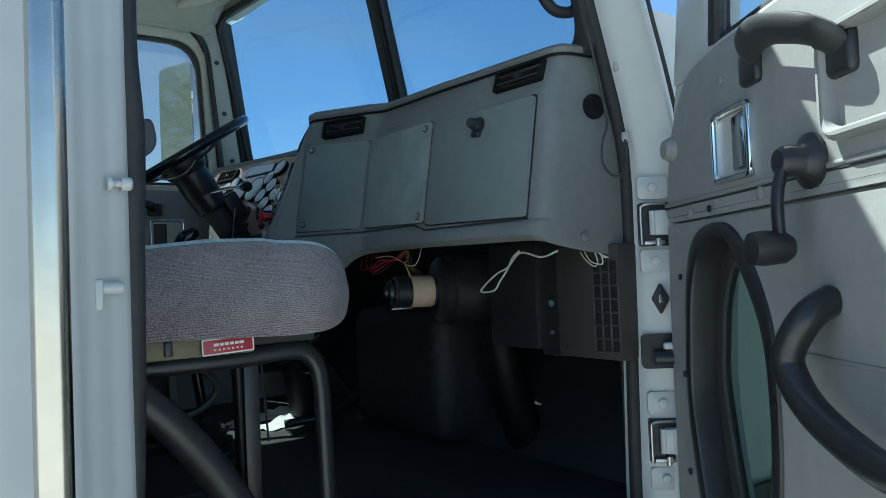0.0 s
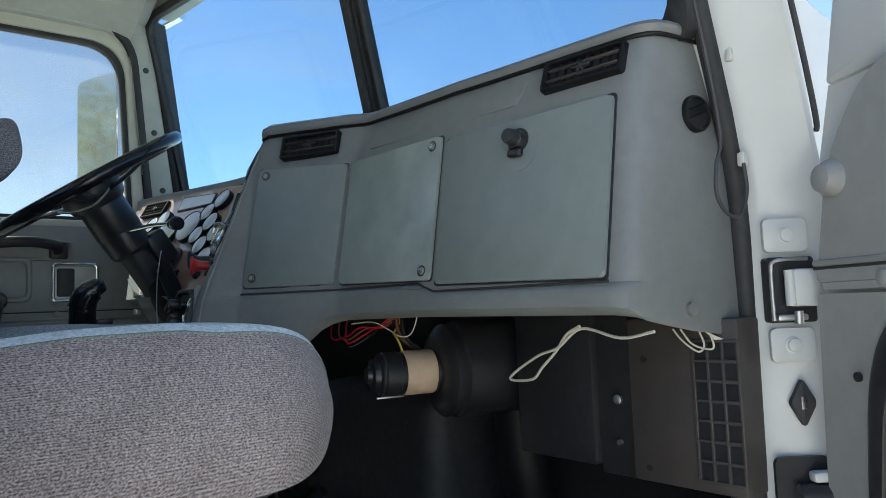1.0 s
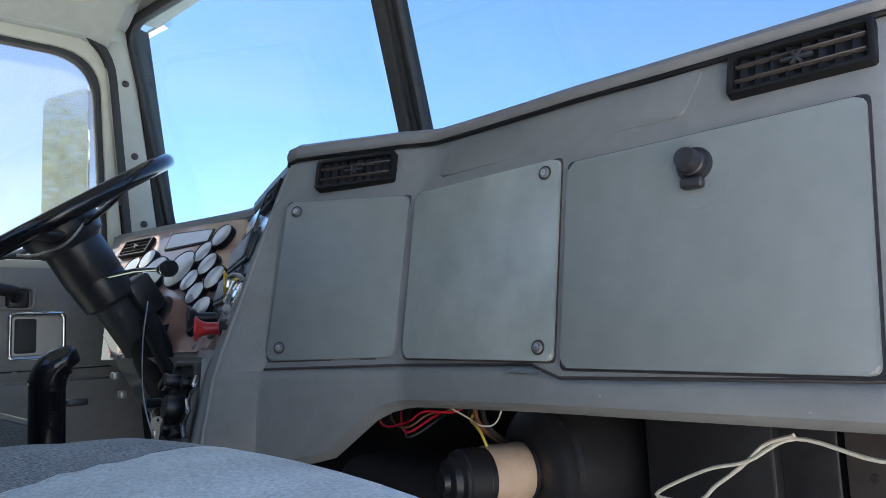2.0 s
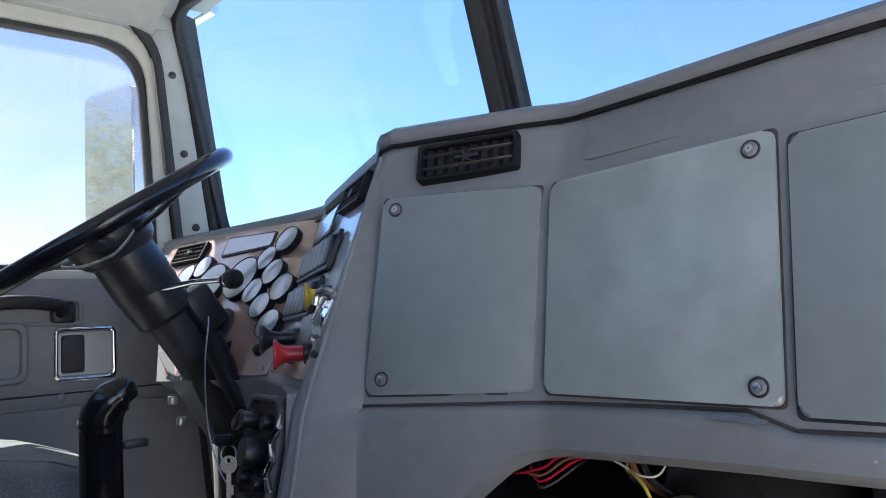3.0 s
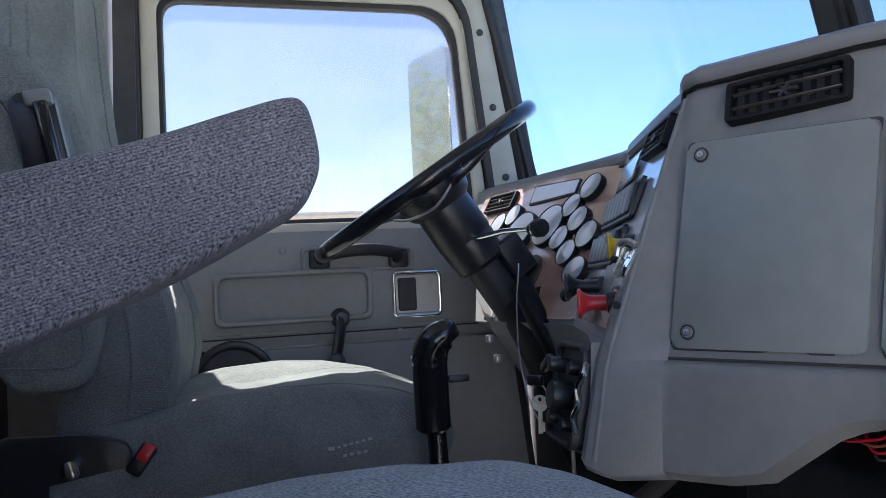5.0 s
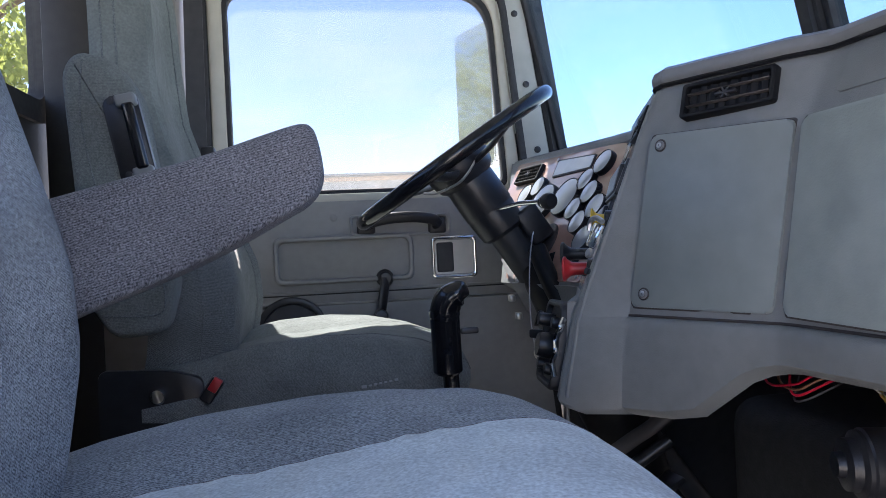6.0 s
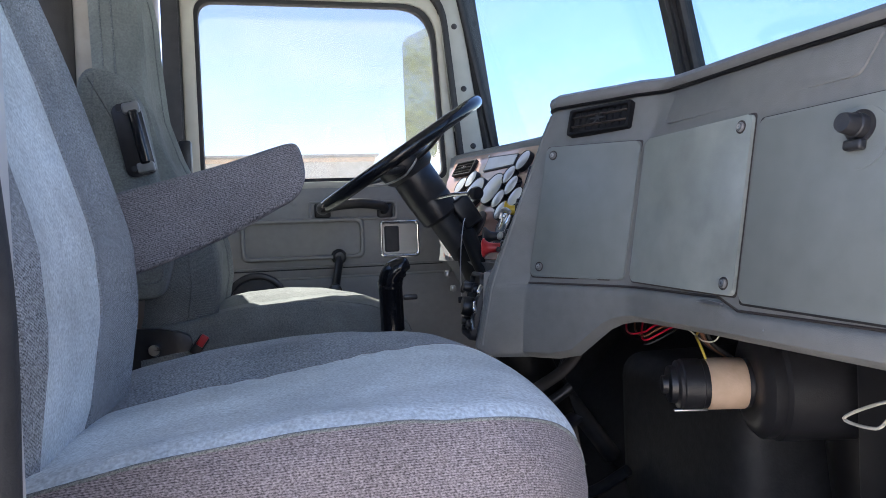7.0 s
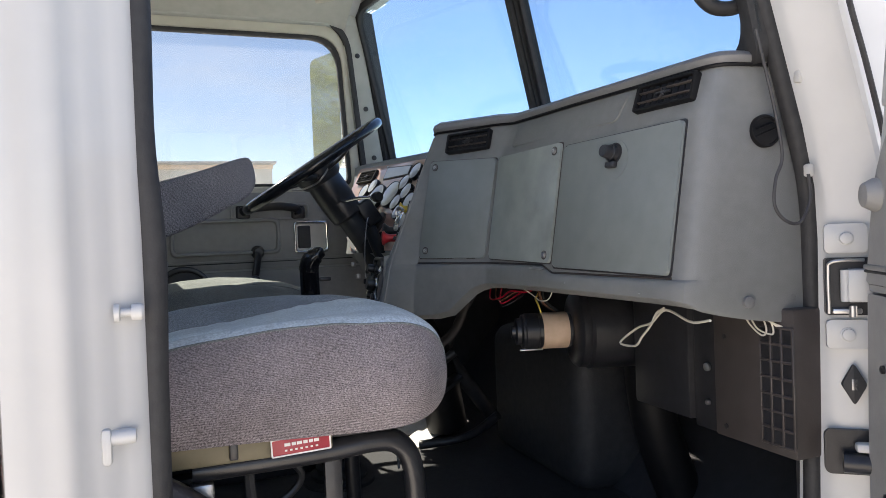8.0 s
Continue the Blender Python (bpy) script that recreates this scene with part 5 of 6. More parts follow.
    part("screen", plate(B(), W, round_poly([(-0.348, 0.210), (-0.232, 0.214), (-0.228, 0.251), (-0.350, 0.248)], 0.002), 0.006, 0.0068), DIAL_GLASS, rd)
    for a0, a1, b0, n in ((-0.362, -0.128, 0.174, 8), (-0.362, -0.140, 0.112, 6)):
        bz = part("switch_bank", ring(B(), W, rrect(a1 - a0 + 0.012, 0.054, 0.004, 4, (a0 + a1) / 2, b0), rrect(a1 - a0, 0.042, 0.003, 4, (a0 + a1) / 2, b0), 0.002, 0.0075, 0.002), BLACK, ip, "black bank of rocker switches")
        part("backing", plate(B(), W, rrect(a1 - a0 + 0.002, 0.044, 0.003, 4, (a0 + a1) / 2, b0), 0.003, 0.0055), GLOSSY, bz)
        for k in range(n):
            a = a0 + (a1 - a0) * (k + 0.5) / n
            part("rocker", rbox(B(), (0, 0, 0.006), ((a1 - a0) / n - 0.004, 0.038, 0.008), 0.003, W @ Matrix.Translation((a, b0, 0.002)) @ pose(0, 0, 0, 6, 0, 0), 2), ROCKER if k < n - 1 else BLACK, bz)

    def valve(a, b, mat, lab, r, ln):
        m = axis(W @ Vector((a, b, 0.004)), (-0.90, 0.43, 0.02))
        v = part("valve_knob", lathe(B(), m, [(0.0085, -0.01), (0.0085, ln * 0.50), (0.0095, ln * 0.68), (r * 0.80, ln * 0.84), (r, ln * 0.90), (r, ln * 0.97), (r * 0.9, ln), (0, ln)], 24), mat, ip, lab)
        part("collar", lathe(B(), m, [(0.013, -0.01), (0.013, 0.003), (0.010, 0.004), (0, 0.004)], 20), BLACK, v)

    valve(-0.083, 0.108, YELLOW, "yellow pull valve knob", 0.0165, 0.022)
    valve(-0.165, 0.058, BLACK, "black pull valve knob", 0.0180, 0.046)
    valve(-0.054, 0.039, RED, "red pull valve knob", 0.0165, 0.036)
    tg = part("tag_plate", plate(B(), W, rrect(0.10, 0.042, 0.003, 4, -0.120, 0.066), 0.004, 0.0055), STEEL, ip, "ribbed metal tag plate")
    for k in range(7):
        part("rib", rbox(B(), (-0.160 + 0.006 * k, 0.034, 0.007), (0.003, 0.020, 0.006), 0.001, W, 1), HEATER, tg)
    # Bright clamp on the corner, by the yellow knob.
    K = plane((0.541, 1.717, 1.815), (-0.92, -0.25, 0.3))
    cp = part("clamp", plate(B(), K @ pose(0, 0, 0, 0, 0, -14), round_poly([(-0.010, -0.016), (0.008, -0.016), (0.011, 0.014), (-0.008, 0.014)], 0.003), 0.002, 0.005, 0.001), CHROME, dash, "bright metal latch clamp")
    part("hook", tube(B(), [K @ Vector(v) for v in smooth([(-0.006, 0.004, 0.009), (-0.003, 0.015, 0.011), (0.008, 0.018, 0.012), (0.020, 0.013, 0.010)], 5)], 0.0034, 8), STEEL, cp)
    part("rivet", lathe(B(), K @ Matrix.Translation((0.0, -0.024, 0.004)), [(0.0065, 0), (0.0065, 0.003), (0.004, 0.005), (0, 0.005)], 16), STEEL, cp)
    part("screw_hole", lathe(B(), K @ Matrix.Translation((-0.002, -0.045, 0.002)), [(0.004, -0.002), (0.004, 0.002), (0, 0.002)], 12), BLACK, cp)
    # Brake control unit low on the wing.
    Q = plane((0.508, 1.800, 1.676), (-0.93, 0.08, 0.20))
    bx = part("brake_control", ring(B(), Q, rrect(0.094, 0.112, 0.014), rrect(0.078, 0.096, 0.010), -0.05, 0.010, 0.004), DARK, dash, "black brake control unit with rotary knobs")
    part("backing", plate(B(), Q, rrect(0.080, 0.098, 0.010), -0.012, 0.002), HEATER, bx)
    for a, b, r, h in ((0.000, -0.004, 0.017, 0.022), (-0.018, 0.028, 0.009, 0.022), (0.018, -0.032, 0.008, 0.012), (-0.020, -0.030, 0.008, 0.014), (0.018, 0.028, 0.008, 0.012)):
        part("knob", lathe(B(), Q @ Matrix.Translation((a, b, 0.002)), [(r, 0), (r, h * 0.6), (r * 0.86, h), (r * 0.3, h * 1.02), (0, h)], 20), BLACK, bx)
    part("lever", rbox(B(), (-0.020, 0.046, 0.018), (0.030, 0.012, 0.010), 0.004, Q @ pose(0, 0, 0, 0, 0, 35)), BLACK, bx)
    bm = B()
    tube(bm, [Q @ Vector(v) for v in smooth([(0.050, 0.036, 0.006), (0.060, 0.026, 0.011), (0.050, 0.010, 0.012), (0.059, -0.004, 0.012), (0.050, -0.020, 0.012), (0.056, -0.036, 0.008)], 5)], 0.0028, 8, False, 1.4)
    part("spring_clip", bm, CHROME, bx, "bright wire spring clip")


build_dash()


# ---- steering ----
def build_steering():
    hub = Vector((0.4615, 2.262, 1.982))
    ax = Vector((0.549, 0.0, -0.836)).normalized()
    st = thing("steering_wheel", hub, "large black four-spoke truck steering wheel, glossy rim", "steering wheel")
    m = axis(hub, -ax)
    R = 0.2145
    bm = B()
    tube(bm, [m @ Vector((R * math.cos(a), R * math.sin(a), 0.0)) for a in (2 * math.pi * k / 96 for k in range(96))], 0.0145, 16, True)
    part("rim", bm, GLOSSY, st)
    part("hub", lathe(B(), m, [(0.05, -0.055), (0.060, -0.045), (0.068, -0.02), (0.066, -0.004), (0.05, 0.004), (0, 0.006)], 36), BLACK, st)
    for a in (25, 155, 205, 335):
        c, s = math.cos(radians(a)), math.sin(radians(a))
        part("spoke", tube(B(), [m @ Vector(v) for v in ((0.045 * c, 0.045 * s, -0.03), (0.12 * c, 0.12 * s, -0.022), (R * c, R * s, -0.004))], [0.013, 0.011, 0.010], 10, False, 0.5), BLACK, st)
    part("horn_wire", tube(B(), smooth([(0.500, 2.206, 1.984), (0.490, 2.200, 1.966), (0.477, 2.200, 1.946), (0.457, 2.200, 1.927), (0.418, 2.203, 1.911), (0.395, 2.215, 1.912)], 6), 0.0026, 8), STEEL, st, "bright horn cable")
    co = thing("steering_column", (0.75, 2.28, FLOOR), "black steering column with lever and shroud", "steering column")
    c0 = hub + ax * 0.045
    mc = axis(c0, ax)
    part("shroud", lathe(B(), mc, [(0.042, 0.0), (0.050, 0.006), (0.051, 0.075), (0.0495, 0.078), (0.0495, 0.081), (0.050, 0.084), (0.047, 0.125), (0.040, 0.132), (0, 0.132)], 40), BLACK, co)
    part("tube", lathe(B(), mc, [(0.034, 0.12), (0.034, 0.36), (0.030, 0.37), (0, 0.37)], 28), DARK, co)
    part("shaft", tube(B(), [c0 + ax * 0.34, c0 + ax * 0.62, Vector((0.98, 2.28, 1.22))], 0.022, 14), DARK, co)
    b = part("switch_box", rbox(B(), (0.0, 0.050, 0.150), (0.07, 0.05, 0.075), 0.008, mc @ pose(0, 0, 0, 0, 0, 0), 3), BLACK, co)
    rbx = B()
    rbox(rbx, (0.02, 0.045, 0.22), (0.06, 0.05, 0.10), 0.01, mc, 3)
    rbox(rbx, (-0.02, 0.050, 0.28), (0.05, 0.04, 0.07), 0.01, mc, 3)
    part("bracket", rbx, BLACK, co)
    # Turn lever with its round end towards the passenger.
    e = Vector((0.587, 2.066, 1.880))
    s0 = c0 + ax * 0.085 + Vector((0.0, -0.048, 0.004))
    part("lever", tube(B(), [s0, s0.lerp(e, 0.5) + Vector((0, 0, 0.004)), e], [0.0055, 0.0046, 0.0044], 10), CHROME, co, "bright turn signal lever")
    le = part("lever_knob", lathe(B(), axis(e + Vector((0, 0.012, 0)), (e - s0)), [(0.008, -0.012), (0.011, -0.006), (0.011, 0.002), (0.0142, 0.004), (0.0146, 0.014), (0.012, 0.019), (0.008, 0.020), (0, 0.020)], 24), BLACK, co)
    part("ring", lathe(B(), axis(e + Vector((0, 0.012, 0)), (e - s0)), [(0.0125, 0.000), (0.0125, 0.003), (0, 0.003)], 24), CHROME, le)
    bm = B()
    tube(bm, smooth([(0.64, 2.25, 1.76), (0.66, 2.20, 1.68), (0.69, 2.16, 1.56), (0.76, 2.16, 1.40), (0.80, 2.18, 1.23)], 6), 0.058, 16)
    tube(bm, smooth([(0.60, 2.19, 1.80), (0.62, 2.15, 1.72), (0.68, 2.13, 1.60), (0.76, 2.15, 1.45)], 6), 0.018, 10)
    part("harness", bm, VENT, co, "black harness hanging under the column")
    for p in ((0.575, 2.30, 1.70), (0.585, 2.29, 1.665), (0.59, 2.30, 1.735)):
        part("fitting", rbox(B(), p, (0.012, 0.020, 0.014), 0.003, None, 2), STEEL, co)
    # Key on its ring, and the thin pull wire.
    ky = thing("key", (0.531, 1.955, 1.633), "small brass-coloured key hanging from a wire ring", "key")
    km = plane((0.531, 1.955, 1.640), (-0.75, -0.65, 0.05))
    bm = B()
    ring(bm, km, [(0.011 * math.cos(a), 0.011 * math.sin(a)) for a in (6.2832 * k / 20 for k in range(20))], [(0.003 * math.cos(a), 0.003 * math.sin(a) + 0.005) for a in (6.2832 * k / 20 for k in range(20))], 0, 0.002)
    rbox(bm, (0, -0.024, 0.001), (0.006, 0.030, 0.002), 0.0005, km)
    rbox(bm, (0.004, -0.030, 0.001), (0.004, 0.012, 0.002), 0.0005, km)
    part("blade", bm, KEY, ky)
    part("split_ring", tube(B(), [km @ Vector((0.010 * math.cos(a), 0.012 + 0.012 * math.sin(a), 0.001)) for a in (6.2832 * k / 24 for k in range(24))], 0.0012, 6, True), STEEL, ky)
    part("barrel", rbox(B(), (-0.004, 0.030, 0.004), (0.022, 0.014, 0.010), 0.003, km), BLACK, ky)
    part("wire", tube(B(), smooth([(0.587, 2.16, 1.83), (0.575, 2.13, 1.815), (0.565, 2.12, 1.76), (0.555, 2.09, 1.68), (0.545, 2.03, 1.630), (0.537, 1.975, 1.612), (0.532, 1.955, 1.622)], 6), 0.0012, 6), STEEL, ky, "thin bare wire")


build_steering()


# ---- seats ----
def cushion_ring(x, y0, y1, zt, zb, crown, dish, edge=0.03, n=7):
    """A closed ring across the seat at x: crowned top with raised edges, upright sides."""
    pts = []
    w = y1 - y0
    soft = min(edge * 0.9, (zt - zb) * 0.35)
    # Small gathers in the cloth beside the bolster seam.
    gather = 0.0016 * math.sin(x * 224) * ease(0.06, 0.14, x) * (1 - ease(0.28, 0.35, x))
    for f in (0, 0.012, 0.03, 0.055, 0.09, 0.15, 0.24, 0.34, 0.44, 0.54, 0.64, 0.76, 0.88, 0.96, 1):
        y = y0 + w * f
        d = min(f, 1 - f) * w
        drop = soft * (1 - min(1, d / edge)) ** 2.2
        pts.append((x, y, zt - drop + crown * (1 - (2 * f - 1) ** 2) - dish * ease(0.06, 0.30, f) * (1 - ease(0.62, 0.80, f)) + gather * math.exp(-((f - 0.58) / 0.09) ** 2)))
    for k in range(1, n):
        f = k / n
        bul = 0.012 * math.sin(math.pi * f) * min(1.0, (zt - zb) / 0.11)
        pts.append((x, y1 + bul, zt - soft + (zb - zt + soft) * f))
    for k in range(9):
        f = k / 8
        pts.append((x, y1 - 0.004 - (w - 0.008) * f, zb - 0.004))
    for k in range(n - 1, 0, -1):
        f = k / n
        bul = 0.012 * math.sin(math.pi * f) * min(1.0, (zt - zb) / 0.11)
        pts.append((x, y0 - bul, zt - soft + (zb - zt + soft) * f))
    return pts


def build_cushion(parent, y0, y1, prof, dx, dz, top, side, crown, far, near=3):
    """The squab: side band and top in their own cloths, with piping between."""
    xs = [p[0] for p in prof]
    rings = []
    N = 44
    for i in range(N + 1):
        s = i / N
        x = xs[0] + (xs[-1] - xs[0]) * (1 - (1 - s) ** 2.1)
        zt, zb = lerp(prof, x)
        sh = 0.0
        if x > xs[-1] - 0.08:
            sh = 0.042 * ((x - xs[-1] + 0.08) / 0.08) ** 2.6
        bow = 0.030 * max(0.0, (x - 0.05) / (xs[-1] - 0.05)) ** 2
        rings.append([(px + dx + bow * max(0.0, 4 * (py - y0) * (y1 - py) / (y1 - y0) ** 2), py, pz + dz) for px, py, pz in cushion_ring(x, y0 + sh, y1 - sh, zt, zb, crown, 0.024 * (1 - ease(0.16, 0.36, x)))])
    up = [r[:15] for r in rings]
    # Front roll joins the top to the underside.
    part("cushion_side", loft(B(), [r[14:] + r[:near] for r in rings], False, False), side, parent, "ribbed tweed side band")
    part("cushion_top", loft(B(), [r[near - 1:11] for r in up], False, False), top, parent, "soft velour seat top")
    part("bolster", loft(B(), [r[10:] for r in up], False, False), far, parent, "tweed side bolster")
    bm = B()
    bm.faces.new([bm.verts.new(p) for p in rings[-1]])
    part("cushion_front", bm, side, parent)
    bm = B()
    bm.faces.new([bm.verts.new(p) for p in rings[0]][::-1])
    part("cushion_rear", bm, side, parent)
    for k, nm in ((near - 1, "piping"), (14, "piping")):
        part(nm, tube(B(), [r[k] for r in rings], 0.0015, 6), SEAT_GREEN_SIDE, parent)
    part("seam", tube(B(), [Vector(r[10]) + Vector((0, 0, -0.0012)) for r in rings[2:-3]], 0.0016, 6), side, parent)


def build_back(parent, y0, y1, prof, thick, top, side, z_crop=9.0, near=3, far=13):
    """The backrest: prof rows are z, front x of the bolsters, half-width factor."""
    rings = []
    zs = [p[0] for p in prof]
    N = 30
    for i in range(N + 1):
        z = zs[0] + (zs[-1] - zs[0]) * i / N
        xf, wf = lerp(prof, z)
        c, h = (y0 + y1) / 2, (y1 - y0) / 2 * wf
        deep = thick * (1 - 0.3 * ease(1.95, 2.12, z))
        e = 1.0
        if i < 3:
            e = 1 - 0.10 * ((3 - i) / 3) ** 2
        if i > N - 4:
            e = 1 - 0.22 * ((i - N + 4) / 4) ** 2
        pts = []
        for k in range(17):
            f = -1 + 2 * k / 16
            dish = 0.022 * (1 - min(1, (abs(f) / 0.72)) ** 4) if abs(f) < 0.72 else 0.0
            rnd = 0.05 * max(0.0, (abs(f) - 0.78) / 0.22) ** 2.4
            pts.append((xf - dish - rnd, c + f * h * e, z))
        for k in range(1, 8):
            pts.append((xf - 0.05 - (deep - 0.05) * k / 8, c + h * e * (1 + 0.02 * math.sin(math.pi * k / 8)), z))
        for k in range(9):
            pts.append((xf - deep, c + h * e * (1 - k / 4), z))
        for k in range(7, 0, -1):
            pts.append((xf - 0.05 - (deep - 0.05) * k / 8, c - h * e * (1 + 0.02 * math.sin(math.pi * k / 8)), z))
        rings.append(pts)
    part("backrest_face", loft(B(), [r[near:far + 1] for r in rings], False, False), top, parent, "soft velour backrest face")
    low = [r for r in rings if r[0][2] <= z_crop]
    part("backrest_shell", loft(B(), [r[far:] + r[:near + 1] for r in low], False, False), side, parent, "woven cloth backrest sides")
    if len(low) < len(rings):
        part("headrest_shell", loft(B(), [r[far:] + r[:near + 1] for r in rings[len(low) - 1:]], False, False), top, parent, "light velour sides of the headrest")
        for k in (26, 29, 36):
            part("seam", tube(B(), [r[k] for r in rings[len(low) - 1:]], 0.0018, 6), side, parent)
        part("seam", tube(B(), low[-1][32:] + low[-1][:4], 0.0018, 6), side, parent)
    bm = B()
    bm.faces.new([bm.verts.new(p) for p in rings[-1]])
    part("backrest_cap", bm, side if z_crop > 5 else top, parent)
    bm = B()
    bm.faces.new([bm.verts.new(p) for p in rings[0]][::-1])
    part("backrest_base", bm, side, parent)
    for k in (near, far):
        part("seam", tube(B(), [r[k] for r in rings], 0.002, 6), side, parent)
    part("piping", tube(B(), [r[0] for r in rings], 0.0022, 6), side, parent)
    part("piping", tube(B(), [r[16] for r in rings], 0.0022, 6), side, parent)


def build_passenger_seat():
    s = thing("passenger_seat", (0.18, 1.34, FLOOR), "grey tweed passenger seat with raised armrest on a black steel stand", "seat", "cab seats")
    prof = [(-0.07, 1.630, 1.561), (0.02, 1.655, 1.557), (0.10, 1.670, 1.555), (0.20, 1.680, 1.552), (0.27, 1.681, 1.549), (0.30, 1.6775, 1.548)]
    # Rounded nose.
    for k in range(1, 19):
        u = math.sin(radians(89.0) * k / 18)
        x = 0.30 + 0.108 * u
        prof.append((x, 1.602 + 0.0755 * (1 - u ** 3.0) ** 0.34, 1.602 - 0.054 * (1 - u ** 3.6) ** 0.34))
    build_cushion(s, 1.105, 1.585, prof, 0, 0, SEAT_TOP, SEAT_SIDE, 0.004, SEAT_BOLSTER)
    back = [(1.60, 0.012, 0.93), (1.65, 0.026, 0.97), (1.74, 0.039, 1.0), (1.81, 0.035, 1.0), (1.89, 0.012, 1.0), (1.97, -0.012, 1.0), (2.04, -0.036, 0.99), (2.15, -0.078, 0.93), (2.28, -0.115, 0.78), (2.36, -0.135, 0.68)]
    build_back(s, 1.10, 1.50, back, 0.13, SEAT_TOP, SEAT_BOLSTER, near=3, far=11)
    # Armrest tilted up: a long padded bar.
    pts = [tuple(v.to_2d()) for v in smooth([(0.203, 1.9145, 0), (0.2135, 1.912, 0), (0.2185, 1.900, 0), (0.2215, 1.878, 0), (0.2170, 1.862, 0), (0.206, 1.850, 0), (0.188, 1.840, 0), (0.12, 1.805, 0), (0.02, 1.767, 0), (-0.06, 1.740, 0), (-0.10, 1.79, 0), (-0.06, 1.842, 0), (0.0, 1.858, 0), (0.12, 1.889, 0), (0.175, 1.9065, 0)], 4, True)]
    ar = part("armrest", pad(B(), pts, 1.475, 1.537, 0.007), ARM_CLOTH, s, "ribbed tweed armrest tilted up", crease=60)
    # Rail, label, stand.
    part("seat_rail", rbox(B(), (0.10, 1.14, 1.538), (0.32, 0.03, 0.028), 0.004), TANMETAL, s, "yellowed seat rail")
    part("seat_pan", rbox(B(), (0.15, 1.345, 1.542), (0.42, 0.40, 0.022), 0.006), DARK, s)
    part("rail_tab", rbox(B(), (0.145, 1.122, 1.539), (0.010, 0.006, 0.020), 0.002), BLACK, s)
    L = plane((0.221, 1.1205, 1.5375), (0, -1, 0), (-0.035, 0, 1))
    lb = part("maker_label", plate(B(), L, rrect(0.070, 0.0215, 0.002), 0, 0.002, 0.0005), LABEL, s, "red rectangular maker label with a pale rim")
    part("border", ring(B(), L, rrect(0.070, 0.0215, 0.002), rrect(0.0665, 0.018, 0.0015), 0.002, 0.0026), PAPER, lb)
    for k, (a, w) in enumerate(((-0.016, 0.007), (-0.0085, 0.005), (-0.002, 0.006), (0.005, 0.005), (0.0115, 0.005), (0.018, 0.006))):
        part("print_bar", rbox(B(), (a, 0.0025, 0.0024), (w, 0.0038, 0.0008), 0.0003, L, 1), PAPER, lb)
    for k in range(7):
        part("print_bar", rbox(B(), (-0.018 + 0.006 * k, -0.0042, 0.0024), (0.003, 0.0022, 0.0008), 0.0003, L, 1), PAPER, lb)
    for y in (1.155, 1.53):
        bm = B()
        tube(bm, smooth([(0.10, y, 1.515), (0.25, y, 1.516), (0.320, y, 1.520), (0.352, y, 1.510), (0.368, y, 1.478), (0.372, y, 1.40), (0.374, y, 1.30), (0.376, y, FLOOR)], 5), 0.016, 12, False, 0.8)
        part("stand_leg", bm, BLACK, s, "bent black steel stand leg")
        part("stand_leg", tube(B(), [(0.02, y, 1.515), (-0.01, y, FLOOR)], 0.016, 12), BLACK, s)
    part("stay", rbox(B(), (0.266, 1.165, 1.362), (0.022, 0.010, 0.32), 0.002), BLACK, s, "flat black steel stay")
    part("foot_rail", rbox(B(), (0.18, 1.155, FLOOR + 0.015), (0.46, 0.04, 0.03), 0.004), BLACK, s)
    part("foot_rail", rbox(B(), (0.18, 1.53, FLOOR + 0.015), (0.46, 0.04, 0.03), 0.004), BLACK, s)
    part("height_rod", tube(B(), smooth([(0.165, 1.20, 1.52), (0.170, 1.20, 1.44), (0.185, 1.21, 1.38)], 5), 0.007, 8), DARK, s)
    part("valve", rbox(B(), (0.11, 1.15, 1.478), (0.026, 0.022, 0.045), 0.004), STEEL, s, "bright valve under the seat")
    part("hose", tube(B(), smooth([(0.20, 1.22, 1.51), (0.235, 1.22, 1.47), (0.21, 1.22, 1.44), (0.16, 1.22, 1.43)], 6), 0.005, 8), BLACK, s)
    g = thing("floor_bar", (0.25, 1.10, FLOOR), "thick curved black grab tube beside the passenger seat", "grab bar")
    part("bar", tube(B(), smooth([(0.02, 1.08, 1.535), (0.075, 1.085, 1.505), (0.14, 1.09, 1.445), (0.20, 1.10, 1.365), (0.245, 1.105, 1.28), (0.26, 1.11, FLOOR)], 6), 0.023, 16), BLACK, g)
    part("foot", lathe(B(), axis((0.26, 1.11, FLOOR), (0, 0, 1)), [(0.040, 0), (0.040, 0.006), (0.028, 0.010), (0.026, 0.02), (0, 0.02)], 20), DARK, g, "dark steel foot flange")
    part("bracket", rbox(B(), (0.0, 1.085, 1.538), (0.07, 0.05, 0.02), 0.004), DARK, g)


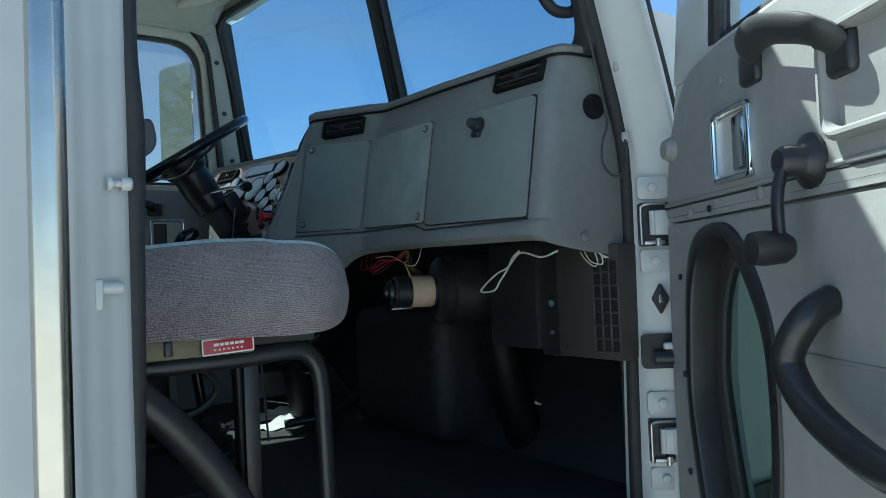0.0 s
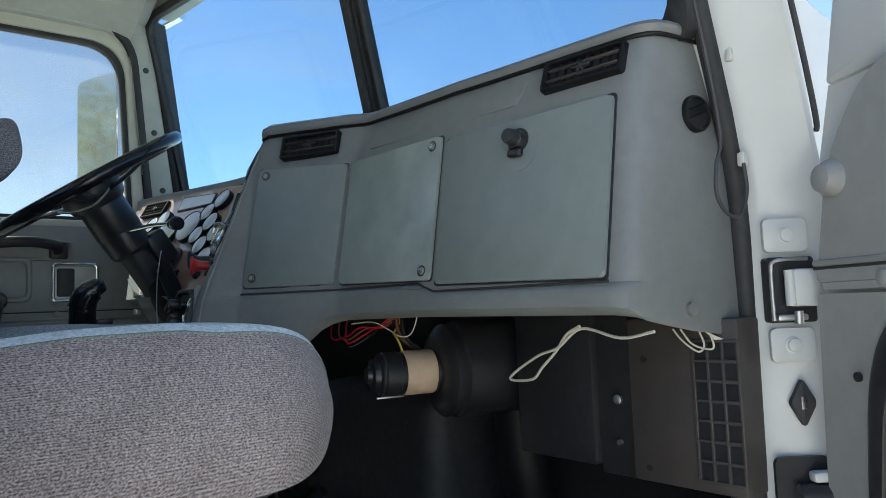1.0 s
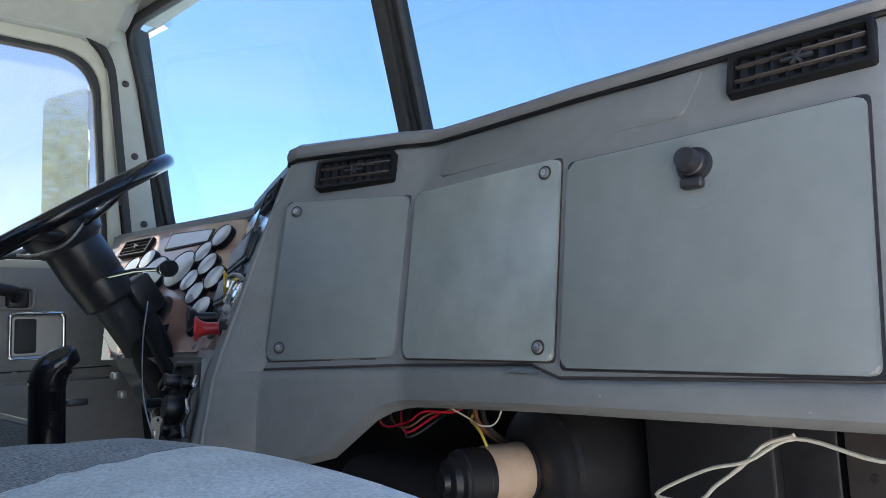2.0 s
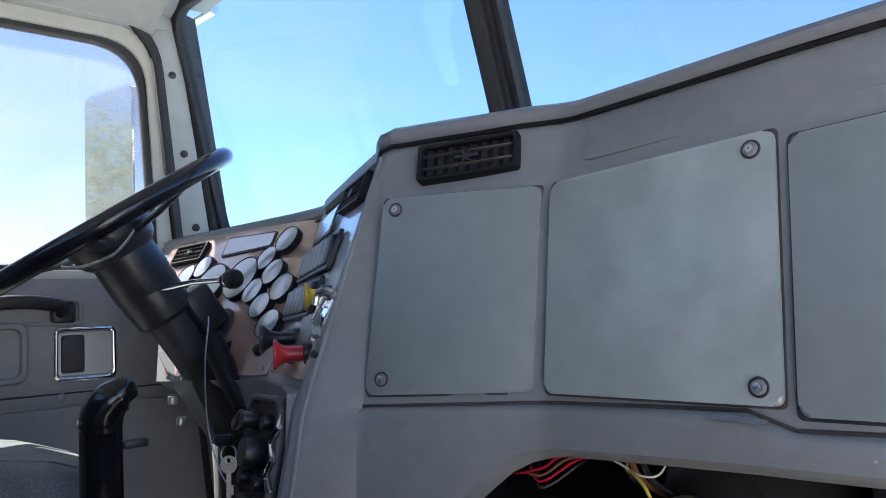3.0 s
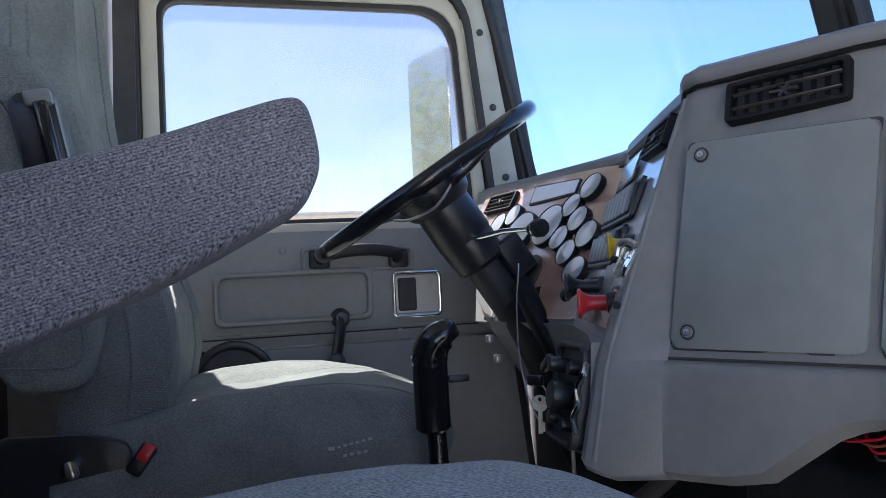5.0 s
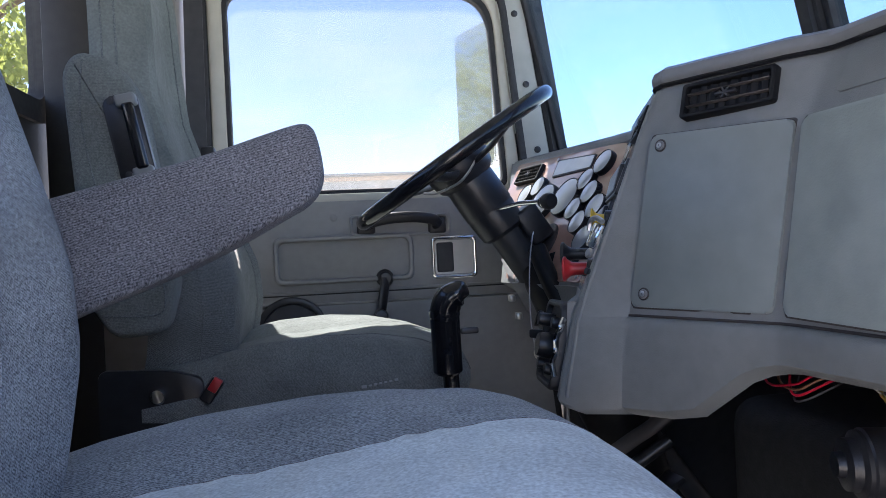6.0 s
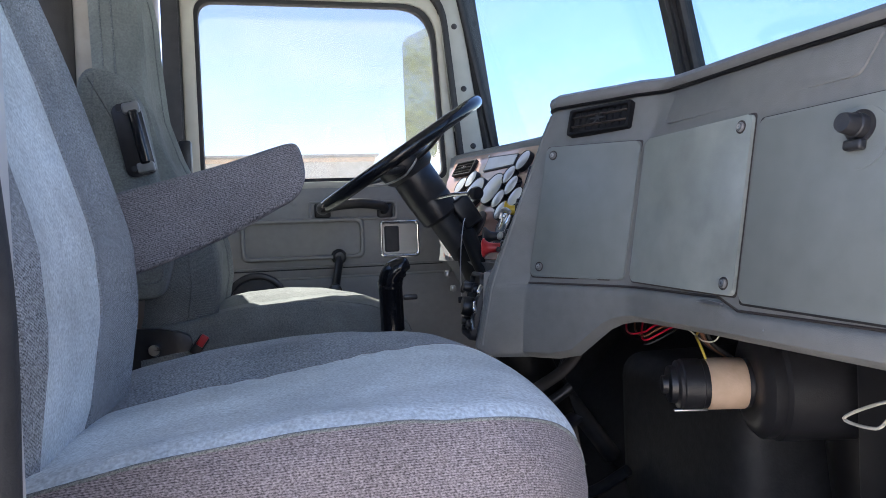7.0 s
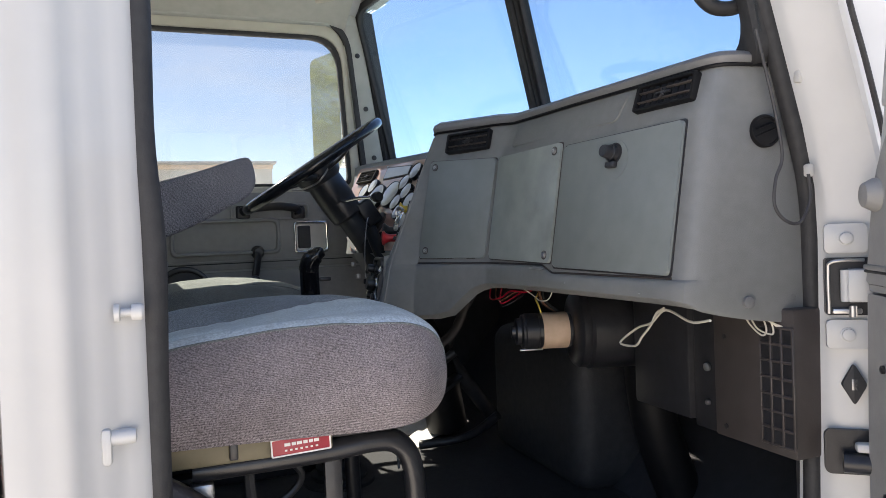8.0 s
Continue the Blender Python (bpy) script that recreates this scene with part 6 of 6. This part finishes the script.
def build_driver_seat():
    s = thing("driver_seat", (0.2, 2.26, FLOOR), "green-grey velour driver's seat with a folded-up armrest", "seat", "cab seats")
    prof = [(-0.07, 1.64, 1.545), (0.02, 1.652, 1.54), (0.10, 1.668, 1.535), (0.20, 1.674, 1.53), (0.28, 1.668, 1.53), (0.35, 1.652, 1.532), (0.40, 1.63, 1.545), (0.425, 1.605, 1.575), (0.43, 1.59, 1.59)]
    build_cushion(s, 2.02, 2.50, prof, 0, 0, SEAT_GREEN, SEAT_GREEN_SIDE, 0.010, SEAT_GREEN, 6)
    back = [(1.61, 0.045, 0.90), (1.66, 0.062, 0.95), (1.72, 0.072, 1.0), (1.79, 0.068, 1.0), (1.88, 0.032, 0.98), (1.98, -0.022, 0.88), (2.08, -0.052, 0.74), (2.20, -0.060, 0.64), (2.30, -0.064, 0.60), (2.36, -0.075, 0.56), (2.43, -0.10, 0.48)]
    build_back(s, 2.03, 2.48, back, 0.13, SEAT_GREEN, SEAT_GREEN_SIDE, 1.93)
    # Armrest folded up against the backrest.
    out = [(-0.144, 2.085), (-0.122, 2.114), (-0.070, 2.098), (-0.040, 2.048), (-0.018, 1.90), (0.0, 1.78), (-0.02, 1.705), (-0.09, 1.700), (-0.125, 1.76), (-0.132, 1.90)]
    ar = part("armrest", pad(B(), round_poly(out, 0.022, 4), 1.955, 2.02, 0.013), ARM_GREEN, s, "folded-up armrest in green-grey cloth", crease=60)
    part("seam", tube(B(), smooth([(-0.112, 1.9545, 2.098), (-0.118, 1.9545, 2.03), (-0.110, 1.9545, 1.96), (-0.098, 1.9545, 1.90)], 6), 0.0014, 6), SEAT_GREEN_SIDE, ar)
    part("seam", tube(B(), smooth([(-0.10, 1.9545, 1.735), (-0.03, 1.9545, 1.733), (-0.016, 1.9545, 1.76), (-0.03, 1.9545, 1.85)], 6), 0.0014, 6), SEAT_GREEN_SIDE, ar)
    K = plane((-0.052, 1.953, 1.983), (0, -1, 0), (-0.20, 0, 1))
    h = part("armrest_latch", plate(B(), K, rrect(0.048, 0.128, 0.012), -0.006, 0.006, 0.003), BLACK, s, "black plastic armrest latch with a lever")
    part("lever", rbox(B(), (0.012, 0, 0.019), (0.016, 0.094, 0.012), 0.004, K, 3), GLOSSY, h)
    for b in (-0.052, 0.052):
        part("mount", rbox(B(), (0.010, b, 0.012), (0.028, 0.018, 0.018), 0.004, K, 3), DASH, h, "grey lever mount")
        part("screw", lathe(B(), K @ Matrix.Translation((-0.008, b, 0.023)), [(0.005, 0), (0.005, 0.0015), (0, 0.002)], 14), BLACK, h)
    part("latch", rbox(B(), (-0.030, 2.45, 1.99), (0.03, 0.03, 0.11), 0.006), BLACK, s, "black plastic armrest latch")
    # Recliner bracket, bolt, buckle.
    part("recliner", plate(B(), plane((-0.03, 2.015, 1.60), (0, -1, 0)), round_poly([(-0.10, -0.10), (0.06, -0.10), (0.05, 0.03), (0.0, 0.045), (-0.10, 0.05)], 0.015), -0.01, 0.004, 0.002), BLACK, s, "black recliner bracket")
    part("bolt", lathe(B(), axis((-0.045, 2.010, 1.608), (0, -1, 0)), [(0.013, 0), (0.013, 0.004), (0.010, 0.010), (0, 0.011)], 18), CHROME, s)
    b = part("belt_buckle", rbox(B(), (0.0, 0, 0), (0.020, 0.014, 0.040), 0.004, pose(0.034, 2.002, 1.612, 0, 35, 0), 3), BLACK, s, "black belt buckle with a red button")
    part("button", rbox(B(), (0.0, -0.004, 0.010), (0.014, 0.010, 0.022), 0.002, pose(0.034, 2.002, 1.612, 0, 35, 0), 2), RED, b, "red button")
    part("base", rbox(B(), (0.18, 2.26, 1.38), (0.40, 0.40, 0.30), 0.02, None, 3), BLACK, s, "black seat suspension base")
    part("base_plate", rbox(B(), (0.18, 2.26, 1.215), (0.46, 0.44, 0.03), 0.005), BLACK, s)
    # Embroidered marks on the side band, as plain bars.
    M = plane((0.295, 2.0075, 1.60), (0, -1, 0))
    for k, (a, w, h2) in enumerate(((-0.034, 0.010, 0.010), (-0.024, 0.006, 0.006), (-0.016, 0.006, 0.008), (-0.008, 0.006, 0.006), (0.0, 0.006, 0.006), (0.008, 0.006, 0.006), (0.017, 0.007, 0.008))):
        part("stitch_bar", rbox(B(), (a, 0.004 + 0.06 * a, 0.001), (w * 0.8, h2 * 0.45, 0.0014), 0.0004, M @ pose(0, 0, 0, 0, 0, 5), 1), ROCKER, s)
    for k in range(4):
        part("stitch_bar", rbox(B(), (-0.018 + 0.009 * k, -0.010, 0.001), (0.005, 0.0032, 0.0014), 0.0004, M @ pose(0, 0, 0, 0, 0, 5), 1), ROCKER, s)
    # Belt hanging on the pillar.
    bl = thing("seat_belt", (-0.12, 2.60, 1.30), "dark grey seat belt webbing hanging behind the driver's seat", "seat belt")
    part("webbing", loft(B(), [[(-0.09, 2.585, 2.5), (-0.05, 2.590, 2.5), (-0.05, 2.592, 2.5), (-0.09, 2.587, 2.5)], [(-0.085, 2.52, 2.05), (-0.045, 2.53, 2.05), (-0.045, 2.532, 2.05), (-0.085, 2.522, 2.05)], [(-0.10, 2.50, 1.35), (-0.06, 2.51, 1.35), (-0.06, 2.512, 1.35), (-0.10, 2.502, 1.35)]]), DARK, bl)


build_passenger_seat()
build_driver_seat()


# ---- gear lever, heater, loose leads ----
def build_lever():
    g = thing("gear_lever", (0.43, 1.955, FLOOR), "tall gear lever with a black grip and ribbed rubber boot", "gear lever")
    p0, p1 = Vector((0.388, 1.965, 1.618)), Vector((0.385, 1.955, 1.712))
    d = (p1 - p0)
    part("grip", lathe(B(), axis(p0, d), [(0.019, 0), (0.0225, 0.004), (0.0225, 0.088), (0.0235, 0.090), (0.0235, 0.098), (0, 0.098)], 28), GLOSSY, g)
    part("knob", tube(B(), smooth([(0.385, 1.955, 1.702), (0.386, 1.953, 1.718), (0.394, 1.949, 1.733), (0.409, 1.943, 1.741), (0.421, 1.939, 1.739)], 5), [0.0225] * 8 + [0.0225, 0.0222, 0.0220, 0.0215, 0.0205, 0.020, 0.0195, 0.0185, 0.017, 0.014, 0.010, 0.006, 0.002], 18), GLOSSY, g)
    part("range_switch", rbox(B(), (0.422, 1.955, 1.682), (0.028, 0.010, 0.010), 0.003), BLACK, g)
    part("rod", tube(B(), smooth([(0.391, 1.965, 1.63), (0.398, 1.962, 1.50), (0.43, 1.955, 1.25)], 5), 0.0125, 14), GLOSSY, g)
    part("boot", lathe(B(), axis((0.435, 1.953, FLOOR), (0, 0, 1)), [(0.085, 0), (0.085, 0.008), (0.065, 0.012), (0.068, 0.022), (0.052, 0.026), (0.055, 0.038), (0.040, 0.042), (0.043, 0.056), (0.026, 0.062), (0.028, 0.08), (0.014, 0.095), (0, 0.095)], 32), RUBBER, g, "ribbed black rubber boot")
    for k, x in enumerate((0.80, 0.86)):
        pd = thing("pedal", (x, 2.28 + 0.14 * k, 1.30), "black foot pedal on a hanging arm", "pedal", "foot pedals")
        part("pad", rbox(B(), (0, 0, 0), (0.02, 0.08, 0.11), 0.006, pose(x, 2.28 + 0.14 * k, 1.33, 0, -30, 0), 3), BLACK, pd)
        part("arm", tube(B(), smooth([(x + 0.02, 2.28 + 0.14 * k, 1.35), (x + 0.06, 2.26 + 0.13 * k, 1.48), (x + 0.12, 2.22 + 0.1 * k, 1.62)], 5), 0.011, 10), DARK, pd)
    br = thing("floor_linkage", (0.78, 2.1, 1.25), "black bent steel linkage arms under the dash", "linkage")
    part("arm", tube(B(), smooth([(0.665, 2.02, 1.455), (0.70, 2.02, 1.475), (0.745, 2.02, 1.50), (0.775, 2.01, 1.535), (0.80, 2.00, 1.60)], 6), 0.013, 10, False, 0.5), HEATER, br, "brownish bent steel arm")
    part("arm", tube(B(), smooth([(0.66, 2.06, 1.39), (0.72, 2.06, 1.42), (0.78, 2.05, 1.46)], 6), 0.012, 10), BLACK, br)
    part("arm", tube(B(), smooth([(0.68, 2.08, 1.215), (0.80, 2.03, 1.235), (0.86, 1.96, 1.30)], 6), 0.012, 10), BLACK, br)
    part("pad", rbox(B(), (0, 0, 0), (0.075, 0.05, 0.012), 0.004, pose(0.765, 2.06, 1.375, 0, -28, 8), 2), BLACK, br, "black foot pad")
    hd = thing("hood_release", (0.60, 1.98, 1.56), "black lever handle under the dash edge", "lever")
    part("handle", tube(B(), smooth([(0.575, 1.955, 1.585), (0.60, 1.95, 1.575), (0.63, 1.96, 1.572), (0.66, 1.99, 1.60)], 5), 0.011, 10), BLACK, hd)
    part("cable", tube(B(), smooth([(0.565, 1.935, 1.64), (0.562, 1.93, 1.56), (0.565, 1.93, 1.40), (0.58, 1.94, FLOOR + 0.01)], 6), 0.003, 8), DASH, hd)


def build_heater():
    h = thing("heater_box", (0.95, 1.16, 1.46), "dark grey heater casing under the dashboard with a grille", "heater")
    part("casing", rbox(B(), (0.95, 1.275, 1.57), (0.20, 0.145, 0.21), 0.006), BLACK, h)
    part("casing", rbox(B(), (0.97, 1.175, 1.575), (0.22, 0.055, 0.24), 0.004), BLACK, h)
    part("end_casing", rbox(B(), (0.985, 1.062, 1.56), (0.285, 0.150, 0.20), 0.004), HEATER, h, "brownish grey end casing")
    E1 = plane((0.8425, 1.062, 1.56), (-1, 0, 0))
    for a, b in ((0.052, 0.050), (0.052, -0.083)):
        part("screw", lathe(B(), E1 @ Matrix.Translation((-a, b, 0)), [(0.004, -0.001), (0.004, 0.0012), (0, 0.002)], 12), BLACK, h)
    gr = part("grille", plate(B(), E1, rrect(0.058, 0.160, 0.003, 3, 0.046, -0.006), -0.001, 0.0008), BLACK, h, "square-holed grille")
    for k in range(8):
        part("bar", rbox(B(), (0.046, -0.086 + 0.160 * k / 7, 0.0015), (0.058, 0.0042, 0.003), 0.001, E1, 1), HEATER, gr)
    for k in range(4):
        part("bar", rbox(B(), (0.018 + 0.056 * k / 3, -0.006, 0.0017), (0.0042, 0.160, 0.003), 0.001, E1, 1), HEATER, gr)
    for z in (1.555, 1.50):
        part("bolt", lathe(B(), axis((0.857, 1.166, z), (-1, 0, 0)), [(0.0065 if z > 1.52 else 0.004, 0), (0.0065 if z > 1.52 else 0.004, 0.004), (0.003, 0.006), (0, 0.006)], 14), STEEL, h)
    part("drain", tube(B(), smooth([(0.94, 1.06, 1.46), (0.97, 1.05, 1.36), (1.02, 1.03, 1.25)], 5), 0.011, 10), BLACK, h)
    # Blower lying across, motor towards the middle.
    b = thing("blower", (0.84, 1.40, 1.56), "black blower housing with a taped electric motor", "blower")
    ax = axis((0.898, 1.452, 1.583), (-0.955, 0.297, 0.0))
    part("housing", lathe(B(), ax, [(0.070, -0.06), (0.076, -0.055), (0.077, 0.070), (0.072, 0.075), (0.074, 0.079), (0.074, 0.090), (0.066, 0.098), (0.050, 0.102), (0, 0.102)], 40), BLACK, b)
    part("motor", lathe(B(), ax, [(0.033, 0.095), (0.033, 0.165), (0.0345, 0.166), (0.0345, 0.190), (0.0325, 0.192), (0.0325, 0.196), (0.026, 0.199), (0.025, 0.207), (0.013, 0.209), (0.012, 0.216), (0, 0.217)], 36), BLACK, b)
    part("tape", lathe(B(), ax, [(0.0335, 0.108), (0.0348, 0.110), (0.0350, 0.156), (0.0335, 0.158), (0, 0.158)], 36), TAPE, b, "tan paper tape round the motor")
    part("clip", rbox(B(), (0.0, -0.036, 0.178), (0.006, 0.003, 0.045), 0.001, ax), STEEL, b)
    part("bracket", rbox(B(), (0.93, 1.50, 1.62), (0.10, 0.08, 0.08), 0.005), BLACK, b)
    part("duct", tube(B(), smooth([(0.95, 1.45, 1.52), (0.97, 1.45, 1.38), (1.03, 1.45, FLOOR + 0.01)], 5), 0.045, 20), VENT, b)

    def lead(name, pts, r, mat, label):
        t = thing(name, pts[0], label, "wire")
        part("wire", tube(B(), smooth(pts, 6), r, 7), mat, t)

    for k in range(4):
        lead("wire", [(0.75 + 0.01 * k, 1.70 - 0.012 * k, 1.70 + 0.006 * k), (0.712 + 0.008 * k, 1.655 - 0.012 * k, 1.640 + 0.008 * k), (0.715, 1.605, 1.642 - 0.006 * k), (0.725 + 0.008 * k, 1.580, 1.656 - 0.004 * k), (0.75, 1.545, 1.656 + 0.004 * k), (0.78, 1.52, 1.69)], 0.0015, (WIRE_RED, WIRE_BROWN, WIRE_RED, WIRE_BLACK)[k], "red, brown and black wires hanging under the dashboard")
    lead("wire", [(0.72, 1.60, 1.662), (0.735, 1.56, 1.664), (0.745, 1.53, 1.652), (0.752, 1.505, 1.640), (0.765, 1.49, 1.648), (0.78, 1.485, 1.70)], 0.0011, CORD, "thin pale wire under the dashboard")
    lead("wire", [(0.775, 1.525, 1.70), (0.765, 1.528, 1.660), (0.752, 1.524, 1.646), (0.744, 1.510, 1.643), (0.742, 1.498, 1.634), (0.745, 1.492, 1.618)], 0.0018, WIRE_YELLOW, "yellow wire leading to the blower motor")
    for k, (y, c) in enumerate(((1.535, WIRE_BLACK), (1.525, WIRE_BROWN), (1.512, WIRE_BLACK))):
        lead("wire", [(0.77, y + 0.01, 1.70), (0.760, y, 1.660), (0.765, y - 0.006, 1.635), (0.80, y - 0.01, 1.61)], 0.003, c, "dark motor wire hanging from the dashboard")
    cord = thing("cord", (0.76, 1.20, 1.65), "off-white string dangling in a loop under the dashboard", "cord")
    part("strand", tube(B(), smooth([(0.742, 1.026, 1.650), (0.755, 1.08, 1.642), (0.765, 1.145, 1.652), (0.775, 1.194, 1.627), (0.780, 1.237, 1.614), (0.789, 1.298, 1.582), (0.786, 1.252, 1.583), (0.783, 1.230, 1.600), (0.778, 1.20, 1.622), (0.770, 1.174, 1.644), (0.762, 1.145, 1.655)], 6), 0.0019, 7), CORD, cord)
    cl = thing("cord", (0.86, 1.05, 1.62), "pale leads coiled at the dashboard's end", "cord")
    for k in range(2):
        part("strand", tube(B(), smooth([(0.832, 1.062 - 0.010 * k, 1.648), (0.832, 1.050 - 0.012 * k, 1.634 - 0.003 * k), (0.834, 1.032 - 0.014 * k, 1.622 + 0.003 * k), (0.834, 1.024 - 0.012 * k, 1.630), (0.834, 1.030 - 0.012 * k, 1.648)], 6), 0.0012, 7), CORD, cl)
    for k in range(3):
        part("strand", tube(B(), smooth([(0.825 + 0.004 * k, 1.022, 1.650), (0.835 + 0.004 * k, 1.012, 1.640 - 0.003 * k), (0.850 + 0.004 * k, 1.000, 1.632)], 5), 0.0014, 6), CORD, cl)


build_lever()
build_heater()


# ---- mirror outside, sun visor ----
def build_outside():
    mr = thing("side_mirror", (0.70, 3.25, 2.2), "tall chrome-backed side mirror outside the driver's window", "mirror")
    n = Vector((-0.93, -0.37, 0.0)).normalized()
    M = plane((0.705, 3.225, 2.305), n)
    part("shell", plate(B(), M, rrect(0.22, 0.47, 0.03), -0.05, -0.004, 0.0), CHROME, mr)
    part("mirror_glass", plate(B(), M, rrect(0.212, 0.462, 0.028), -0.004, 0.001), MIRROR, mr)
    part("bracket", tube(B(), smooth([(0.80, 3.22, 2.62), (0.82, 3.0, 2.64), (0.84, 2.74, 2.62)], 5), 0.012, 10), CHROME, mr)
    part("bracket", tube(B(), smooth([(0.80, 3.22, 2.04), (0.83, 3.0, 1.98), (0.86, 2.74, 1.94)], 5), 0.012, 10), CHROME, mr)
    part("bracket", tube(B(), [(0.80, 3.22, 2.04), (0.80, 3.22, 2.62)], 0.012, 10), CHROME, mr)
    v = thing("sun_visor", (0.62, 2.3, 2.55), "cream fabric sun visor folded up over the windscreen", "sun visor")
    part("panel", rbox(B(), (0, 0, 0), (0.16, 0.52, 0.018), 0.008, pose(0.655, 2.30, 2.552, 0, -14, 8), 3), CREAM, v)
    part("hinge_rod", tube(B(), [(0.69, 2.10, 2.565), (0.69, 2.62, 2.565)], 0.006, 10), STEEL, v)
    hd = thing("hood", (1.9, 1.84, 1.0), "white painted truck hood ahead of the windscreen", "hood")
    bm = B()
    loft(bm, [[(x, 1.84 - w, 1.0), (x, 1.84 - w, z - 0.18), (x, 1.84 - w * 0.72, z), (x, 1.84 + w * 0.72, z), (x, 1.84 + w, z - 0.18), (x, 1.84 + w, 1.0)] for x, w, z in ((1.30, 0.74, 1.90), (1.8, 0.66, 1.85), (2.5, 0.58, 1.78), (2.8, 0.55, 1.62))])
    part("shell", bm, WHITE, hd)


build_outside()


# ---- white sheets standing in for a sun patch on the floor ----
pp = thing("paper", (0.70, 2.30, FLOOR), "crumpled white sheets in place of a sun patch on the floor mat", "paper")
for k, (x, y, a, w, h) in enumerate(((0.63, 2.26, 20, 0.20, 0.12), (0.72, 2.17, 35, 0.21, 0.07), (0.77, 2.24, 10, 0.10, 0.14))):
    bm = B()
    m = pose(x, y, FLOOR + 0.004 + 0.006 * k, 3 * k, -4, a)
    nx, ny = 8, 5
    loft(bm, [[m @ Vector((w * (i / nx - 0.5), h * (j / ny - 0.5), 0.004 * math.sin(i * 1.7 + j * 2.3 + k))) for j in range(ny + 1)] for i in range(nx + 1)], False, False)
    part("sheet", bm, PAPER, pp)
